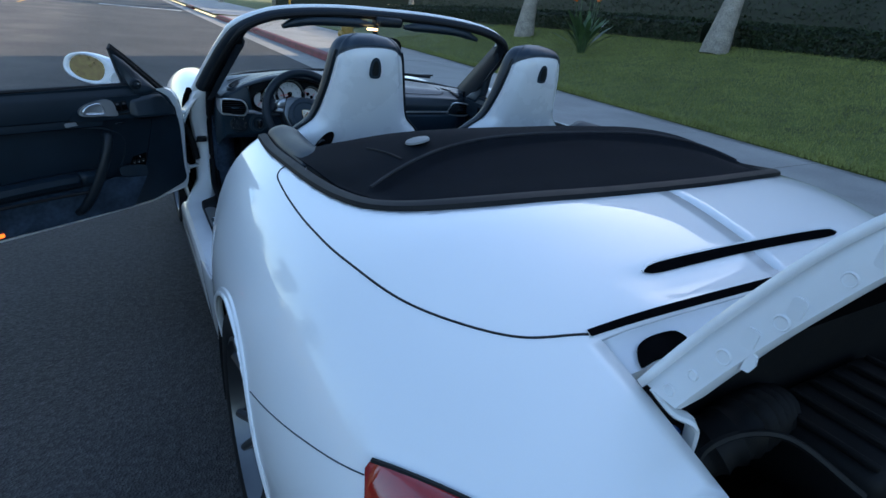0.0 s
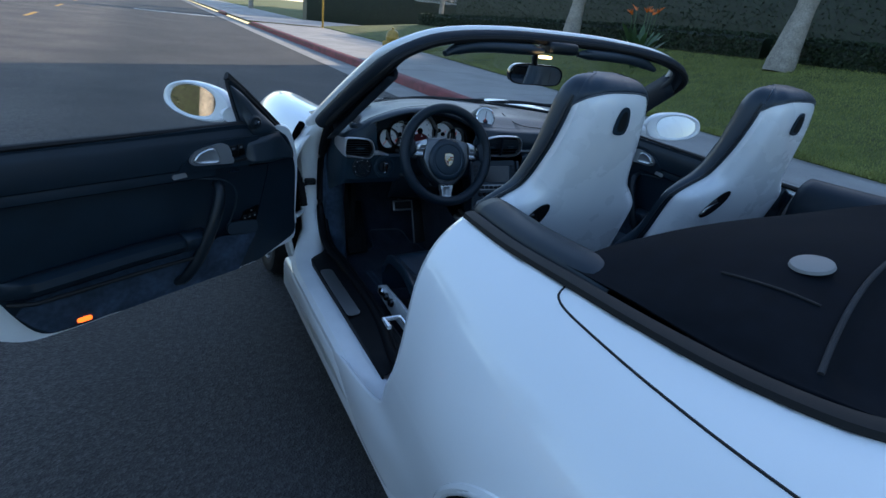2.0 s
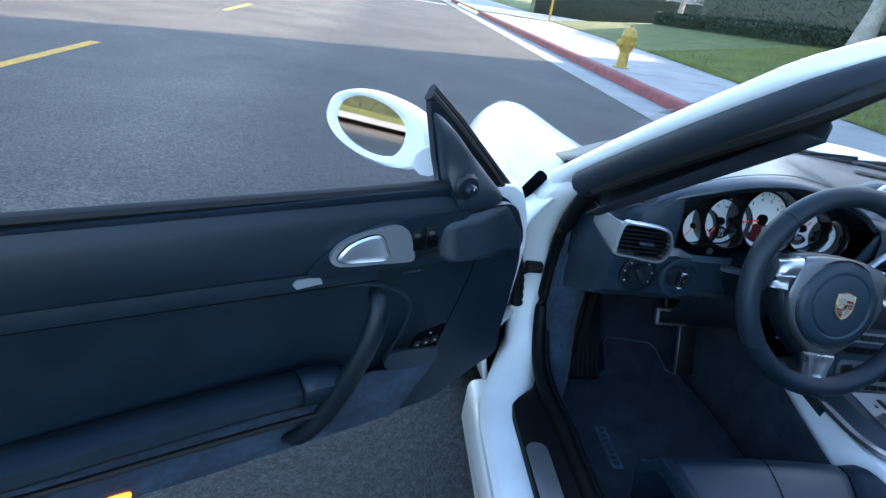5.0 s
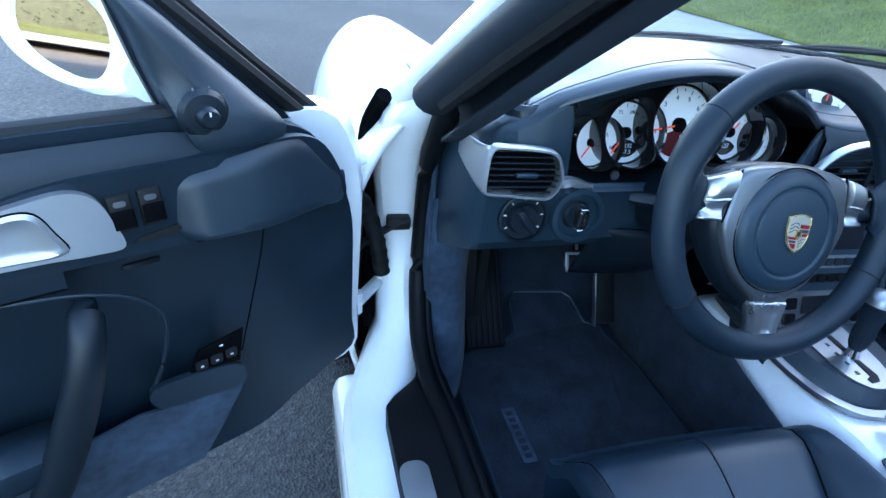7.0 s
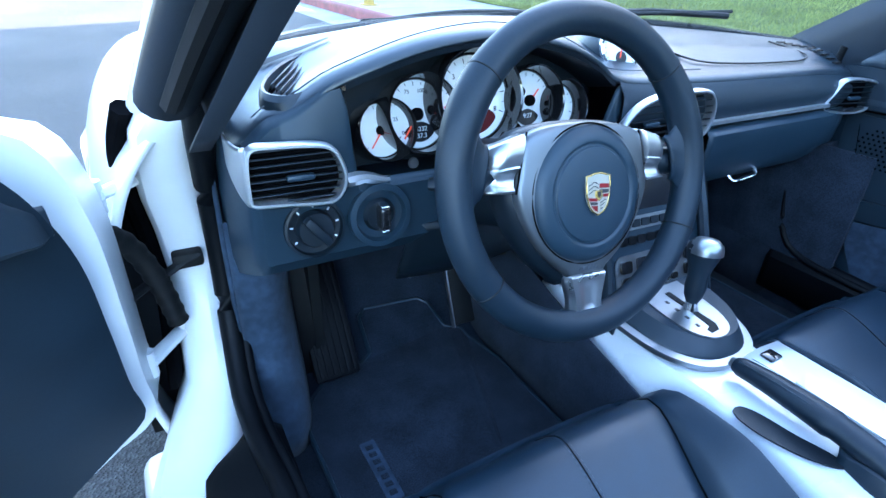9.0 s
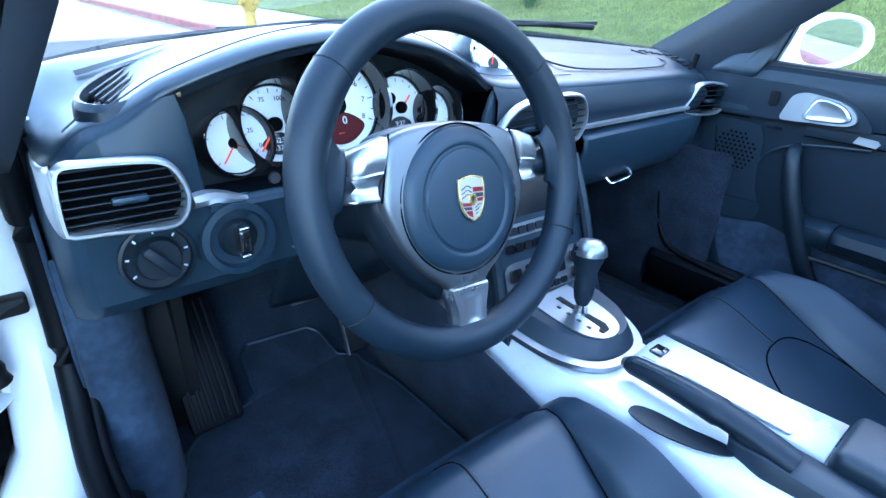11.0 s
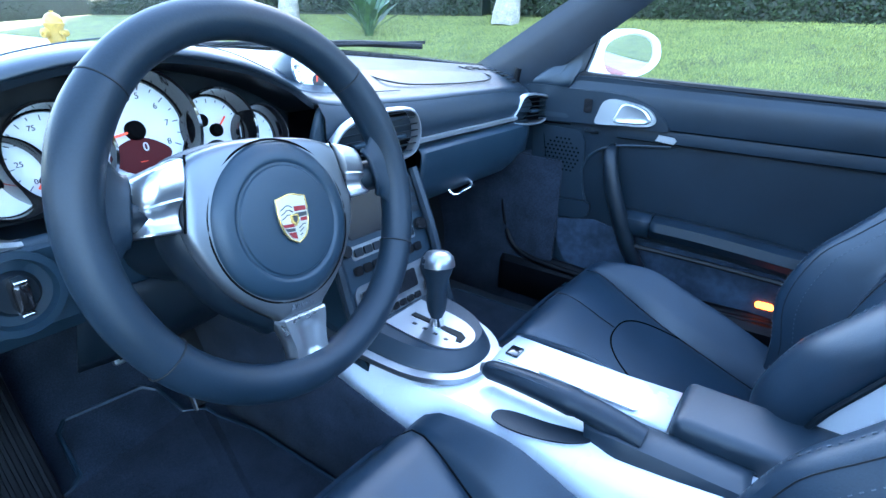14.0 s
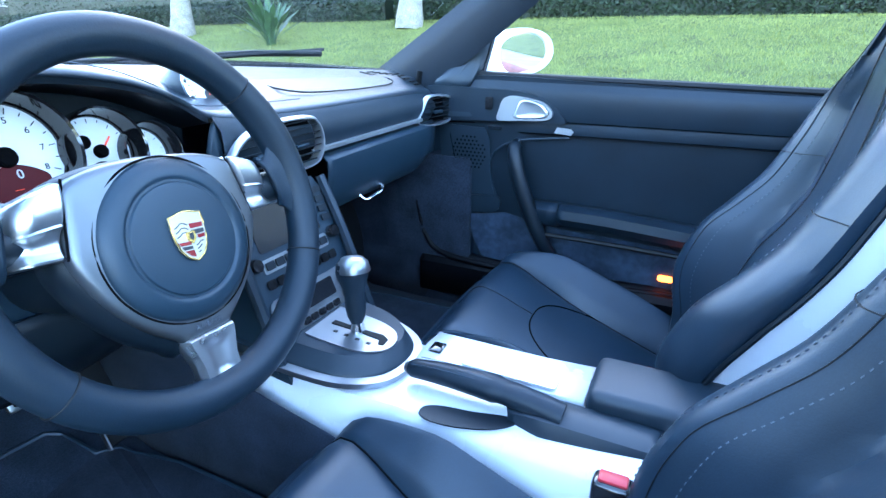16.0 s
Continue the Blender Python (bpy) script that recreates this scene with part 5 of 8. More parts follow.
def build_door(P, driver):
    name = "driver_door" if driver else "passenger_door"
    outline = [(-0.048, 0.44), (-0.040, 0.52), (-0.030, 0.63), (-0.018, 0.73), (0.008, 0.81), (0.055, 0.872), (0.16, 0.906), (0.26, 0.914), (0.5, 0.906), (0.8, 0.897), (1.0, 0.888), (1.022, 0.86), (1.012, 0.80), (1.0, 0.72), (0.975, 0.61), (0.935, 0.50), (0.88, 0.39), (0.845, 0.353), (0.80, 0.343), (0.62, 0.352), (0.40, 0.366), (0.20, 0.378), (0.05, 0.40)]
    d = part(name, plate_bm(soft_outline(outline, 130), -0.03, 0.0, P, 0.008, 2), LEATHER, car, "open driver's door with dark leather panel" if driver else "closed passenger door with dark leather panel")
    lift = 0.011 if driver else 0.0
    Q = lambda u, w, z: P(u, w, z + lift)
    # upper rail, bulging inwards
    def rail(u, t):
        z0 = 0.792 + 0.004 * u
        z1 = 0.906 - 0.016 * u - 0.02 * smooth(u, 0.22, 0.15)
        z = z0 + (z1 - z0) * t
        return P(u, 0.012 * math.sin(math.pi * min(1.0, 0.16 + 0.84 * t)) ** 0.6 * (1 - 0.7 * smooth(t, 0.8, 1.0)) + 0.002, z)
    part("upper_pad", grid_bm([[rail(0.150 + 0.855 * i / 34, j / 14) for j in range(15)] for i in range(35)]), LEATHER, d, "leather upper rail")
    for zz, u0, tilt_ in ((0.790, 0.44, 0.005), (0.757, 0.33, 0.008)):
        part("seam", tube_bm([P(u, 0.0045, zz + tilt_ * u) for u in [u0 + (1.0 - u0) * k / 30 for k in range(31)]], 0.0018, 6), DULLBLK, d)
    part("middle_band", grid_bm([[P(u, w, z + 0.006 * u) for w, z in ((0.0, 0.755), (0.006, 0.759), (0.008, 0.772), (0.006, 0.786), (0.0, 0.790))] for u in [0.33 + 0.675 * k / 20 for k in range(21)]]), LEATHER, d, "padded leather band across the door")
    # curved recess edge round the pull
    part("recess_edge", tube_bm(ring_line([(0.46, 0.754), (0.375, 0.745), (0.320, 0.735), (0.283, 0.718), (0.260, 0.695), (0.250, 0.665), (0.258, 0.605), (0.279, 0.546)], Q, 0.002, 40), 0.0028, 8), PADDED, d)
    # control pod: a long leaf shape round the release handle, with a bulging pad in front of it
    pod = soft_outline([(0.452, 0.792), (0.435, 0.818), (0.400, 0.845), (0.355, 0.866), (0.30, 0.874), (0.22, 0.876), (0.10, 0.880), (0.045, 0.862), (0.012, 0.815), (0.004, 0.775), (0.06, 0.776), (0.18, 0.783), (0.30, 0.786), (0.40, 0.788)], 70)
    part("control_pod", plate_bm(pod, 0.0, 0.018, P, 0.006, 3), LEATHER, d, "dark leaf-shaped control pod")
    rows = []
    for i in range(31):
        t = i / 30
        u = 0.235 - 0.235 * t
        top, bot = 0.862 + 0.016 * smooth(t, 0.0, 0.6) - 0.070 * smooth(t, 0.62, 1.0), 0.786 - 0.012 * t
        end = smooth(t, 0.0, 0.16)
        mid = 0.5 * (top + bot)
        row = []
        for j in range(15):
            q = j / 14
            z = mid + (0.5 - q) * (top - bot) * (0.35 + 0.65 * math.sqrt(max(0.0, 1 - (1 - end) ** 2)))
            h = 0.014 + (1.0 if driver else 0.2) * (0.008 + 0.016 * q) * smooth(q, 0.0, 0.12) * smooth(q, 1.0, 0.90) * end
            row.append(P(u, h * (1 - 0.6 * smooth(t, 0.9, 1.0)), z))
        rows.append(row)
    part("elbow_pad", grid_bm(rows), PADDED, d, "bulging padded shelf at the door's front")
    part("pod_seam", tube_bm([P(u, 0.004, 0.772 + 0.02 * u) for u in [0.005 + 0.20 * k / 12 for k in range(13)]], 0.0014, 5), DULLBLK, d)
    part("panel_seam", tube_bm([P(0.128 + 0.035 * k / 10, 0.0015, 0.768 - 0.19 * k / 10) for k in range(11)], 0.0010, 5), DULLBLK, d)
    # release handle: broad satin bezel with a dished lever
    bez = [(0.276, 0.792), (0.281, 0.818), (0.292, 0.846), (0.312, 0.856), (0.345, 0.853), (0.385, 0.844), (0.410, 0.830), (0.421, 0.812), (0.412, 0.800), (0.385, 0.795), (0.34, 0.793), (0.30, 0.790)]
    hb = part("handle_bezel", plate_bm(soft_outline(bez, 60), 0.012, 0.028, Q, 0.007, 3), BEZEL, d, "satin silver release bezel")
    cup = [(0.322, 0.801), (0.328, 0.822), (0.339, 0.843), (0.358, 0.846), (0.390, 0.836), (0.406, 0.822), (0.411, 0.812), (0.400, 0.804), (0.36, 0.800)]
    cup_o = soft_outline(cup, 44)
    cup_c = (sum(a for a, b in cup_o) / len(cup_o), sum(b for a, b in cup_o) / len(cup_o) - 0.004)
    part("release_lever", grid_bm([[Q(cup_c[0] + (a - cup_c[0]) * k / 8, 0.0288 + 0.0055 * (k / 8) ** 3 - 0.004 * (k == 8), cup_c[1] + (b - cup_c[1]) * k / 8) for k in range(9)] for a, b in cup_o + cup_o[:1]]), BEZEL, hb, "dished satin door lever in its cup")
    part("lever_gap", tube_bm(ring_line(cup, Q, 0.0282, 50, True), 0.0013, 6, closed=True), DULLBLK, hb)
    part("lock_button", plate_bm([(0.424, 0.765), (0.430, 0.779), (0.466, 0.777), (0.472, 0.770), (0.466, 0.761)], 0.002, 0.010, lambda u, w, z: P(u, w, z + 0.6 * lift), 0.004, 3), BEZEL, d, "small silver lock button")
    part("light_slit", plate_bm([(0.246, 0.763), (0.244, 0.769), (0.280, 0.768), (0.283, 0.762)], 0.0, 0.004, P), CHROME, d)
    # pull handle
    pp = [P(u, w, z) for u, w, z in ((0.322, -0.008, 0.726), (0.324, 0.016, 0.722), (0.330, 0.032, 0.700), (0.344, 0.044, 0.655), (0.368, 0.050, 0.590), (0.396, 0.050, 0.520), (0.424, 0.044, 0.460), (0.446, 0.026, 0.415), (0.456, 0.000, 0.395))]
    part("pull_handle", tube_bm(path3(pp, 44), [0.0165 + 0.0045 * math.sin(math.pi * k / 43) for k in range(44)], 16, flat=0.8, up=P(0.3, 1, 0.8) - P(0.3, 0, 0.8)), PLASTIC, d, "dark curved pull handle")
    # armrest pocket
    rows = []
    for i in range(25):
        u = 0.455 + (0.945 - 0.455) * i / 24
        k = smooth(u, 0.945, 0.86)
        z = 0.562 + 0.008 * k - 0.022 * smooth(u, 0.5, 0.95)
        rows.append([P(u, 0.0, z + 0.01), P(u, 0.030 * k, z + 0.012), P(u, 0.055 * k, z + 0.004), P(u, 0.062 * k, z - 0.018), P(u, 0.050 * k, z - 0.038), P(u, 0.0, z - 0.045)])
    part("pocket_lid", grid_bm(rows), LEATHER, d, "leather armrest lid over the door pocket", thick=0.004)
    part("pocket_lid", grid_bm([[P(u, w, z) for w, z in ((0.0, 0.582), (0.030, 0.582), (0.052, 0.570), (0.056, 0.545), (0.046, 0.525), (0, 0.515))] for u in (0.375, 0.385, 0.42, 0.452)]), LEATHER, d, thick=0.003)
    part("pocket_gap", tube_bm([P(u, 0.045 * smooth(u, 0.945, 0.86) + 0.004, 0.498 - 0.010 * smooth(u, 0.5, 0.95)) for u in [0.42 + 0.50 * k / 20 for k in range(21)]], 0.006, 6), RUBBER, d)
    # suede lower part
    low = [(0.164, 0.511), (0.23, 0.518), (0.297, 0.530), (0.37, 0.515), (0.45, 0.505), (0.60, 0.500), (0.875, 0.482), (0.905, 0.440), (0.865, 0.385), (0.830, 0.352), (0.62, 0.352), (0.40, 0.365), (0.228, 0.374), (0.195, 0.440)]
    part("suede_panel", plate_bm(low, 0.0, 0.006, P, 0.003, 2), SUEDE, d, "grey suede lower door panel")
    # speaker or switch box
    part("switch_panel", plate_bm(soft_outline([(0.165, 0.520), (0.168, 0.560), (0.20, 0.572), (0.276, 0.575), (0.283, 0.555), (0.270, 0.532), (0.22, 0.524)], 40), 0.0, 0.012, P, 0.005, 3), PADDED, d, "padded step under the switches")
    if driver:
        memo = [(0.162, 0.624), (0.220, 0.610), (0.233, 0.573), (0.168, 0.565)]
        sw_ = part("seat_memory_switch", plate_bm(memo, 0.002, 0.008, P, 0.0015, 1), DULLBLK, d, "black seat memory switch block")
        for k in range(3):
            uu, zz = 0.180 + 0.019 * k, 0.590 - 0.002 * k
            part("button", plate_bm(round_rect(uu, zz, 0.015, 0.017, 0.003, 2), 0.008, 0.011, P, 0.001, 1), RUBBER, sw_)
            part("mark", plate_bm(round_rect(uu, zz - 0.002, 0.004, 0.003, 0.0008, 1), 0.011, 0.0116, P), WHITEINK, sw_)
        part("mark", plate_bm(round_rect(0.192, 0.608, 0.005, 0.003, 0.0008, 1), 0.008, 0.0086, P), WHITEINK, sw_)
        for k in range(2):
            uu, zz = 0.273 - 0.027 * k, 0.834 + 0.002 * k
            wsw = part("window_switch", plate_bm([(uu + 0.011, zz + 0.020), (uu - 0.010, zz + 0.021), (uu - 0.013, zz - 0.018), (uu + 0.009, zz - 0.020)], 0.014, 0.024, P, 0.004, 2), RUBBER, d, "black window switch")
            part("switch_lever", plate_bm([(uu + 0.009, zz + 0.006), (uu - 0.010, zz + 0.007), (uu - 0.011, zz - 0.012), (uu + 0.008, zz - 0.013)], 0.024, 0.031, P, 0.003, 2), DULLBLK, wsw)
            part("switch_tip", plate_bm(round_rect(uu, zz + 0.012, 0.011, 0.006, 0.0025, 2), 0.0242, 0.0250, P), SILVER, wsw)
        part("fold_switch", plate_bm([(0.268, 0.797), (0.262, 0.802), (0.225, 0.808), (0.221, 0.803), (0.228, 0.798)], 0.014, 0.021, lambda u, w, z: P(u, w, z + 0.003), 0.002, 1), RUBBER, d, "slim black mirror switch")
    else:
        wsw = part("window_switch", plate_bm(round_rect(0.252, 0.832, 0.020, 0.034, 0.004, 3), 0.014, 0.024, P, 0.003, 2), GLOSSBLK, d, "black window switch")
        sg = part("speaker_grille", plate_bm([(0.105, 0.585), (0.100, 0.768), (0.235, 0.764), (0.250, 0.735), (0.252, 0.62), (0.262, 0.578), (0.16, 0.574)], 0.0, 0.004, P, 0.002, 1), PADDED, d, "perforated speaker panel")
        for i in range(10):
            for j in range(10):
                u, z = 0.132 + 0.0115 * i + 0.00575 * (j % 2), 0.643 + 0.0105 * j
                if math.hypot(u - 0.188, z - 0.692) < 0.050:
                    part("hole", plate_bm(arc((u, z), 0.0030, 0, 300, 5), 0.004, 0.0044, P), DULLBLK, sg)
    # lamp near the bottom rear
    part("door_lamp", plate_bm(round_rect(0.742 if driver else 0.735, 0.366 if driver else 0.408, 0.040, 0.016, 0.007, 3), 0.004, 0.010, P, 0.002, 1), GLOW, d, "lit amber door lamp")
    # painted door frame behind the panel
    edge = [(-0.075, 0.40), (-0.070, 0.50), (-0.062, 0.62), (-0.052, 0.74), (-0.036, 0.82), (-0.01, 0.868), (0.03, 0.884), (0.10, 0.882), (0.5, 0.862), (1.03, 0.85), (1.09, 0.835), (1.125, 0.78), (1.115, 0.70), (1.085, 0.58), (1.04, 0.47), (0.97, 0.38), (0.90, 0.332), (0.84, 0.320), (0.6, 0.330), (0.3, 0.35), (0.0, 0.375)]
    part("door_skin", plate_bm(soft_outline(edge, 120), -0.105, -0.030, lambda u, w, z: P(u - 0.042 * smooth(w, -0.032, -0.10) * smooth(u, 0.05, -0.03), w, z), 0.012, 3), PAINT_IN, d, "white door shell edge")
    skin = [(u * 1.02, z - 0.015 if z < 0.6 else z - 0.030 * smooth(z, 0.80, 0.85)) for u, z in edge]
    part("outer_skin", plate_bm(skin, -0.150, -0.105, P, 0.0), PAINT, d, "white outer door skin")
    part("edge_seal", tube_bm(ring_line([(1.10, 0.70), (1.07, 0.58), (1.02, 0.46), (0.95, 0.37), (0.88, 0.325), (0.80, 0.315)], P, -0.112, 30), 0.008, 8), RUBBER, d)
    part("latch", plate_bm(round_rect(1.055, 0.615, 0.030, 0.055, 0.006, 3), -0.0295, -0.028, P), RUBBER, d, "black latch opening")
    part("latch_cup", plate_bm(soft_outline([(1.035, 0.855), (1.085, 0.84), (1.105, 0.79), (1.09, 0.735), (1.05, 0.735), (1.035, 0.79)], 30), -0.0295, -0.026, P), RUBBER, d, "black hollow at the door's rear edge")
    # glass slot and mirror triangle
    part("belt_seal", tube_bm([P(u, -0.018, 0.917 - 0.017 * u) for u in [0.20 + 0.84 * k / 30 for k in range(31)]], 0.012, 8, flat=0.8), RUBBER, d, "black belt-line rubber")
    tri_o = [(0.062, 0.880), (0.10, 0.885), (0.185, 0.880), (0.210, 0.905), (0.228, 0.960), (0.246, 1.030), (0.250, 1.050), (0.238, 1.050), (0.19, 1.002), (0.11, 0.930)]
    part("mirror_triangle", plate_bm(tri_o, -0.050, -0.028, P, 0.004, 2), PLASTIC, d, "black mirror triangle")
    part("triangle_seal", tube_bm([P(u, -0.042, z) for u, z in ((0.030, 0.868), (0.11, 0.938), (0.19, 1.010), (0.247, 1.058))], 0.010, 8), RUBBER, d)
    part("triangle_seal", tube_bm([P(u, -0.052, z) for u, z in ((0.010, 0.872), (0.10, 0.946), (0.18, 1.018), (0.238, 1.066))], 0.009, 8), RUBBER, d)
    tri_p = soft_outline([(0.243, 1.034), (0.232, 0.990), (0.218, 0.940), (0.206, 0.905), (0.196, 0.882), (0.178, 0.868), (0.130, 0.868), (0.088, 0.874), (0.082, 0.888), (0.115, 0.922), (0.165, 0.970), (0.210, 1.014)], 60)
    cu_, cz_ = 0.165, 0.915
    rows = []
    for k, (q, h) in enumerate(((1.0, -0.045), (1.0, -0.026), (0.97, -0.018), (0.90, -0.012), (0.70, -0.006), (0.40, -0.004), (0.02, -0.004))):
        rows.append([P(cu_ + (a - cu_) * q, h + 0.022 * smooth(0.96 - (cz_ + (b - cz_) * q), 0.0, 0.07) * smooth(q, 1.01, 0.9), cz_ + (b - cz_) * q) for a, b in tri_p])
    part("triangle_pad", grid_bm(rows, close_v=True), PADDED, d, "smooth padded cover inside the mirror")
    if driver:
        nn = (P(0.19, 1, 0.92) - P(0.19, 0, 0.92)).normalized()
        kn = part("mirror_knob", lathe_bm([(0, 0.017), (0.008, 0.017), (0.0105, 0.013), (0.0105, 0.003), (0.020, 0.002), (0.025, -0.004)], axis_m(P(0.182, 0.014, 0.918), nn), 28), PLASTIC, d, "round mirror adjusting knob")
        part("pointer", box_bm(P(0.182, 0.0315, 0.923), (0.0015, 0.0015, 0.004)), WHITEINK, kn)
        for k in range(4):
            aa = math.radians(40 + 34 * k)
            part("mark", box_bm(P(0.182 - 0.026 * math.cos(aa), 0.0125, 0.918 + 0.026 * math.sin(aa)), (0.0014, 0.002, 0.0022)), STITCH, kn)
    return d


build_door(open_door, True)
pas = build_door(shut_door, False)
# foot of the passenger door's shoulder, seen from inside
part("shoulder_rail", grid_bm([[Vector((0.712 + a, y, 0.858 + b)) for a, b in ((-0.012, -0.012), (0.0, 0.002), (0.03, 0.006), (0.075, 0.004), (0.13, -0.02), (0.18, -0.10))] for y in (1.66, 1.3, 1.0, 0.72)]), PAINT_IN, pas, "pale painted door shoulder")


def side_mirror(c, n, parent, arm_to, flip, size=1.0):
    m = axis_m(c, n) @ Matrix.Scale(size, 4)
    f = -1 if flip else 1
    o = soft_outline([(-0.118 * f, 0.004), (-0.10 * f, 0.042), (-0.04 * f, 0.064), (0.04 * f, 0.058), (0.092 * f, 0.03), (0.098 * f, -0.012), (0.07 * f, -0.05), (0.0, -0.060), (-0.07 * f, -0.046), (-0.108 * f, -0.022)], 56)
    big = soft_outline([(-0.118 * f, 0.004), (-0.10 * f, 0.042), (-0.04 * f, 0.064), (0.04 * f, 0.062), (0.105 * f, 0.042), (0.138 * f, -0.004), (0.105 * f, -0.052), (0.02 * f, -0.064), (-0.07 * f, -0.046), (-0.108 * f, -0.022)], 56)
    rows = []
    for k, (s, h, g) in enumerate(((0.80, -0.006, 0), (0.83, 0.004, 0), (0.91, 0.008, 0.4), (0.97, 0.003, 0.8), (1.0, -0.012, 1), (1.0, -0.024, 1), (0.94, -0.05, 1), (0.80, -0.08, 1), (0.55, -0.10, 1), (0.2, -0.112, 1), (0.02, -0.114, 1))):
        rows.append([m @ Vector(((a + (c_ - a) * g) * s, (b + (d_ - b) * g) * s, h)) for (a, b), (c_, d_) in zip(o, big)])
    h = part("side_mirror", grid_bm(rows, close_v=True), PAINT, parent, "white oval door mirror")
    part("mirror_glass", plate_bm([(a * 0.80, b * 0.80) for a, b in o], -0.006, -0.004, lambda u, w, v: m @ Vector((u, v, w))), MIRROR, h, "oval mirror glass")
    a = m @ Vector((0.07 * f, -0.01, -0.045))
    part("mirror_arm", tube_bm(path3([a, a.lerp(Vector(arm_to), 0.5) + Vector((0, 0, -0.006)), arm_to], 10), [0.042, 0.040, 0.037, 0.034, 0.032, 0.031, 0.031, 0.032, 0.033, 0.035], 12, flat=0.8), PAINT, h)
    return h


side_mirror((-1.196, 1.760, 0.953), (-0.62, -0.78, 0.112), car, (-1.085, 1.675, 0.925), False)
side_mirror((0.955, 1.560, 0.921), (-0.50, -0.866, -0.005), car, (0.80, 1.67, 0.895), True, 1.08)

# ---- dashboard ----
LX = [-0.74, -0.70, -0.617, -0.566, -0.491, -0.411, -0.323, -0.222, -0.152, -0.10, -0.06, 0.0, 0.17, 0.526, 0.68, 0.72]
LZ = [0.845, 0.856, 0.878, 0.907, 0.935, 0.952, 0.957, 0.941, 0.914, 0.885, 0.874, 0.868, 0.860, 0.850, 0.838, 0.830]


def lip_z(x):
    return keyed(x, LX, LZ)


def lip_y(x):
    return 1.708 - 0.022 * smooth(x, -0.62, -0.5) * smooth(x, -0.06, -0.16) + 0.03 * smooth(abs(x), 0.62, 0.74)


def cowl_y(x):
    return 2.105 - 0.40 * (abs(x) / 0.74) ** 2.2 * 0.55


def dash_top(x, t):
    """t 0 at the windscreen, 1 at the lip facing the seats."""
    y0, y1 = cowl_y(x), lip_y(x)
    z0, z1 = keyed(x, [-0.74, -0.57, -0.43, -0.25, 0.0, 0.15, 0.50, 0.74], [0.895, 0.913, 0.922, 0.934, 0.930, 0.922, 0.898, 0.880]), lip_z(x)
    zm = 0.5 * (z0 + z1) + 0.010 - 0.022 * smooth(x, -0.45, -0.58)
    y = y0 + (y1 - y0) * t
    if t < 0.6:
        z = z0 + (zm - z0) * smooth(t, 0, 0.6)
    else:
        z = zm + (z1 + 0.004 - zm) * smooth(t, 0.6, 0.93)
    return Vector((x, y, z - 0.010 * smooth(t, 0.93, 1.0) - 0.026 * smooth(x, -0.640, -0.690)))


xs = [-0.690 + 1.425 * i / 98 for i in range(99)]
dash = part("dashboard", grid_bm([[dash_top(x, j / 20) for j in range(21)] for x in xs]), DASHTOP, car, "dark stitched leather dashboard", thick=0.006)
part("stitching", tube_bm([dash_top(x, 0.90) + Vector((0, 0, 0.0035)) for x in xs[2:60]], 0.0010, 5), STITCH, dash)
# upper face on the passenger's side, trim strip and glovebox
rows = []
for x in [-0.085 + 0.79 * i / 40 for i in range(41)]:
    z1 = lip_z(x) - 0.008
    yb = lip_y(x)
    rows.append([Vector((x, yb, z1)), Vector((x, yb - 0.016, z1 - 0.022)), Vector((x, yb - 0.018, 0.80)), Vector((x, yb - 0.008, 0.768)), Vector((x, yb + 0.01, 0.758))])
part("dash_face", grid_bm(rows), PADDED, dash)
part("trim_strip", grid_bm([[Vector((x, lip_y(x) - 0.012, 0.785 - 0.006 * (x - 0.16))), Vector((x, lip_y(x) - 0.020, 0.783 - 0.006 * (x - 0.16))), Vector((x, lip_y(x) - 0.020, 0.776 - 0.006 * (x - 0.16))), Vector((x, lip_y(x) - 0.012, 0.774 - 0.006 * (x - 0.16)))] for x in [0.120 + 0.44 * i / 20 for i in range(21)]]), BEZEL, dash, "satin silver trim strip")
rows = []
for x in [0.155 + 0.47 * i / 24 for i in range(25)]:
    k = smooth(x, 0.62, 0.56)
    rows.append([Vector((x, 1.698, 0.766)), Vector((x, 1.690 - 0.004 * k, 0.754)), Vector((x, 1.690 - 0.004 * k, 0.735)), Vector((x, 1.696, 0.69)), Vector((x, 1.706, 0.662 + 0.02 * (1 - k))), Vector((x, 1.725, 0.643 + 0.035 * (1 - k))), Vector((x, 1.84, 0.634 + 0.05 * (1 - k)))])
part("glovebox_lid", grid_bm(rows), GREYPLA, dash, "slate grey glovebox lid", thick=0.005)
part("glovebox_catch", tube_bm(path3([(0.294, 1.708, 0.650), (0.298, 1.698, 0.640), (0.335, 1.696, 0.642), (0.372, 1.698, 0.646), (0.378, 1.708, 0.654)], 16), 0.0045, 8, flat=0.6), CHROME, dash, "chrome glovebox catch")
rows = []
for x in [0.615 + 0.10 * i / 6 for i in range(7)]:
    rows.append([Vector((x, 1.705 + 0.3 * (x - 0.615), 0.765)), Vector((x, 1.70 + 0.3 * (x - 0.615), 0.72)), Vector((x, 1.715 + 0.3 * (x - 0.615), 0.675)), Vector((x, 1.80, 0.655))])
part("dash_end", grid_bm(rows), GREYPLA, dash, thick=0.004)
part("lid_gap", tube_bm([(0.606 + 0.012 * k / 6, 1.6905 + 0.014 * (k / 6) ** 2, 0.764 - 0.085 * k / 6) for k in range(7)], 0.0016, 5), DULLBLK, dash)
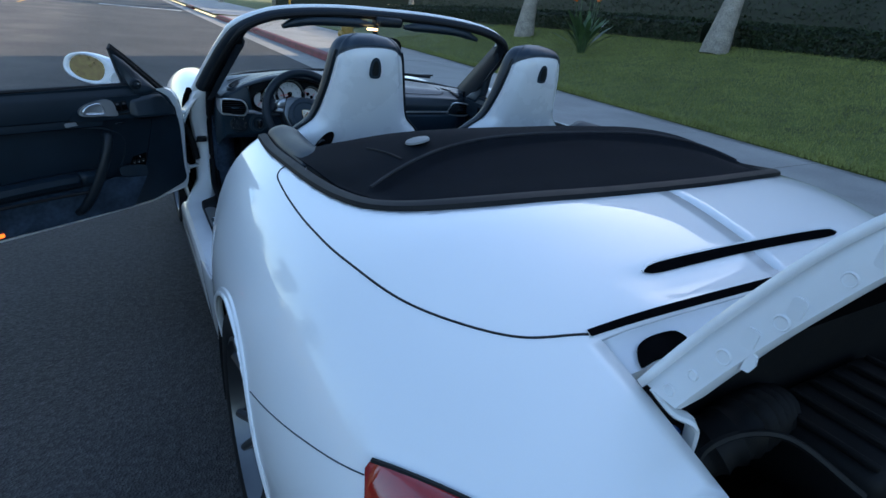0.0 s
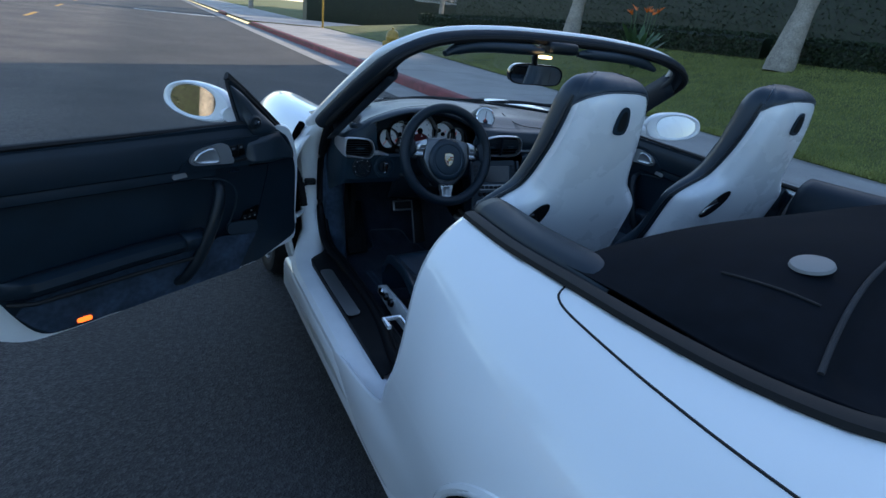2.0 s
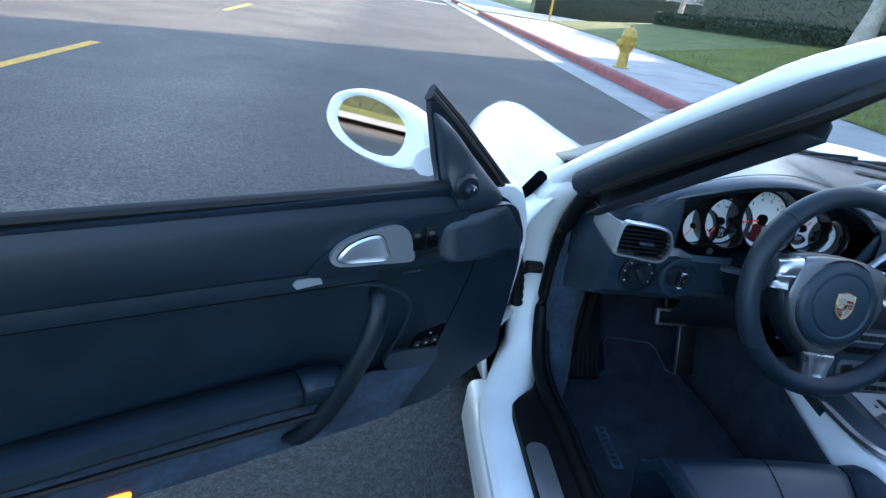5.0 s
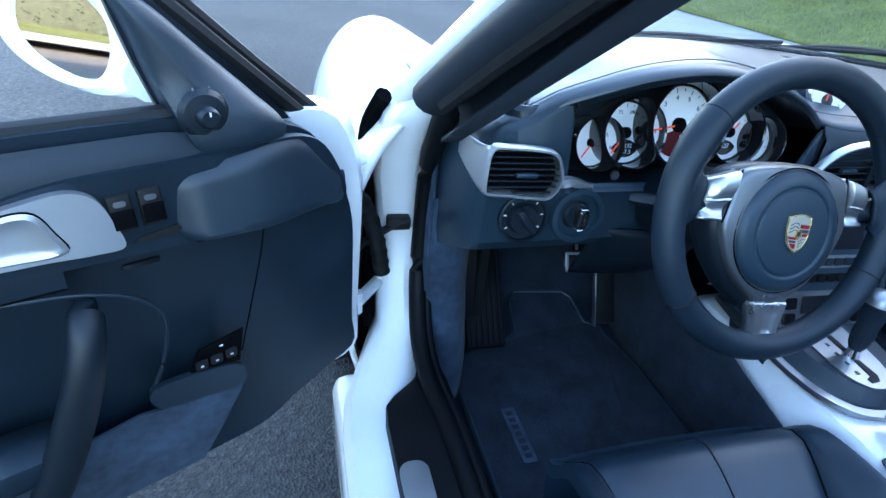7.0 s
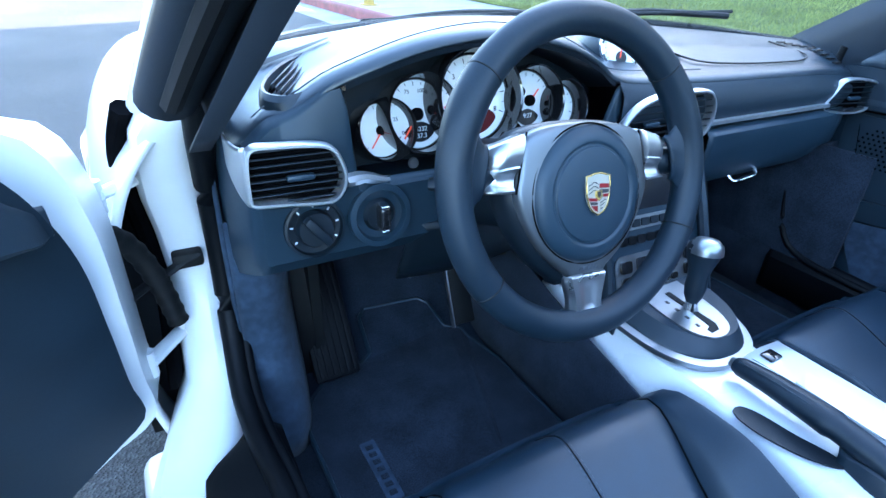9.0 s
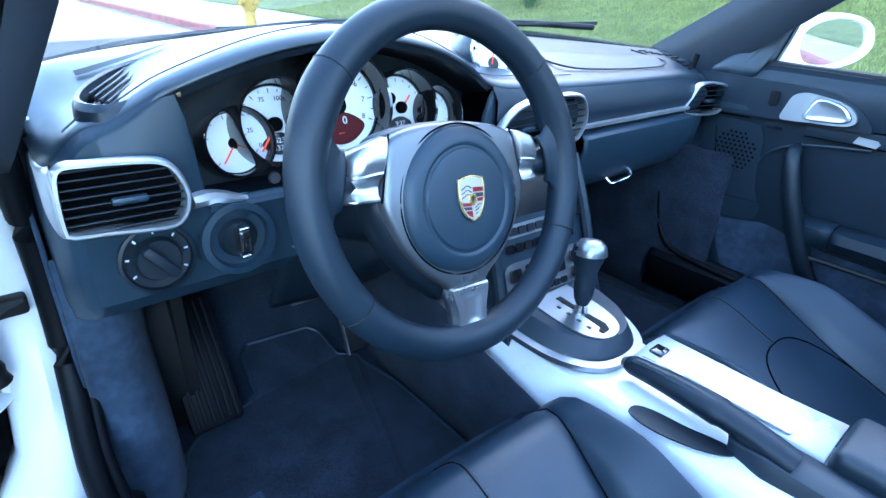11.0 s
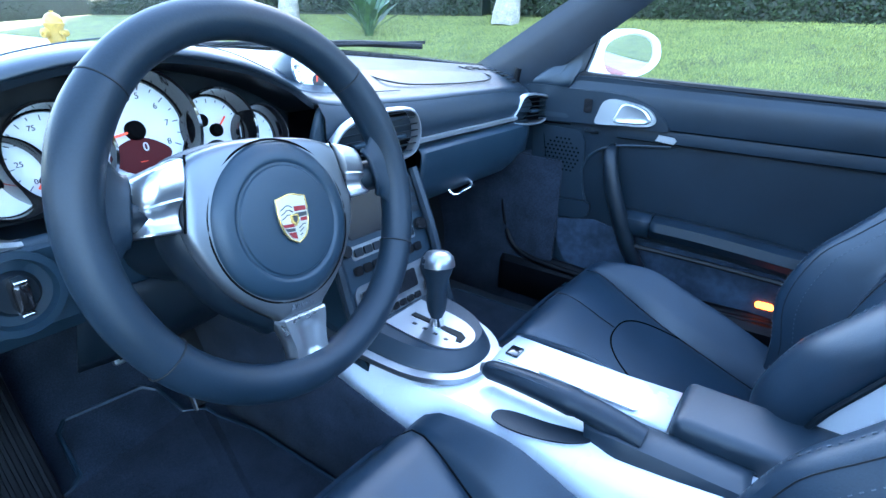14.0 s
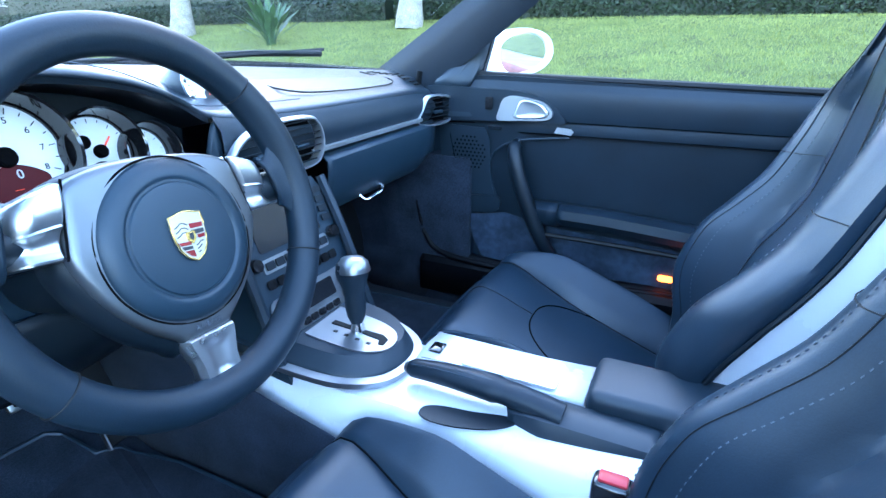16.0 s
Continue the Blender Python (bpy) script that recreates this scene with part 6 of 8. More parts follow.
# driver's lower face
rows = []
for x in [-0.690, -0.6895, -0.6885, -0.687, -0.685, -0.682, -0.678, -0.673, -0.668] + [-0.663 + 0.588 * i / 98 for i in range(99)]:
    e = max(0.0, (-0.668 - x) / 0.022) ** 2.5
    ztop = lip_z(x) - 0.004 - (lip_z(x) - 0.777) * smooth(x, -0.560, -0.542)
    if x > -0.12:
        ztop = 0.773 + 0.09 * smooth(x, -0.12, -0.08)
    yy = 1.707 + 0.19 * e
    ztop -= 0.030 * smooth(x, -0.640, -0.690)
    rows.append([Vector((x, max(yy + 0.002, lip_y(x) + 0.004), ztop)), Vector((x, yy - 0.002, ztop - 0.010)), Vector((x, yy - 0.006, min(ztop - 0.012, 0.765))), Vector((x, yy, 0.745)), Vector((x, yy + 0.004, 0.71 - 0.03 * e)), Vector((x, yy + 0.004, 0.675 - 0.07 * e)), Vector((x, yy + 0.02, 0.655 - 0.09 * e)), Vector((x, yy + 0.12, 0.645 - 0.09 * e))])
part("switch_fascia", grid_bm(rows), GREYPLA, dash, "slate plastic fascia below the instruments", thick=0.005)
# instrument recess
rows = []
for x in [-0.553 + 0.463 * i / 44 for i in range(45)]:
    z1 = lip_z(x)
    rows.append([Vector((x, lip_y(x) + 0.001, z1 - 0.006)), Vector((x, lip_y(x) + 0.004, z1 - 0.018)), Vector((x, 1.765, max(0.772, z1 - 0.03))), Vector((x, 1.775, 0.80 if z1 > 0.84 else 0.772)), Vector((x, 1.765, 0.772)), Vector((x, 1.712, 0.770))])
part("cluster_recess", grid_bm(rows), PLASTIC, dash, "dark hood over the instruments")


def dial_m(x, z, y=1.735):
    return axis_m((x, y, z), (0, -0.96, 0.28))


def text_part(body, size, m, material, parent, name="lettering", ext=0.0004):
    cu = bpy.data.curves.new(name, 'FONT')
    cu.body, cu.size, cu.align_x, cu.align_y, cu.extrude = body, size, 'CENTER', 'CENTER', ext
    tmp = bpy.data.objects.new("tmp", cu)
    scene.collection.objects.link(tmp)
    me = bpy.data.meshes.new_from_object(tmp)
    bpy.data.objects.remove(tmp)
    me.transform(m)
    me.materials.append(material)
    ob = new(name, me)
    ob.parent = parent
    return ob


def gauge(x, z, r, y, a0, a1, ticks, nums, needle, lcd=None, hub=(0, 0)):
    """A white dial in a black tube, with ticks, numerals, an orange needle and a small display."""
    m = dial_m(x, z, y)
    g = part("gauge", lathe_bm([(r * 1.0, -0.004), (r * 1.02, 0.0), (r * 1.10, 0.030), (r * 1.15, 0.032), (r * 1.18, 0.028), (r * 1.18, -0.02)], m, 48), GLOSSBLK, car, "round white-faced instrument in a black tube")
    part("bezel", lathe_bm([(r * 0.985, 0.002), (r * 1.0, 0.0045), (r * 1.025, 0.002)], m, 48), GLOSSBLK, g)
    part("dial_face", lathe_bm([(0, 0.0), (r * 0.5, 0.0), (r, 0.0)], m, 48), DIAL, g, "white dial face")
    tk = []
    for k in range(ticks + 1):
        a = radians(a0 + (a1 - a0) * k / ticks)
        ln = 0.12 if k % 2 == 0 else 0.07
        R = Matrix.Rotation(a, 4, 'Z')
        b = box_bm((r * (0.94 - ln / 2), 0, 0.0006), (r * ln, r * 0.018, 0.0006))
        bmesh.ops.transform(b, matrix=m @ R, verts=b.verts)
        tk.append(b)
    part("ticks", merge(*tk), INK, g)
    for k, s in enumerate(nums):
        a = radians(a0 + (a1 - a0) * k / max(1, len(nums) - 1))
        text_part(s, r * 0.17, m @ Matrix.Translation((math.cos(a) * r * 0.70, math.sin(a) * r * 0.70, 0.0006)), INK, g, "numeral")
    for an, hx, hy, ln in needle:
        mm2 = m @ Matrix.Translation((hx * r, hy * r, 0)) @ Matrix.Rotation(radians(an), 4, 'Z')
        nb = box_bm((ln * r / 2, 0, 0.006), (ln * r, r * 0.045, 0.0012))
        bmesh.ops.transform(nb, matrix=mm2, verts=nb.verts)
        part("needle", nb, NEEDLE, g, "orange needle")
        part("needle_cap", lathe_bm([(0, 0.009), (r * 0.15, 0.009), (r * 0.19, 0.006), (r * 0.19, 0)], mm2, 20), DULLBLK, g)
    if lcd:
        cx, cy, w, h, mt, txt = lcd
        part("display", plate_bm([(cx * r + a * w * r, cy * r + b * h * r) for a, b in soft_outline([(-1, 0.05), (-0.55, 0.75), (0, 1), (0.55, 0.75), (1, 0.05), (0.55, -0.75), (0, -1), (-0.55, -0.75)], 36)], 0.0004, 0.0016, lambda u, w2, v: m @ Vector((u, v, w2))), mt, g, "small display")
        for (tx, ty, ts, s, im) in txt:
            text_part(s, ts * r, m @ Matrix.Translation((tx * r, ty * r, 0.002)), im, g, "reading")
    return g


gauge(-0.486, 0.824, 0.037, 1.752, 225, -20, 8, [], [(232, 0.0, 0.0, 0.8)])
gauge(-0.434, 0.843, 0.0475, 1.745, 225, -45, 16, ["0", "25", "50", "75", "100", "125", "150", "175"], [(232, 0, 0, 0.85)], (0.05, -0.52, 0.50, 0.30, LCD, [(0.05, -0.44, 0.20, "15232", WHITEINK), (0.05, -0.64, 0.20, "337.3", WHITEINK)]))
gauge(-0.350, 0.861, 0.060, 1.732, 225, -25, 16, ["0", "1", "2", "3", "4", "5", "6", "7", "8"], [(190, 0, 0, 0.85)], (0.0, -0.50, 0.62, 0.36, LCDRED, [(0.12, -0.34, 0.24, "0", WHITEINK), (0.0, -0.60, 0.12, "----", NEEDLE)]))
gauge(-0.241, 0.845, 0.0455, 1.745, 200, -30, 12, [], [(150, -0.28, 0.32, 0.55), (45, 0.12, 0.0, 0.5)], (0.0, -0.55, 0.46, 0.28, LCD, [(0.0, -0.50, 0.22, "9:27", WHITEINK)]))
gauge(-0.172, 0.828, 0.036, 1.752, 200, -20, 8, [], [(70, 0, 0, 0.7)])
# clock on the dash top
ck_m = axis_m((0.0, 1.795, 0.908), (-0.12, -0.93, 0.30))
pod = part("clock_pod", lathe_bm([(0.043, 0.004), (0.047, -0.004), (0.052, -0.025), (0.050, -0.06), (0.038, -0.10), (0.02, -0.13), (0.0, -0.14)], ck_m, 32), PADDED, car, "round stopwatch pod on the dash top")
part("dial_face", lathe_bm([(0, 0.0), (0.041, 0.0)], ck_m, 32), DIAL, pod, "white stopwatch face")
part("bezel", lathe_bm([(0.038, 0.001), (0.041, 0.006), (0.045, 0.004), (0.046, -0.004)], ck_m, 32), CHROME, pod)
for an, ln in ((80, 0.8), (255, 0.5)):
    nb = box_bm((ln * 0.038 / 2, 0, 0.003), (ln * 0.038, 0.002, 0.001))
    bmesh.ops.transform(nb, matrix=ck_m @ Matrix.Rotation(radians(an), 4, 'Z'), verts=nb.verts)
    part("pointer", nb, NEEDLE if an > 100 else INK, pod)
part("subdial", lathe_bm([(0, 0.0006), (0.011, 0.0006), (0.012, 0.0)], ck_m @ Matrix.Translation((0, -0.018, 0)), 20), INK, pod)
tk = []
for k in range(24):
    b = box_bm((0.035, 0, 0.0005), (0.005, 0.0010, 0.0006))
    bmesh.ops.transform(b, matrix=ck_m @ Matrix.Rotation(radians(15 * k), 4, 'Z'), verts=b.verts)
    tk.append(b)
part("ticks", merge(*tk), INK, pod)
# airbag lid outline and demister slots on the dash top
lidl = [dash_top(x, t) + Vector((0, 0, 0.004)) for x, t in ((0.17, 0.45), (0.17, 0.78), (0.24, 0.84), (0.50, 0.84), (0.56, 0.76), (0.56, 0.42))]
part("airbag_seam", tube_bm(path3(lidl, 50), 0.0018, 5), RUBBER, dash)
for k in range(9):
    part("demister_slot", box_bm(dash_top(0.60 + 0.006 * k, 0.40 + 0.055 * k) + Vector((0, 0, 0.004)), (0.022, 0.009, 0.003)), RUBBER, dash)
for x0, x1, t in ((-0.62, -0.50, 0.30), (-0.44, -0.36, 0.28), (0.10, 0.20, 0.22)):
    part("demister_slot", grid_bm([[dash_top(x0 + (x1 - x0) * i / 8, t + q) + Vector((0, 0, 0.004)) for q in (-0.03, 0.03)] for i in range(9)]), RUBBER, dash)
# demister vent on the driver's side
vo = [(1.05 * a, 1.15 * b) for a, b in soft_outline([(-0.082, -0.008), (-0.076, 0.014), (-0.045, 0.026), (0.0, 0.029), (0.05, 0.024), (0.086, 0.010), (0.084, -0.002), (0.05, -0.016), (0.0, -0.027), (-0.05, -0.027)], 48)]
vm = axis_m((-0.580, 1.806, 0.893), (-0.05, -0.10, 0.99), (-0.855, 0.52, 0.06))
part("side_vent", grid_bm([[vm @ Vector((a * s, b * s, h)) for a, b in vo] for s, h in ((1.22, -0.020), (1.17, 0.001), (1.08, 0.007), (1.0, 0.005), (0.97, -0.010))], close_v=True), PADDED, dash, "oval demister vent")
part("vent_back", plate_bm([(a * 0.98, b * 0.98) for a, b in vo], -0.012, -0.008, lambda u, w, v: vm @ Vector((u, v, w))), DULLBLK, dash)
for k in range(6):
    v0 = -0.022 + 0.0090 * k
    part("vent_slat", box_bm(vm @ Vector((0.006 * (k - 2.5), v0, 0.0)), (0.140 - 0.9 * abs(v0), 0.0026, 0.007), 0.0008, 1, vm), PLASTIC, dash)


def face_vent(cx, cz, outl, y, slats, tilt=(0, -1, 0.0), dividers=(), sliders=(0.0,), frame_w=0.006):
    """Air vent: satin rim round an outline, dark box behind, thin slats, sliders and dividers."""
    m = axis_m((cx, y, cz), tilt)
    o = soft_outline(outl, 64)
    mu, mv = sum(a for a, b in o) / len(o), sum(b for a, b in o) / len(o)

    def ring(d, hh):
        res = []
        for i, (a, b) in enumerate(o):
            p0, p1 = o[i - 1], o[(i + 1) % len(o)]
            t = Vector((p1[0] - p0[0], p1[1] - p0[1], 0)).normalized()
            res.append(m @ Vector((a + t.y * d, b - t.x * d, hh)))
        return res
    area = sum(o[i - 1][0] * o[i][1] - o[i][0] * o[i - 1][1] for i in range(len(o)))
    f = 1 if area > 0 else -1
    v = part("air_vent", grid_bm([ring(f * d, hh) for d, hh in ((frame_w, -0.008), (frame_w, 0.003), (frame_w * 0.6, 0.0065), (frame_w * 0.1, 0.0065), (0.0, 0.003), (-0.001, -0.014))], close_v=True), BEZEL, car, "dash air vent with a satin silver surround")
    part("vent_back", plate_bm(o, -0.020, -0.016, lambda u, q, s: m @ Vector((u, s, q))), DULLBLK, v)
    lo_, hi_ = min(b for a, b in o), max(b for a, b in o)
    for k in range(slats):
        zz = lo_ + (hi_ - lo_) * (k + 0.5) / slats
        cut = []
        for i in range(len(o)):
            (a0, b0), (a1, b1) = o[i - 1], o[i]
            if (b0 - zz) * (b1 - zz) <= 0 and b0 != b1:
                cut.append(a0 + (a1 - a0) * (zz - b0) / (b1 - b0))
        if len(cut) < 2:
            continue
        c0, c1 = min(cut), max(cut)
        part("vent_slat", box_bm(m @ Vector(((c0 + c1) / 2, zz, -0.005)), (c1 - c0, 0.0022, 0.014), 0.0008, 1, m @ Matrix.Rotation(radians(-14), 4, 'X')), PLASTIC, v)
    for u in dividers:
        part("divider", box_bm(m @ Vector((u, mv, -0.001)), (0.010, hi_ - lo_ - 0.004, 0.012), 0.003, 2, m), PLASTIC, v)
    for u in sliders:
        part("vent_slider", box_bm(m @ Vector((u, mv - 0.002, 0.002)), (0.034, 0.008, 0.010), 0.003, 2, m), GREYPLA, v)
    return v


face_vent(-0.628, 0.806, [(-0.054, -0.027), (-0.053, 0.020), (-0.048, 0.034), (-0.030, 0.035), (0.020, 0.032), (0.042, 0.026), (0.052, 0.010), (0.056, -0.010), (0.050, -0.028), (0.038, -0.036), (-0.02, -0.031), (-0.048, -0.029)], 1.676, 8, (-0.05, -1, 0.05), sliders=(0.004,))
# broad satin flank, wrapped round the dash's end
rows = []
for i in range(13):
    t = i / 12
    z = 0.776 + 0.072 * t
    row = []
    for k in range(13):
        q = k / 12
        row.append(Vector((-0.6835 - 0.0095 * math.sin(math.pi * min(1.0, 0.08 + q * 0.9)) ** 0.6, 1.673 + 0.165 * q ** 1.4, z + (0.808 - z) * 0.55 * q)))
    rows.append(row)
part("vent_side_trim", grid_bm(rows), BEZEL, dash, "satin silver vent flank", thick=0.004)
part("vent_tail_trim", tube_bm(path3([(-0.563, 1.692, 0.782), (-0.535, 1.700, 0.780), (-0.505, 1.706, 0.770), (-0.470, 1.712, 0.766)], 12), [0.009, 0.010, 0.010, 0.009, 0.008, 0.008, 0.007, 0.006, 0.006, 0.005, 0.004, 0.003], 8), BEZEL, dash)
face_vent(0.02, 0.805, [(-0.116, -0.022), (-0.100, 0.008), (-0.070, 0.030), (-0.020, 0.041), (0.05, 0.042), (0.092, 0.036), (0.110, 0.012), (0.109, -0.018), (0.092, -0.036), (0.04, -0.040), (-0.05, -0.036), (-0.09, -0.030)], 1.676, 7, dividers=(0.010,), sliders=(-0.045, 0.055))
face_vent(0.622, 0.793, [(-0.072, -0.022), (-0.052, 0.010), (-0.036, 0.031), (-0.010, 0.036), (0.034, 0.033), (0.060, 0.024), (0.066, -0.004), (0.052, -0.028), (0.02, -0.034), (-0.04, -0.030)], 1.682, 6, (-0.22, -1, 0.0), sliders=(0.008,), frame_w=0.005)
# rotary light switch and ignition
def rotary(x, z, y, r, label, n=(0, -1, 0.1)):
    m = axis_m((x, y, z), n)
    k = part("rotary_switch", lathe_bm([(r, 0.0), (r * 0.99, 0.006), (r * 0.9, 0.007), (r * 0.86, 0.001), (r * 0.5, -0.001)], m, 36), PLASTIC, car, label)
    part("knob", lathe_bm([(0, 0.012), (r * 0.55, 0.012), (r * 0.62, 0.006), (r * 0.62, -0.004)], m, 30), PLASTIC, k)
    gb2 = box_bm((0, 0, 0.018), (r * 0.30, r * 1.15, 0.016), 0.004, 2)
    bmesh.ops.transform(gb2, matrix=m @ Matrix.Rotation(radians(38), 4, 'Z'), verts=gb2.verts)
    part("grip_bar", gb2, PLASTIC, k)
    tk = []
    for a in range(-120, 130, 40):
        b = box_bm((r * 0.76, 0, 0.0035), (r * 0.10, r * 0.05, 0.001))
        bmesh.ops.transform(b, matrix=m @ Matrix.Rotation(radians(a + 90), 4, 'Z'), verts=b.verts)
        tk.append(b)
    part("marks", merge(*tk), WHITEINK, k)
    return k


rotary(-0.606, 0.721, 1.700, 0.041, "round black light switch with white marks")
ig = part("ignition", lathe_bm([(0.046, 0.0), (0.045, 0.008), (0.037, 0.009), (0.034, 0.0), (0.022, -0.002)], axis_m((-0.514, 1.698, 0.723), (0, -1, 0.1)), 36), GREYPLA, car, "ignition lock with key")
part("lock_barrel", lathe_bm([(0, 0.006), (0.020, 0.006), (0.024, 0.0)], axis_m((-0.514, 1.698, 0.723), (0, -1, 0.1)), 24), PLASTIC, ig)
part("key_head", box_bm((-0.512, 1.688, 0.723), (0.017, 0.024, 0.034), 0.006, 3), GLOSSBLK, ig)
for dz in (-0.018, 0.018):
    part("key_cap", box_bm((-0.512, 1.686, 0.723 + dz), (0.013, 0.020, 0.003), 0.001, 1), CHROME, ig)
part("dash_button", lathe_bm([(0, 0.004), (0.007, 0.004), (0.008, 0)], axis_m((-0.455, 1.712, 0.785), (0, -1, 0.1)), 14), SILVER, dash)

# ---- centre stack ----
SM = axis_m((0.012, 1.655, 0.62), (-0.05, -0.93, 0.36))


def on_stack(u, w, v):
    return SM @ Vector((u, v, w))


stack = part("centre_console", plate_bm([(-0.115, -0.19), (-0.115, 0.10), (-0.10, 0.125), (0.10, 0.125), (0.115, 0.10), (0.115, -0.19)], -0.10, 0.0, on_stack, 0.008, 2), GREYPLA, car, "slate centre console stack with radio")
part("screen", plate_bm(round_rect(0, 0.065, 0.15, 0.072, 0.006), 0.0, 0.002, on_stack), LCD, stack, "dark radio screen")
for sx in (-1, 1):
    part("knob", lathe_bm([(0, 0.014), (0.010, 0.014), (0.012, 0.010), (0.012, 0)], SM @ Matrix.Translation((sx * 0.096, 0.015, 0)), 18), GLOSSBLK, stack)
    for k in range(4):
        part("button", plate_bm(round_rect(sx * 0.096, 0.045 + 0.018 * k, 0.022, 0.012, 0.003, 2), 0, 0.005, on_stack, 0.001, 1), PLASTIC, stack)
part("button_plate", plate_bm(round_rect(0, 0.006, 0.16, 0.024, 0.005), 0.0, 0.002, on_stack), SILVER, stack)
for k in range(7):
    part("button", plate_bm(round_rect(-0.066 + 0.022 * k, 0.006, 0.018, 0.014, 0.002, 2), 0.002, 0.006, on_stack, 0.001, 1), PLASTIC, stack)
for k in range(8):
    part("button", plate_bm(round_rect(-0.077 + 0.022 * k, -0.024, 0.018, 0.016, 0.004, 2), 0.0, 0.005, on_stack, 0.001, 1), GLOSSBLK, stack)
part("climate_panel", plate_bm(round_rect(0, -0.085, 0.20, 0.072, 0.018), 0.0, 0.004, on_stack, 0.002, 1), SILVER, stack, "silver climate panel")
part("climate_display", plate_bm(round_rect(0, -0.075, 0.10, 0.034, 0.004), 0.004, 0.006, on_stack), LCD, stack)
for sx in (-1, 1):
    for k in range(2):
        part("button", plate_bm(round_rect(sx * 0.078, -0.070 - 0.030 * k, 0.026, 0.022, 0.004, 2), 0.004, 0.010, on_stack, 0.002, 1), GLOSSBLK, stack)
for k in range(5):
    part("button", plate_bm(round_rect(-0.04 + 0.02 * k, -0.108, 0.016, 0.012, 0.003, 2), 0.004, 0.008, on_stack, 0.001, 1), GLOSSBLK, stack)
for sx in (-1, 1):
    part("stack_rail", tube_bm(path3([on_stack(sx * 0.118, 0.004, 0.12), on_stack(sx * 0.120, 0.010, 0.0), on_stack(sx * 0.122, 0.004, -0.16)], 14), 0.010, 8), PADDED, stack)
part("cubby", plate_bm(round_rect(0, -0.155, 0.18, 0.05, 0.01), 0.0, 0.002, on_stack), RUBBER, stack)

# ---- tunnel, gear lever, handbrake ----
rows = []
for i in range(31):
    y = 1.80 - 0.92 * i / 30
    k = smooth(y, 1.36, 1.52)
    hw = 0.128 + 0.012 * k
    top = 0.458 + 0.006 * smooth(y, 1.2, 0.95)
    sec = []
    for a in range(-12, 13):
        t = a / 12
        x = hw * (abs(t) ** 0.8) * (1 if t >= 0 else -1)
        z = top - 0.25 * max(0, (abs(t) - 0.55) / 0.45) ** 2.2 - 0.006 * abs(t)
        if y < 1.40 and t < 0:
            z -= 0.006 * smooth(-t, 0.25, 0.6) * (1 - max(0, (-t - 0.6) / 0.4))
        sec.append(Vector((x - 0.006, y, z)))
    rows.append(sec)
tunnel = part("centre_tunnel", grid_bm(rows), SHELLW, car, "glossy white centre tunnel", thick=0.006)
po = [(-0.116, 1.68), (-0.114, 1.59), (-0.098, 1.50), (-0.056, 1.447), (0.005, 1.432), (0.056, 1.445), (0.090, 1.492), (0.104, 1.58), (0.107, 1.68)]
pl_o = [(p.x, p.y) for p in path3([(a, b, 0) for a, b in po], 40)] + [(0.10, 1.74), (-0.11, 1.74)]
tilt_z = lambda v: 0.462 + 0.10 * max(0, v - 1.42)
part("plinth_ring", plate_bm([(a * 1.07, b - 0.010 * smooth(b, 1.6, 1.42)) for a, b in pl_o], 0.0, 0.012, lambda u, w, v: Vector((u, v, tilt_z(v) - 0.006 + w)), 0.004, 2), SILVER, car, "satin silver ring round the gear plinth")
pli = part("gear_plinth", plate_bm(pl_o, 0.0, 0.028, lambda u, w, v: Vector((u * (0.97 - 6.0 * w) + 0.010 * (w / 0.028), v + 0.9 * w * smooth(v, 1.6, 1.42), tilt_z(v) + w + 0.003)), 0.008, 3), PADDED, car, "dark gear lever plinth")
gp = [(p.x, p.y) for p in path3([(-0.054, 1.60, 0), (-0.054, 1.54, 0), (-0.046, 1.490, 0), (-0.022, 1.462, 0), (0.008, 1.458, 0), (0.034, 1.474, 0), (0.048, 1.515, 0), (0.050, 1.60, 0)], 36)]
part("gate_plate", plate_bm(gp, 0.0, 0.004, lambda u, w, v: Vector((u, v, tilt_z(v) + 0.029 + w)), 0.001, 1), SILVER, pli, "brushed gear gate plate")
gs = [(-0.006, 1.580), (0.006, 1.580), (0.008, 1.520), (0.012, 1.484), (0.004, 1.471), (-0.014, 1.470), (-0.016, 1.479), (-0.004, 1.484), (-0.003, 1.520)]
part("gate_slot", plate_bm(gs, 0.0, 0.0012, lambda u, w, v: Vector((u, v, tilt_z(v) + 0.0332 + w))), RUBBER, pli)
for k in range(4):
    part("gate_mark", box_bm((-0.022, 1.56 - 0.022 * k, tilt_z(1.56 - 0.022 * k) + 0.0335), (0.006, 0.008, 0.0006)), INK, pli)
lev = part("gear_lever", lathe_bm([(0.0, -0.02), (0.010, -0.02), (0.009, 0.02), (0.012, 0.026), (0.0155, 0.034), (0.0182, 0.052), (0.0172, 0.070), (0.0200, 0.087), (0.0262, 0.103), (0.0282, 0.115), (0.0262, 0.128), (0.018, 0.136), (0.0, 0.1385)], axis_m((-0.001, 1.528, 0.500), (0.12, 0.12, 1), (0, 1, 0)), 24), LEATHER, car, "black gear lever with a silver cap")
part("lever_cap", lathe_bm([(0.0292, 0.114), (0.0288, 0.120), (0.0268, 0.129), (0.0185, 0.1375), (0.0, 0.1405)], axis_m((-0.0005, 1.527, 0.500), (0.12, 0.11, 1), (0, 1, 0)), 24), SILVER, lev, "polished silver lever cap")
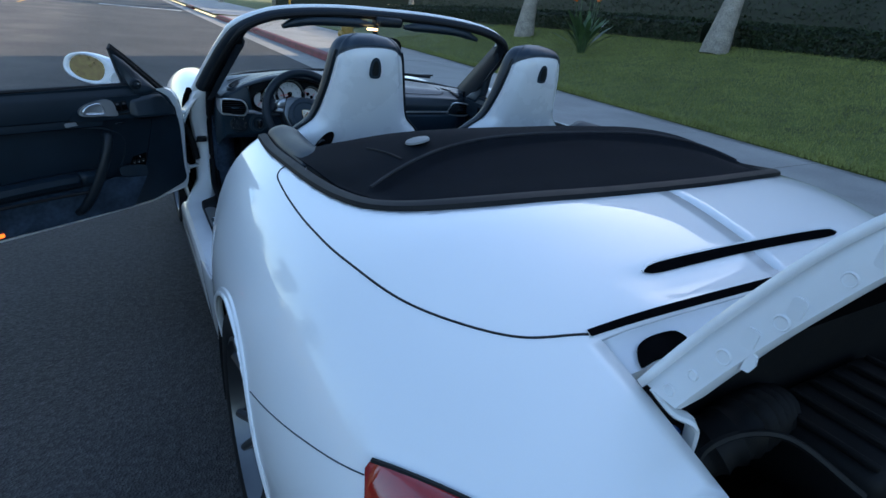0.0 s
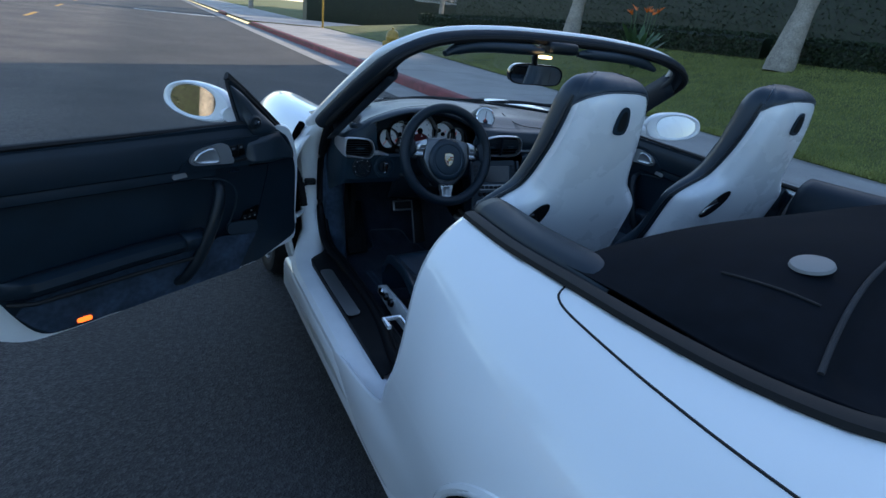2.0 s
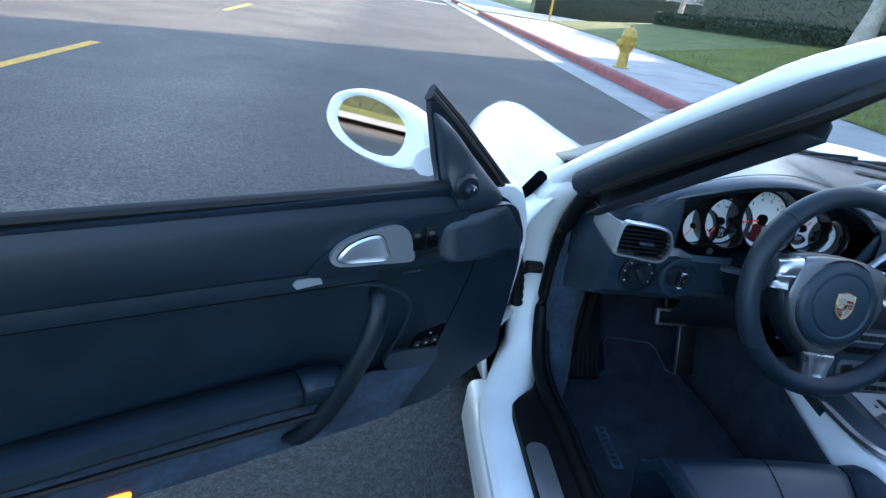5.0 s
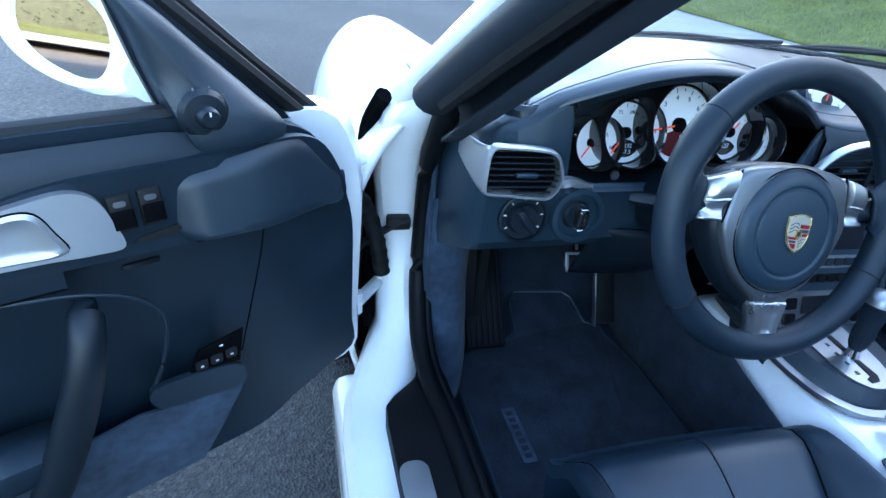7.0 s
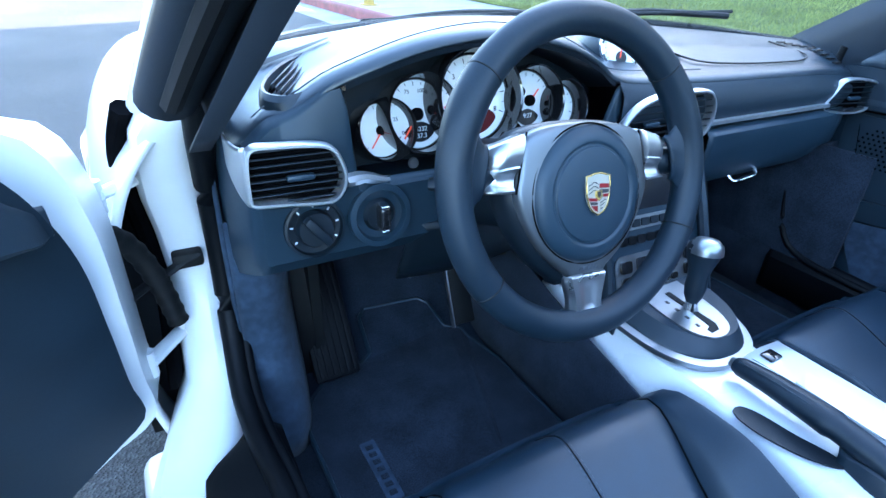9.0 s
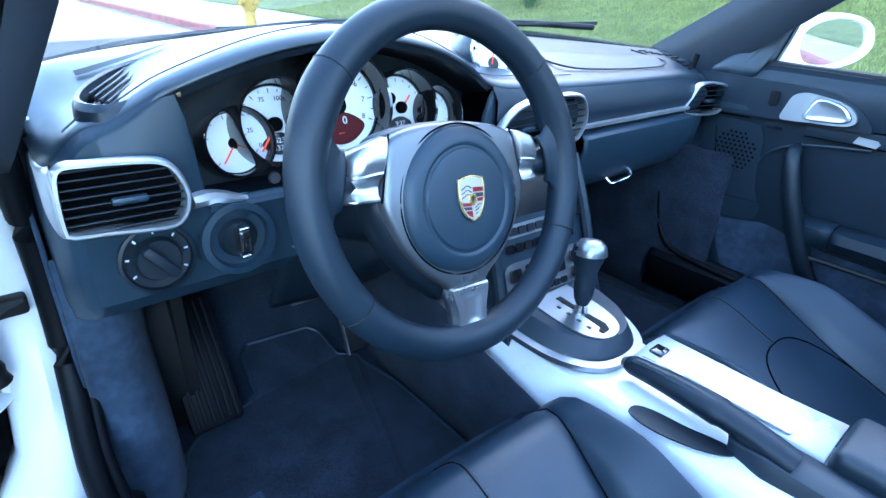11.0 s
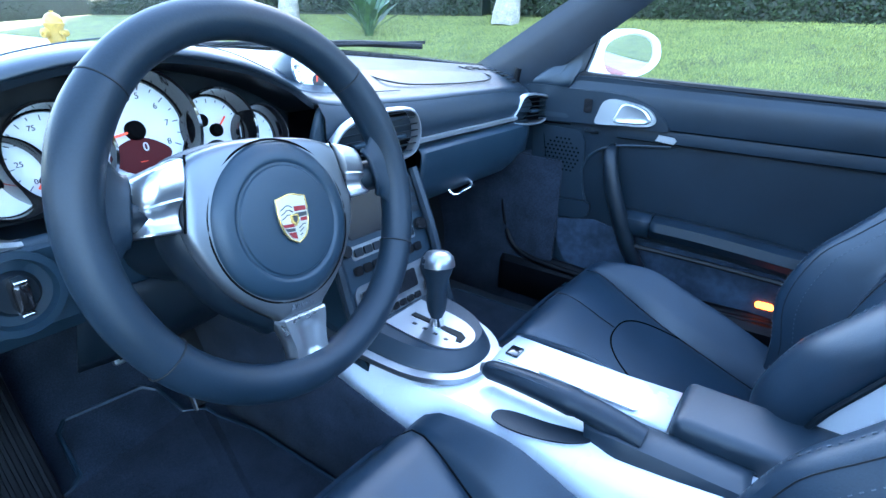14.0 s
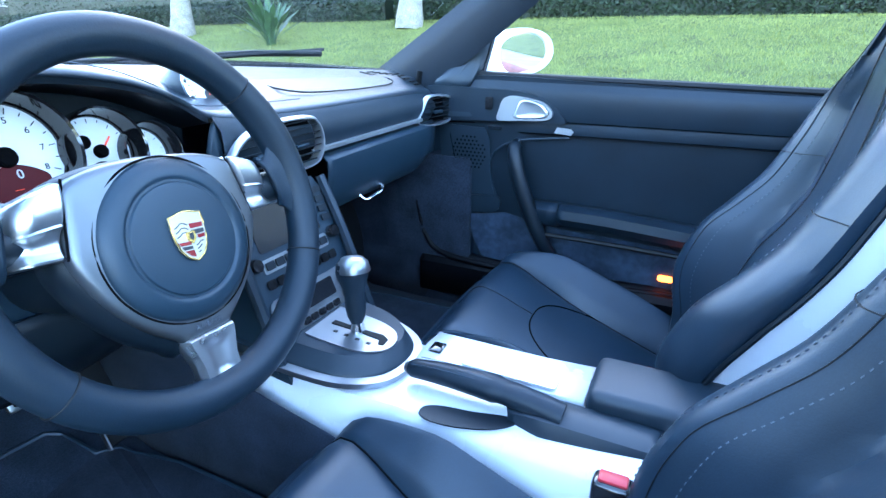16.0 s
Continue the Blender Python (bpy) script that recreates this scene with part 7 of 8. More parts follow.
part("lever_collar", lathe_bm([(0.012, 0.0), (0.013, 0.010), (0.010, 0.022), (0.012, 0.030)], axis_m((-0.001, 1.528, 0.500), (0.12, 0.12, 1), (0, 1, 0)), 20), CHROME, lev)
# right-hand top panel of the tunnel
rows = [[Vector((x, y, z + 0.012 * smooth(y, 1.25, 1.0))) for x, z in ((0.012, 0.456), (0.016, 0.470), (0.06, 0.475), (0.112, 0.470), (0.126, 0.44))] for y in (1.425, 1.38, 1.30, 1.22, 1.14)]
part("tunnel_panel", grid_bm(rows), SHELLW, tunnel, "white panel beside the handbrake", thick=0.004)
part("tunnel_button", box_bm((0.055, 1.402, 0.475), (0.030, 0.024, 0.006), 0.003, 2), GLOSSBLK, tunnel, "small black button")
hbp = path3([(-0.026, 1.412, 0.482), (-0.027, 1.36, 0.487), (-0.029, 1.28, 0.489), (-0.031, 1.22, 0.486), (-0.032, 1.16, 0.476)], 30)
hbk = part("handbrake", tube_bm(hbp, [0.013] + [0.0175 + 0.0004 * k for k in range(17)] + [0.021] * 12, 16, flat=0.85), LEATHER, car, "leather-wrapped handbrake lever")
part("brake_button", lathe_bm([(0, 0.010), (0.008, 0.008), (0.010, 0.0)], axis_m((-0.026, 1.412, 0.482), (0, 1, -0.10), (0, 0, 1)), 14), SILVER, hbk)
part("stitching", tube_bm([p + Vector((-0.012, 0, 0.0145)) for p in hbp[1:15]], 0.0013, 5), GREYPLA, hbk)
part("brake_well", plate_bm(soft_outline([(-0.101, 1.335), (-0.094, 1.362), (-0.078, 1.362), (-0.066, 1.340), (-0.058, 1.29), (-0.046, 1.235), (-0.056, 1.222), (-0.078, 1.245), (-0.095, 1.290)], 44), 0, 0.003, lambda u, w, v: Vector((u, v, 0.4555 + w - 0.10 * max(0, -0.075 - u))), 0.001, 1), PLASTIC, tunnel, "dark rubber tray")
rows = []
for k in range(19):
    t = k / 18
    y = 1.236 - 0.215 * t
    q = smooth(t, 0.0, 0.25)
    c = -0.031 + 0.012 * t
    hw, zt = 0.022 + 0.010 * q, 0.476 + 0.010 * q - 0.012 * t
    rows.append([Vector((c + a * hw, y + 0.012 * (1 - abs(a)), zt - c2)) for a, c2 in ((-1.25, 0.05), (-1.12, 0.022), (-0.9, 0.006), (-0.4, 0.0), (0.4, 0.0), (0.9, 0.006), (1.1, 0.02), (1.2, 0.05))])
part("brake_boot", grid_bm(rows), PADDED, tunnel, "dark moulded handbrake shroud", thick=0.003)
for off_ in (-0.006, 0.006):
    part("stitching", tube_bm([p + Vector((off_, 0, 0.0185)) for p in hbp[2:18]], 0.0008, 4), STITCH, hbk)
part("cup_flap", plate_bm(round_rect(0, 0, 0.030, 0.16, 0.006), 0, 0.004, lambda u, w, v: Vector((0.036 + u + 0.02 * v, 1.265 + v, 0.4755 + w)), 0.001, 1), SHELLW, tunnel, "flush white flap beside the lever")
part("armrest", box_bm((0.062, 0.972, 0.477), (0.118, 0.33, 0.048), 0.016, 4), PADDED, car, "slate padded armrest between the seats")
part("tunnel_carpet", grid_bm([[Vector((-0.150, y, 0.19)), Vector((-0.147, y, 0.26)), Vector((-0.146, y, zt))] for y, zt in ((2.15, 0.55), (1.9, 0.52), (1.72, 0.462), (1.60, 0.430), (1.4, 0.385), (1.2, 0.33))]), CARPET, car, thick=0.004)
part("tunnel_carpet", grid_bm([[Vector((0.150, y, 0.19)), Vector((0.147, y, 0.26)), Vector((0.146, y, zt))] for y, zt in ((2.15, 0.66), (1.9, 0.66), (1.72, 0.60), (1.60, 0.46), (1.4, 0.385), (1.2, 0.33))]), SUEDE, car, thick=0.004)

# ---- floor, pedals, mats ----
rows = []
for y, z in ((0.70, 0.20), (1.2, 0.20), (1.75, 0.195), (1.95, 0.20), (2.08, 0.25), (2.18, 0.36), (2.22, 0.52), (2.18, 0.66)):
    rows.append([Vector((x, y, z)) for x in (-0.74, -0.4, 0.0, 0.4, 0.74)])
part("cabin_floor", grid_bm(rows), CARPET, car, "dark carpeted cabin floor", thick=0.006)
for x0 in (-0.615, 0.165):
    mat_t = thing("floor_mat", "charcoal carpet floor mat in the footwell", "floor mat", group="floor mats", at=(0, 0, 0))
    rows = []
    o2 = [(0.0, 1.38), (0.0, 1.84), (0.03, 1.92), (0.08, 1.97), (0.165, 1.975), (0.19, 1.99), (0.20, 2.08), (0.22, 2.10), (0.36, 2.09), (0.38, 2.07), (0.392, 2.00), (0.43, 1.98), (0.455, 1.85), (0.455, 1.38)]
    def mz(v):
        return 0.210 + 0.42 * max(0.0, v - 1.96)
    ol = []
    for a, b in zip(o2, o2[1:] + o2[:1]):
        for k in range(6):
            ol.append((x0 + a[0] + (b[0] - a[0]) * k / 6, a[1] + (b[1] - a[1]) * k / 6))
    part("carpet_sheet", plate_bm(ol, 0.0, 0.010, lambda u, w, v: Vector((u, v, mz(v) + w))), CARPET, mat_t, shade=False)
    part("binding", tube_bm([Vector((u, v, mz(v) + 0.008)) for u, v in ol], 0.005, 6, closed=True), GREYPLA, mat_t, "grey bound edge")
    if x0 < 0:
        part("badge", plate_bm(round_rect(0, 0, 0.030, 0.14, 0.004), 0, 0.002, lambda u, w, v: Vector((-0.528 + u, 1.69 + v, 0.2205 + w))), SUEDE, mat_t, "grey woven badge strip")
        for k in range(7):
            part("badge_bar", box_bm((-0.528, 1.636 + 0.018 * k, 0.2232), (0.014, 0.010, 0.001)), CARPET, mat_t)
bp = part("brake_pedal", box_bm((-0.292, 1.975, 0.447), (0.10, 0.014, 0.050), 0.006, 2, Euler((radians(-25), 0, 0)).to_matrix().to_4x4()), SILVER, car, "metal brake pedal with rubber pad")
part("pedal_arm", tube_bm([(-0.300, 1.99, 0.44), (-0.300, 2.07, 0.58), (-0.300, 2.12, 0.70)], 0.010, 8), PLASTIC, bp)
part("rubber_pad", box_bm((-0.292, 1.966, 0.451), (0.084, 0.004, 0.034), 0.002, 1, Euler((radians(-25), 0, 0)).to_matrix().to_4x4()), RUBBER, bp)
am = Euler((radians(-28), 0, radians(-6))).to_matrix().to_4x4()
ap = part("throttle_pedal", box_bm((-0.170, 2.035, 0.335), (0.060, 0.014, 0.22), 0.006, 2, am), RUBBER, car, "long throttle pedal with a silver edge")
part("pedal_edge", box_bm((-0.202, 2.029, 0.335), (0.004, 0.018, 0.22), 0.001, 1, am), SILVER, ap)
for x in (-0.30, 0.42):
    part("footwell_bulkhead", box_bm((x, 2.20, 0.52), (0.62, 0.03, 0.5)), CARPET, car)
rows = [[Vector((-0.698 + 0.096 * t, 1.822 + 0.058 * smooth(q, 0.15, 0.6) - 0.012 * math.sin(math.pi * t) + 0.06 * t ** 5, 0.20 + 0.47 * q)) for t in [k / 8 for k in range(9)]] for q in [k / 10 for k in range(11)]]
part("kick_panel", grid_bm(rows), SUEDE, car, "blue-grey suede kick panel beside the pedals", thick=0.006)
part("kick_panel", box_bm((0.700, 1.86, 0.42), (0.014, 0.50, 0.48), 0.006, 2), CARPET, car, "dark carpet kick panel")
fm = Euler((radians(-35), 0, 0)).to_matrix().to_4x4()
fr_ = part("footrest", box_bm((-0.515, 2.02, 0.335), (0.10, 0.02, 0.26), 0.008, 2, fm), BLACKTRIM, car, "black ribbed footrest pad")
for k in range(6):
    part("rib", box_bm(Vector((-0.552 + 0.0148 * k, 2.02, 0.335)) + fm.to_3x3() @ Vector((0, -0.0115, 0)), (0.007, 0.004, 0.24), 0.001, 1, fm), BLACKTRIM, fr_)

# ---- steering wheel ----
WT = radians(17.5)
WM = axis_m((-0.343, 1.491, 0.821), (0, -math.cos(WT), math.sin(WT))) @ Matrix.Rotation(radians(-4.5), 4, 'Z')
RW = 0.1755


def wp(a, r, h=0.0):
    return WM @ Vector((r * math.cos(radians(a)), r * math.sin(radians(a)), h))


def on_wheel(u, w, v):
    return WM @ Vector((u, v, w))


# the rim swells a little at the thumb rests beside the spokes
rim_r = [0.0190 + 0.0016 * (math.exp(-((a - 28) / 14) ** 2) + math.exp(-((a - 152) / 14) ** 2)) for a in range(0, 360, 3)]
sw = part("steering_wheel", tube_bm([wp(a, RW) for a in range(0, 360, 3)], rim_r, 20, closed=True, up=(0, -math.cos(WT), math.sin(WT))), LEATHER, car, "three-spoke leather steering wheel with silver spokes")
for a in (44, 140, 218, 335):
    part("rim_seam", tube_bm([wp(a, RW) + (WM.to_3x3() @ Vector((math.cos(radians(a)) * 0.0196 * math.cos(t), math.sin(radians(a)) * 0.0196 * math.cos(t), 0.0196 * math.sin(t)))) for t in [2 * math.pi * k / 20 for k in range(20)]], 0.0009, 5, closed=True), RUBBER, sw)
HM = WM @ Matrix.Translation((0.0, -0.0185, 0.0))
# satin hub plate, flat in front, with rounded shoulders
half = [(0.0, 0.083), (0.045, 0.0805), (0.074, 0.074), (0.087, 0.066), (0.0905, 0.052), (0.095, 0.026), (0.0985, 0.006), (0.093, -0.014), (0.080, -0.040), (0.062, -0.064), (0.042, -0.082), (0.031, -0.090), (0.027, -0.096)]
plate_o = path3([(a, b, 0) for a, b in half], 40)
plate_o = [(p.x, p.y) for p in plate_o] + [(-p.x, p.y) for p in reversed(plate_o[1:])]
part("hub_housing", grid_bm([[HM @ Vector((a * q, b * q, h)) for a, b in plate_o] for q, h in ((1.0, -0.020), (1.0, -0.006), (0.992, -0.001), (0.975, 0.002), (0.95, 0.0035), (0.90, 0.0045), (0.78, 0.006), (0.60, 0.006))], close_v=True), STEELG, sw, "grey metallic hub plate")
# dark moulding behind the plate, deeper towards the column
part("hub_back", grid_bm([[HM @ Vector((a * q, (b - 0.004) * q, h)) for a, b in plate_o] for q, h in ((0.98, -0.007), (1.05, -0.012), (1.09, -0.022), (1.08, -0.040), (0.95, -0.062), (0.55, -0.075))], close_v=True), PLASTIC, sw, "dark moulding behind the hub")
part("airbag_cover", lathe_bm([(0.0, 0.0165), (0.030, 0.0164), (0.0510, 0.0155), (0.0535, 0.0150), (0.0548, 0.0132), (0.0572, 0.0130), (0.0590, 0.0146), (0.0615, 0.0150), (0.0700, 0.0125), (0.0760, 0.0090), (0.0790, 0.0045), (0.0797, -0.004)], HM, 72), GREYPLA, sw, "round dark airbag cover with a raised ring")
part("cover_gap", tube_bm([HM @ Vector((0.0806 * math.cos(2 * math.pi * k / 72), 0.0806 * math.sin(2 * math.pi * k / 72), 0.0048)) for k in range(72)], 0.0011, 5, closed=True), DULLBLK, sw)
crest_half = [(0.0, 0.0235), (0.006, 0.0228), (0.012, 0.0210), (0.0170, 0.0205), (0.0176, 0.010), (0.0168, -0.002), (0.0140, -0.012), (0.0085, -0.0195), (0.0, -0.0240)]
cr = crest_half + [(-a, b) for a, b in reversed(crest_half[1:-1])]
CM = HM @ Matrix.Translation((0.001, 0.0015, 0.0164))
on_crest = lambda u, w, v: CM @ Vector((u, v, w))
part("emblem", plate_bm(cr, 0.0, 0.0035, on_crest, 0.0012, 2), EMBLEM, sw, "small shield emblem in pale gold, red and black")
for outl, mt, w1 in (
        ([(0.0015, 0.0115), (0.0155, 0.0105), (0.0155, 0.0060), (0.0015, 0.0065)], REDEN, 0.0042), ([(0.0015, 0.0050), (0.0155, 0.0045), (0.0152, 0.0005), (0.0015, 0.0005)], INK, 0.0042),
        ([(0.0070, -0.0005), (0.0150, -0.0005), (0.0145, -0.0040), (0.0070, -0.0040)], REDEN, 0.0042),
        ([(-0.0148, -0.0040), (-0.0020, -0.0050), (-0.0020, -0.0085), (-0.0135, -0.0075)], REDEN, 0.0042), ([(-0.0132, -0.0085), (-0.0018, -0.0095), (-0.0018, -0.0125), (-0.0112, -0.0120)], INK, 0.0042),
        ([(-0.0108, -0.0130), (-0.0015, -0.0135), (-0.0010, -0.0205), (-0.0060, -0.0185)], REDEN, 0.0042),
        ([(-0.0045, 0.0040), (0.0045, 0.0040), (0.0050, -0.0030), (0.0, -0.0080), (-0.0050, -0.0030)], GOLD, 0.0048), ([(-0.0020, 0.0025), (0.0020, 0.0025), (0.0022, -0.0020), (0.0, -0.0045), (-0.0022, -0.0020)], INK, 0.0053)):
    part("emblem_field", plate_bm(outl, 0.0036, w1, on_crest), mt, sw)
for k in range(3):
    part("emblem_field", tube_bm([CM @ Vector((-0.0145 + 0.0035 * q, 0.0115 - 0.0045 * k - 0.0020 * math.cos(q * 1.3), 0.0037)) for q in range(5)], 0.0006, 5), INK, sw)
    part("emblem_field", tube_bm([CM @ Vector((0.0030 + 0.0030 * q, -0.0085 - 0.0035 * k - 0.0018 * math.cos(q * 1.3), 0.0037)) for q in range(4 - k)], 0.0006, 5), INK, sw)
part("emblem_rim", tube_bm([CM @ Vector((a, b, 0.0034)) for a, b in cr], 0.0009, 6, closed=True), GOLD, sw)
text_part("AIRBAG", 0.0085, HM @ Matrix.Translation((0, -0.0865, 0.0052)), STITCH, sw)
for sx in (-1, 1):
    # silver cover: swelling upper half, dished rocker below
    rows = []
    for i in range(21):
        t = i / 20
        v1, v0 = 0.0545 - 0.0155 * t ** 1.4, -0.0105 + 0.0025 * t
        row = []
        for j in range(33):
            q = j / 32
            u = 0.0835 + 0.0150 * q + (0.0500 - 0.0040 * q) * t
            v = v1 + (v0 - v1) * q
            if q < 0.56:
                h = 0.0055 + 0.0075 * math.sin(math.pi * (0.12 + 0.80 * q / 0.56)) ** 0.7
            else:
                p = (q - 0.56) / 0.44
                h = 0.0105 - 0.0095 * math.sin(math.pi * min(1.0, p * 1.05)) ** 0.7 + 0.001 * p
            h -= 0.012 * smooth(min(t, 1 - t), 0.07, 0.0) + 0.014 * smooth(min(q, 1 - q), 0.045, 0.0)
            row.append(WM @ Vector((sx * u, v, h - 0.004 - 0.10 * max(0, t - 0.5) ** 2)))
        rows.append(row)
    part("spoke_cover", grid_bm(rows), SPOKE, sw, "satin silver spoke cover", thick=0.003)
    part("spoke_gap", tube_bm(path3([WM @ Vector((sx * 0.0830, 0.055, 0.0005)), WM @ Vector((sx * 0.0905, 0.024, 0.0005)), WM @ Vector((sx * 0.0980, -0.011, -0.0005))], 12), 0.0012, 5), DULLBLK, sw)
    # leather web flaring from the cover into the rim
    rows = []
    for i in range(25):
        q = i / 24
        inner = Vector((sx * (0.1325 + 0.0115 * q), 0.040 - 0.050 * q, -0.006))
        a = 27 - 44 * q
        outer = Vector((sx * RW * math.cos(radians(a)), RW * math.sin(radians(a)), 0.0))
        row = []
        for k in range(13):
            t = k / 12
            p = inner.lerp(outer, t)
            yy = inner.y + (outer.y - inner.y) * t ** 2.4
            row.append(WM @ Vector((p.x, yy, 0.007 * (1 - abs(2 * q - 1) ** 4) * (1 - 0.3 * t) - 0.006 + 0.010 * t * t)))
        rows.append(row)
    part("rim_web", grid_bm(rows), LEATHER, sw, thick=0.006)
    part("spoke_arm", tube_bm([WM @ Vector((sx * 0.07, 0.012, -0.03)), WM @ Vector((sx * 0.165, 0.012, -0.014))], 0.018, 10), PLASTIC, sw)
# lower spoke with a shallow thumb dish
rows = []
for i in range(25):
    s_ = -1 + 2 * i / 24
    row = []
    for j in range(29):
        q = j / 28
        v = -0.112 - 0.050 * q
        w = 0.0315 - 0.0085 * smooth(q, 0.0, 0.75) + 0.001 * q
        h = 0.0045 - 0.016 * smooth(abs(s_), 0.86, 1.0) - 0.012 * smooth(q, 0.90, 1.0) - 0.004 * smooth(q, 0.06, 0.0)
        h -= 0.0022 * smooth(abs(s_), 0.56, 0.18) * smooth(q, 0.14, 0.36) * smooth(q, 0.98, 0.78)
        row.append(WM @ Vector((0.002 + s_ * w, v, h)))
    rows.append(row)
part("spoke_cover", grid_bm(rows), SPOKE, sw, "satin silver lower spoke", thick=0.003)
part("rim_web", grid_bm([[WM @ Vector((0.002 + s_ * (0.026 + 0.014 * t * t), -0.158 - 0.016 * t, -0.006 + 0.006 * (1 - s_ * s_))) for t in [k / 6 for k in range(7)]] for s_ in [-1 + 2 * k / 12 for k in range(13)]]), LEATHER, sw, thick=0.006)
part("column_shroud", lathe_bm([(0.02, 0.0), (0.052, 0.0), (0.060, 0.03), (0.064, 0.14), (0.058, 0.22)], axis_m(WM @ Vector((0, -0.012, -0.060)), (0, math.cos(WT), -math.sin(WT))), 28), PLASTIC, car, "dark steering column shroud")
part("shroud_screw", lathe_bm([(0, 0.003), (0.009, 0.002), (0.012, 0.0)], axis_m((-0.375, 1.525, 0.700), (0, -0.75, -0.65)), 16), BUTTONG, car, "pale round plug under the column")
part("knee_pad", grid_bm([[Vector((-0.455 + 0.235 * s_, 1.715 - 0.045 * math.sin(math.pi * s_) * math.sin(math.pi * (0.15 + 0.75 * t)) + 0.06 * t, 0.690 - 0.125 * t)) for t in [k / 8 for k in range(9)]] for s_ in [k / 14 for k in range(15)]]), PLASTIC, car, "dark knee pad below the column", thick=0.006)
# stalks behind the wheel
for x0, x1, z0 in ((-0.385, -0.462, 0.782), (-0.300, -0.222, 0.782)):
    part("column_stalk", tube_bm(path3([(x0, 1.600, z0), ((x0 + x1) / 2, 1.622, z0 - 0.002), (x1, 1.650, z0 - 0.006)], 10), [0.009, 0.009, 0.009, 0.010, 0.011, 0.012, 0.013, 0.014, 0.014, 0.012], 10, flat=0.7), PLASTIC, car, "black column stalk")

# ---- seats ----
SZ = [0.40, 0.50, 0.60, 0.66, 0.72, 0.80, 0.845, 0.87, 0.90, 0.94, 1.02, 1.10, 1.160, 1.185, 1.202, 1.214, 1.221]
SW_ = [0.222, 0.240, 0.250, 0.254, 0.254, 0.252, 0.250, 0.244, 0.216, 0.172, 0.144, 0.125, 0.112, 0.102, 0.088, 0.068, 0.036]
SB = [0.885, 0.845, 0.805, 0.782, 0.760, 0.732, 0.717, 0.709, 0.700, 0.689, 0.668, 0.650, 0.644, 0.648, 0.660, 0.680, 0.712]
SE = [0.990, 0.975, 0.925, 0.890, 0.860, 0.830, 0.812, 0.800, 0.785, 0.762, 0.730, 0.708, 0.698, 0.698, 0.704, 0.714, 0.728]
SF = [1.040, 1.052, 1.016, 0.968, 0.922, 0.884, 0.866, 0.856, 0.844, 0.830, 0.806, 0.794, 0.786, 0.780, 0.772, 0.760, 0.742]
SD = [0.095, 0.110, 0.105, 0.090, 0.072, 0.052, 0.042, 0.036, 0.028, 0.018, 0.006, 0.0, 0.0, 0.0, 0.0, 0.0, 0.0]


def seat_ring(z, cx):
    """Half section of shell and leather at a height, from the middle of the back to the middle of the front."""
    w, b, e, f, d = (keyed(z, SZ, q) for q in (SW_, SB, SE, SF, SD))
    bw = min(0.105, 0.45 * w)
    sh = path3([(0, b, 0), (0.40 * w, b + 0.004, 0), (0.70 * w, b + 0.013, 0), (0.89 * w, b + 0.036, 0), (0.97 * w, 0.5 * (b + e) + 0.012, 0), (w, e, 0)], 16)
    le = path3([(w + 0.001, e - 0.004, 0), (w + 0.013, e + 0.012, 0), (w + 0.014, 0.5 * (e + f), 0), (w - 0.001, f - 0.020, 0), (w - 0.026, f - 0.002, 0), (w - 0.05, f, 0), (w - 0.6 * bw, f - 0.10 * d - 0.004, 0), (w - 0.84 * bw, f - 0.55 * d - 0.004, 0),
                (w - bw, f - 0.96 * d - 0.005, 0), (w - bw - 0.012, f - d - 0.001, 0), (0.35 * w, f - d + 0.006, 0), (0, f - d + 0.008, 0)], 30)
    return [(p.x, p.y) for p in sh], [(p.x, p.y) for p in le]


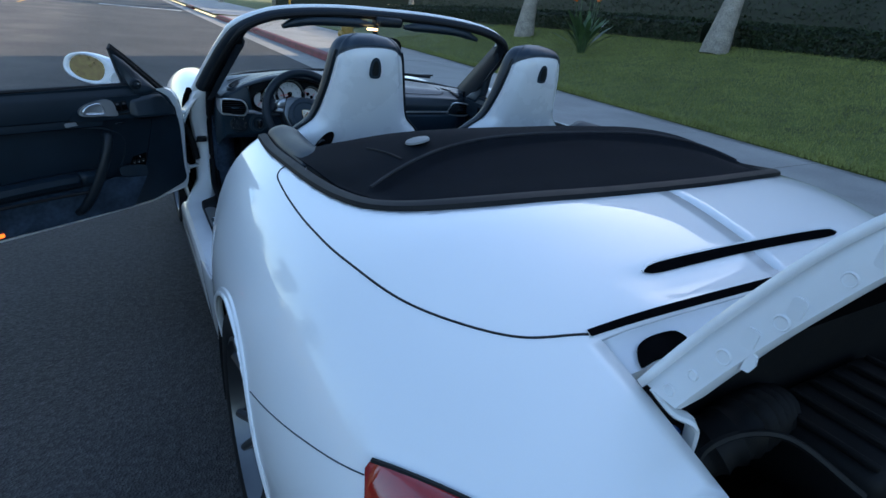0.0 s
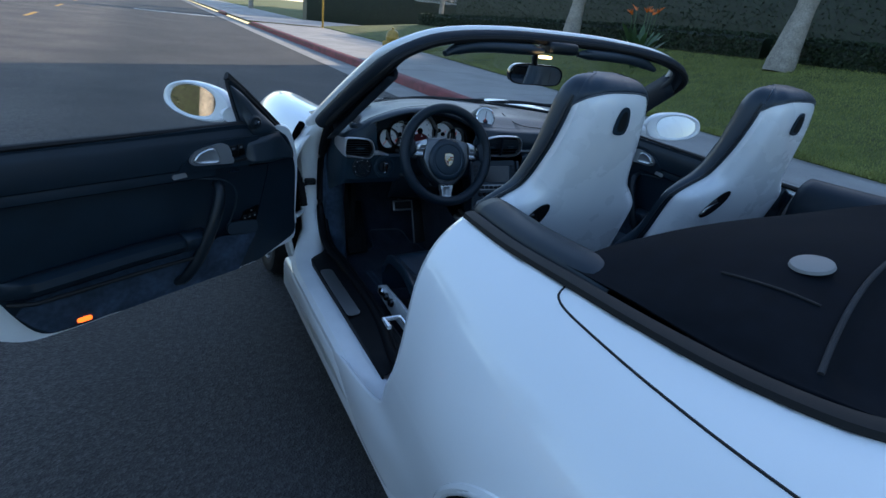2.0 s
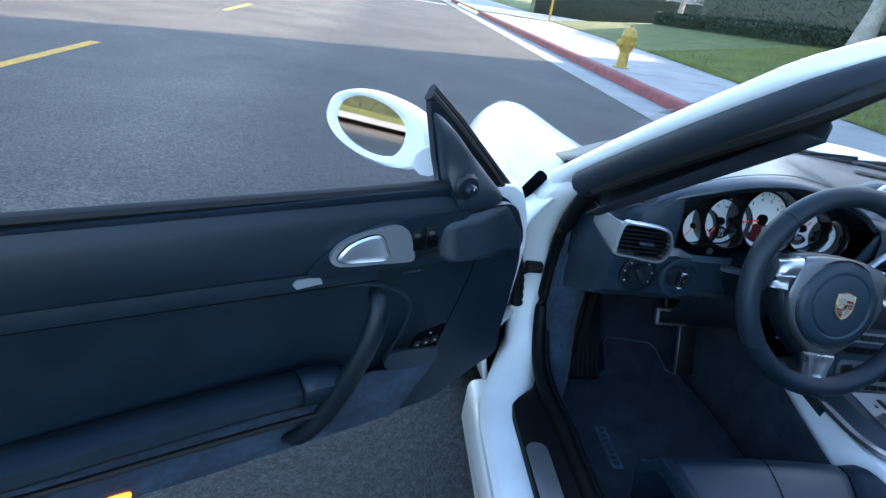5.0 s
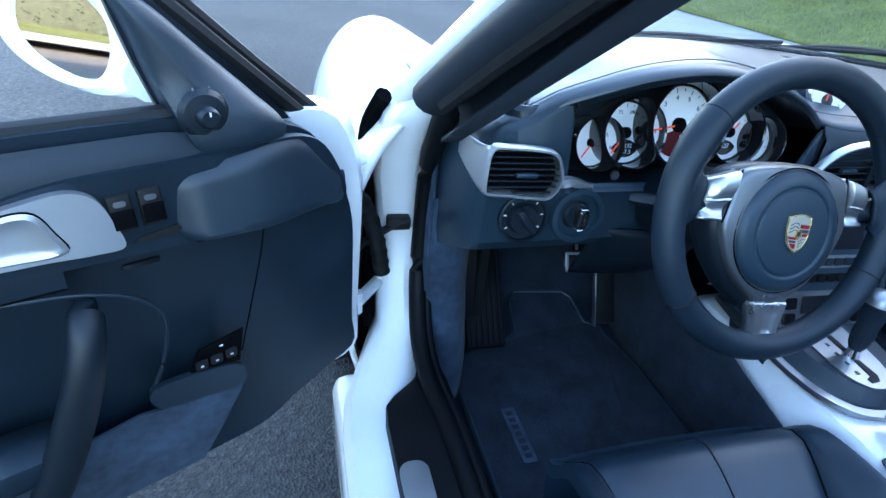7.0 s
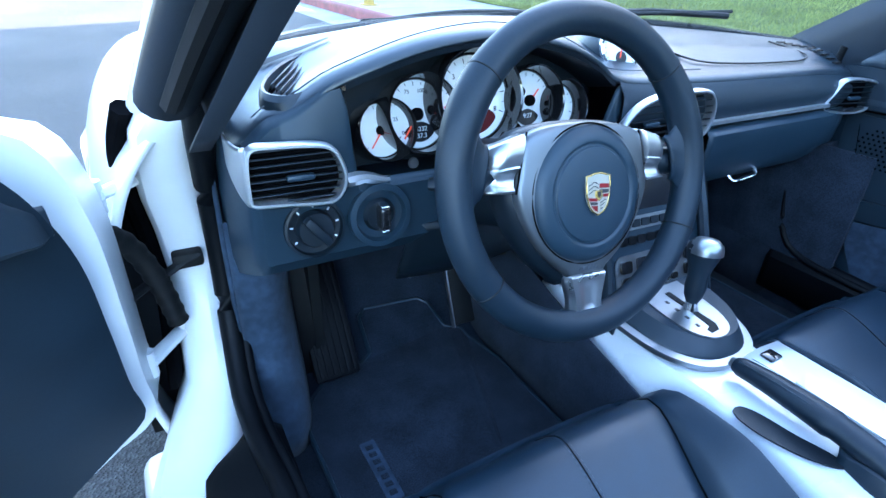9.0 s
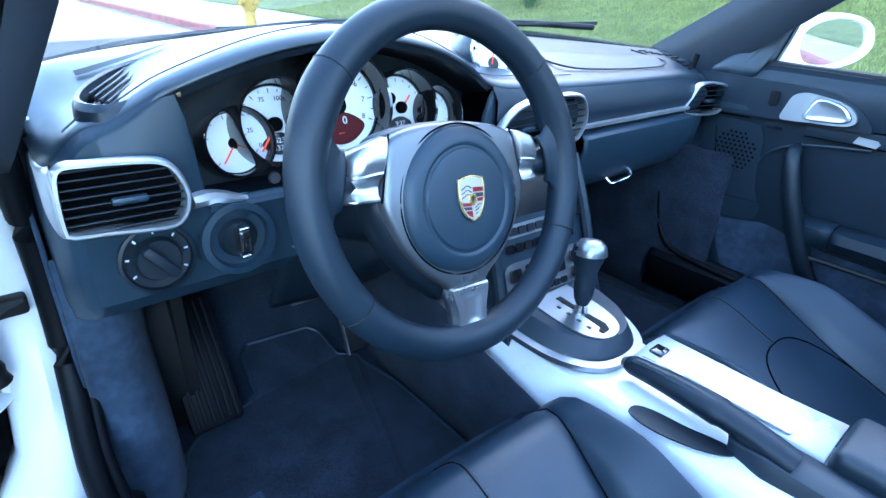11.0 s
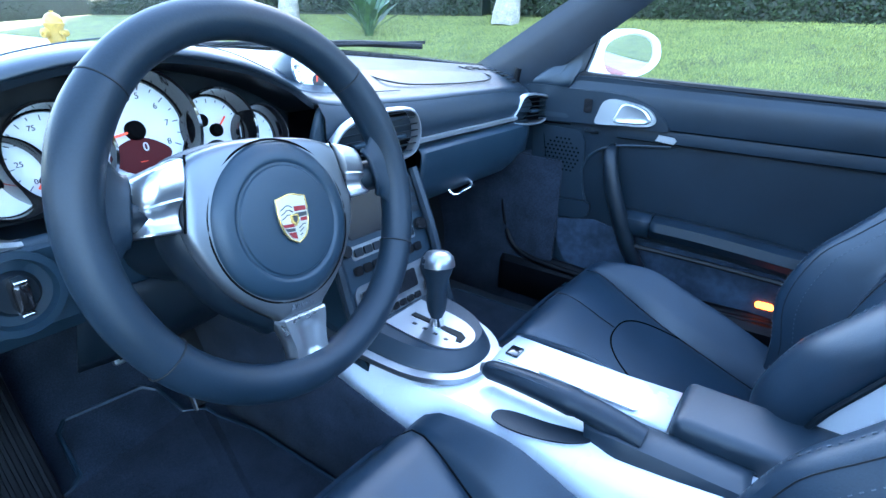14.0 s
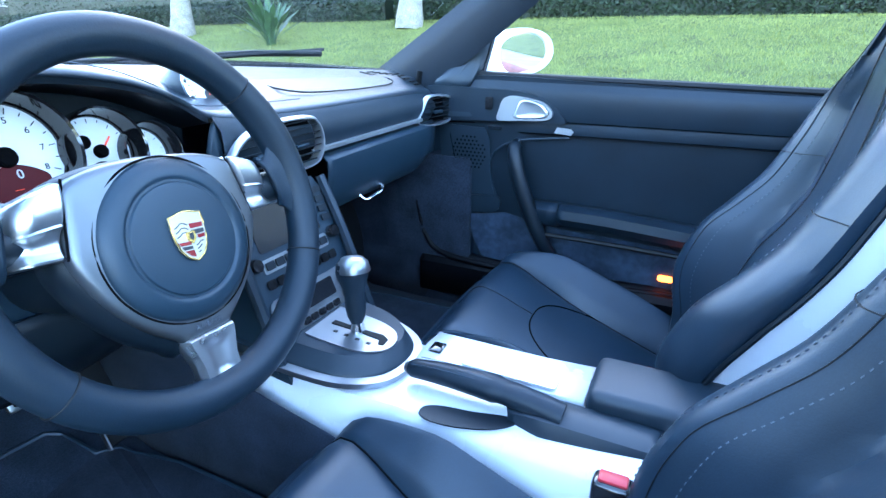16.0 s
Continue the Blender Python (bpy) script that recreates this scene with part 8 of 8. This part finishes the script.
def seat(cx, driver):
    zs = [0.30 + (1.185 - 0.30) * i / 64 for i in range(65)] + [1.191, 1.197, 1.202, 1.208, 1.214, 1.218, 1.221]
    rings = [(z, *seat_ring(z, cx)) for z in zs]
    lab = "driver's seat with white hard shell and dark leather" if driver else "passenger seat with white hard shell and dark leather"
    shell_rows = [[Vector((cx - x, y, z)) for x, y in reversed(sh)] + [Vector((cx + x, y, z)) for x, y in sh[1:]] for z, sh, le in rings]
    s = part("driver_seat" if driver else "passenger_seat", grid_bm(shell_rows[:-1]), SHELLW, car, lab)
    leather_rows = [[Vector((cx + x, y, z)) for x, y in le] + [Vector((cx - x, y, z)) for x, y in reversed(le[:-1])] for z, sh, le in rings]
    part("backrest", grid_bm(leather_rows), SEATHIDE, s, "dark leather backrest with side bolsters")
    # leather border arched over the top of the shell
    rows = []
    for i in range(41):
        q = -1 + 2 * i / 40
        za = 1.186 - 0.040 * abs(q) ** 3
        row = []
        for k in range(9):
            z = za + (1.221 - za) * k / 8
            sh = seat_ring(z, cx)[0]
            f = abs(q) * 15
            a, b2 = sh[min(14, int(f))], sh[min(15, int(f) + 1)]
            t = f - min(14, int(f))
            x, y = a[0] + (b2[0] - a[0]) * t, a[1] + (b2[1] - a[1]) * t
            row.append(Vector((cx + math.copysign(x, q) * 1.01, y - 0.005 * smooth(k, 0, 1.5), z + 0.002)))
        row.append(Vector((cx + (row[-1].x - cx) * 0.8, 0.738, 1.2235)))
        rows.append(row)
    part("head_cap", grid_bm(rows), SEATHIDE, s, "dark leather border over the shell")
    part("border_seam", tube_bm([r_[0] for r_ in rows], 0.0022, 5), STITCH, s)
    side = lambda sx, k, r, off=0.0, z0=0.0: Vector((cx + sx * (r[2][k][0] + off), r[2][k][1], r[0]))
    for sx in (-1, 1):
        part("shell_piping", tube_bm([side(sx, 1, r, 0.002) for r in rings[2:-8]], 0.0045, 6), PLASTIC, s)
        part("bolster_seam", tube_bm([side(sx, 11, r) + Vector((0, 0.0012, 0)) for r in rings[6:-18]], 0.0008, 5), RUBBER, s)
        part("insert_seam", tube_bm([side(sx, 23, r) + Vector((0, 0.002, 0)) for r in rings[6:-18]], 0.0012, 5), RUBBER, s)
        for off in (9, 13):
            dash_ = []
            line = path3([side(sx, off, r) + Vector((0, 0.0010, 0)) for r in rings[6:-18]], 150)
            for a, b2 in zip(line[0::2], line[1::2]):
                dash_.append(tube_bm([a, a.lerp(b2, 0.75)], 0.0007, 4))
            part("stitching", merge(*dash_), STITCH, s, "pale double stitching")
        # cross seam where shoulder and side bolsters meet
        cr_ = min(rings, key=lambda r: abs(r[0] - 0.765))
        part("cross_seam", tube_bm([Vector((cx + sx * (x + 0.0006), y + 0.0012, cr_[0] + 0.10 * (0.90 - y))) for x, y in cr_[2][3:24]], 0.0008, 5), RUBBER, s)

    def on_back(u, w, v):
        ring = seat_ring(v, cx)[0]
        y = keyed(abs(u), [p[0] for p in ring], [p[1] for p in ring])
        return Vector((cx + u, y - w, v))
    so = soft_outline([(-0.017, 1.095), (-0.020, 1.120), (-0.012, 1.150), (0.0, 1.157), (0.012, 1.150), (0.020, 1.120), (0.017, 1.095), (0.0, 1.090)], 36)
    part("belt_slot", plate_bm(so, 0.0005, 0.0055, on_back, 0.002, 1), GREYPLA, s, "dark slot surround in the shell")
    part("slot_hole", plate_bm([(a * 0.58, 1.122 + (b - 1.122) * 0.72) for a, b in so], 0.0056, 0.0062, on_back), RUBBER, s)
    for sx in (-1,):
        ax, ay = Vector((-0.34, 0.94)), Vector((0.94, 0.34))
        o3 = []
        for k in range(32):
            a = 2 * math.pi * k / 32
            p = ax * (0.050 * math.cos(a)) + ay * (0.026 * math.sin(a))
            o3.append((-sx * p.x + sx * 0.152, 0.858 + p.y))
        o3 = [(sx * (0.152 + 0.6 * (v - 0.858) * -1 + 0.025 * math.sin(2 * math.pi * k / 32)), v) for k, (u, v) in enumerate(o3)]
        part("lever_bezel", plate_bm(o3, 0.0008, 0.005, on_back, 0.002, 1), GLOSSBLK, s)
        o4 = [(sx * 0.168 + (a - sx * 0.152) * 0.62, 0.846 + (b - 0.858) * 0.50) for a, b in o3]
        part("lever", plate_bm(o4, 0.005, 0.013, on_back, 0.003, 2), CHROME, s, "chrome backrest lever")
    # cushion: flat broad front, side bolsters rising towards the back
    cc = cx - (0.006 if driver else -0.004)

    def cush(y, a):
        """Height and x at y; a from -1.35 (outer left) to 1.35; +-1 is the edge between insert and bolster."""
        k = smooth(y, 1.20, 1.49)
        wi = 0.138 + 0.052 * k
        wo = 0.222 - 0.010 * smooth(y, 1.42, 1.50) - 0.02 * smooth(y, 1.15, 0.98)
        zc = keyed(y, [0.95, 1.07, 1.16, 1.256, 1.34, 1.41, 1.52], [0.262, 0.306, 0.342, 0.380, 0.412, 0.440, 0.462]) - 0.085 * smooth(y, 1.420, 1.515) ** 1.6
        bo = 0.074 * smooth(y, 1.485, 1.28) + 0.004
        b_ = abs(a)
        if b_ <= 1:
            return Vector((cc + a * wi, y, zc + 0.008 * (1 - a * a) - 0.005 * smooth(b_, 0.90, 1.0)))
        t = (b_ - 1) / 0.35
        x = wi + (wo - wi) * math.sin(min(1.0, t * 1.1) * math.pi / 2) ** 0.9 + 0.004 * math.sin(math.pi * min(1.0, t))
        z = zc - 0.005 + bo * math.sin(math.pi * min(1.0, 0.06 + t * 0.62)) ** 0.8 - 0.16 * max(0.0, t - 0.62) ** 1.6
        return Vector((cc + math.copysign(x, a), y, z))
    ys_c = [0.95 + 0.50 * i / 22 for i in range(22)] + [1.452, 1.468, 1.482, 1.494, 1.503, 1.510, 1.514]
    as_c = [-1.35 + 0.025 * i for i in range(14)] + [-1 + i / 12 for i in range(25)] + [1.025 + 0.025 * i for i in range(14)]
    rows = [[cush(y, a) for a in as_c] for y in ys_c]
    rows.append([Vector((p.x, 1.513, min(p.z, 0.345))) for p in rows[-1]])
    rows.append([Vector((p.x, 1.49, 0.27)) for p in rows[-1]])
    part("cushion", grid_bm(rows), SEATHIDE, s, "dark leather seat cushion")
    up_ = Vector((0, 0, 0.0012))
    for sx in (-1, 1):
        part("cushion_seam", tube_bm([cush(y, sx * 1.0) + up_ * 0.6 for y in ys_c[3:-2]], 0.0016, 6), DULLBLK, s)
    part("cushion_seam", tube_bm([cush(1.318 + 0.175 * k / 14, 0.0) + up_ * 0.3 for k in range(15)], 0.0010, 5), DULLBLK, s)
    for off_ in (-0.025, 0.025):
        part("stitching", merge(*[tube_bm([cush(1.322 + 0.008 * k, off_) + up_ * 0.4, cush(1.327 + 0.008 * k, off_) + up_ * 0.4], 0.0005, 4) for k in range(20)]), STITCH, s)
    arc_ = [cush(1.315 - 0.125 * (abs(q) ** 2.6), q * 0.98) + up_ * 0.5 for q in [-1 + k / 20 for k in range(41)]]
    part("cushion_seam", tube_bm(arc_, 0.0016, 6), DULLBLK, s)
    part("seat_base", box_bm((cc, 1.23, 0.215), (0.38, 0.38, 0.10), 0.02, 2), PLASTIC, s)
    if driver:
        tr = [(1.46, 0.285), (1.455, 0.315), (1.40, 0.345), (1.25, 0.350), (1.05, 0.345), (0.95, 0.33), (0.95, 0.27), (1.30, 0.265)]
        part("seat_side_trim", plate_bm(tr, 0.0, 0.012, lambda u, w, v: Vector((cc - 0.236 - w, u, v)), 0.004, 2), SHELLW, s, "white seat side trim")
        for k, yy in enumerate((1.405, 1.36, 1.31)):
            part("seat_switch", lathe_bm([(0, 0.012), (0.012, 0.012), (0.015, 0.006), (0.016, 0)], axis_m((cc - 0.249, yy, 0.315), (-1, 0, 0.2)), 16), CHROME if k == 0 else GLOSSBLK, s)
    return s


seat(-0.350, True)
seat(0.350, False)
bk = part("seat_fitting", box_bm((-0.130, 1.074, 0.445), (0.030, 0.05, 0.075), 0.008, 3), GLOSSBLK, car, "black belt buckle with a red button")
part("buckle_stalk", box_bm((-0.130, 1.074, 0.35), (0.020, 0.03, 0.16), 0.005, 2), PLASTIC, bk)
part("release_button", box_bm((-0.130, 1.074, 0.4835), (0.020, 0.036, 0.006), 0.003, 2), REDBTN, bk, "red release button")
# white tag by the passenger seat, not a buckle
part("seat_fitting", box_bm((0.155, 1.03, 0.455), (0.022, 0.03, 0.06), 0.005, 2), DIAL, car)

# ---- roof cover behind the seats ----
def cover_z(x, y):
    e = max(0.02, strip_at(max(-0.280, min(y, 0.68))) - 0.03)
    t = min(1.0, abs(x) / e)
    ze = deck_z(e, y) + 0.006
    h = keyed(y, [-0.28, -0.20, -0.10, 0.0, 0.07, 0.13, 0.20, 0.30, 0.36], [0.978, 0.990, 1.002, 1.018, 1.030, 1.031, 1.023, 1.0, 0.975])
    step = 0.016 * smooth(bow_y(x) - y, 0.0, 0.020) * smooth(abs(x), 0.665, 0.60)
    return ze + (h - ze) * (1 - t ** 4.5) - step


def bow_y(x):
    return 0.080 - 0.140 * (abs(x) / 0.67) ** 2.2


rows = []
for i in range(91):
    y = -0.278 + (0.36 + 0.278) * i / 90
    e = max(0.02, strip_at(y) - 0.028)
    rows.append([Vector((e * math.sin(math.pi / 2 * k / 34), y, cover_z(e * math.sin(math.pi / 2 * k / 34), y) + 0.004 * noise.noise((k * 0.12, y * 7, 3)))) for k in range(-34, 35)])
tonneau = part("roof_cover", grid_bm(rows), FABRIC, car, "black canvas roof folded under its cover", thick=0.006)
# raised rear bow of the folded roof
bow = [Vector((x, bow_y(x) + 0.003, cover_z(x, bow_y(x) + 0.003) + 0.001)) for x in [-0.64 + 1.28 * k / 60 for k in range(61)]]
part("roof_bow", tube_bm(bow, 0.0042, 8), CANVASE, tonneau, "raised bow line in the canvas")
part("cover_button", lathe_bm([(0, 0.003), (0.020, 0.0025), (0.029, 0.0005), (0.031, -0.004)], axis_m((-0.466, 0.092, cover_z(0.466, 0.092) + 0.008), (-0.25, 0.1, 1), (0, 1, 0)), 24), BUTTONG, tonneau, "pale round cover button")
for sgn in (-1, 1):
    seamp = [Vector((sgn * x, y, cover_z(x, y) - 0.0005)) for x, y in [(0.535 + 0.035 * t, 0.03 + 0.13 * t) for t in [k / 14 for k in range(15)]]]
    part("cover_seam", tube_bm(seamp, 0.0025, 6), RUBBER, tonneau)
# leather-topped sides beside the rear bench
for sgn in (-1, 1):
    rows = []
    for i in range(17):
        y = 0.70 - 0.44 * i / 16
        e = strip_at(min(0.688, y))
        z = deck_z(e, min(0.69, y))
        k = smooth(y, 0.26, 0.34)
        rows.append([Vector((sgn * (e - 0.022), y, z + 0.004)), Vector((sgn * (e - 0.035), y, z + 0.016 + 0.010 * k)), Vector((sgn * (e - 0.08), y, z + 0.026 + 0.012 * k)), Vector((sgn * (e - 0.13), y, z + 0.012)), Vector((sgn * (e - 0.155), y, z - 0.05)), Vector((sgn * (e - 0.16), y, z - 0.35))])
        rows[-1] = path3(rows[-1][:5], 16) + [rows[-1][5]]
    part("side_bolster", grid_bm(rows), LEATHER, car, "leather-topped side of the rear bench", thick=0.005)
part("rear_bench", merge(grid_bm([[Vector((x, y, z)) for x in (-0.56, -0.2, 0, 0.2, 0.56)] for y, z in ((0.37, 0.93), (0.42, 0.90), (0.49, 0.75), (0.53, 0.55), (0.66, 0.50), (0.85, 0.47), (0.88, 0.30))])), LEATHER, car, "dark leather rear bench", thick=0.01)
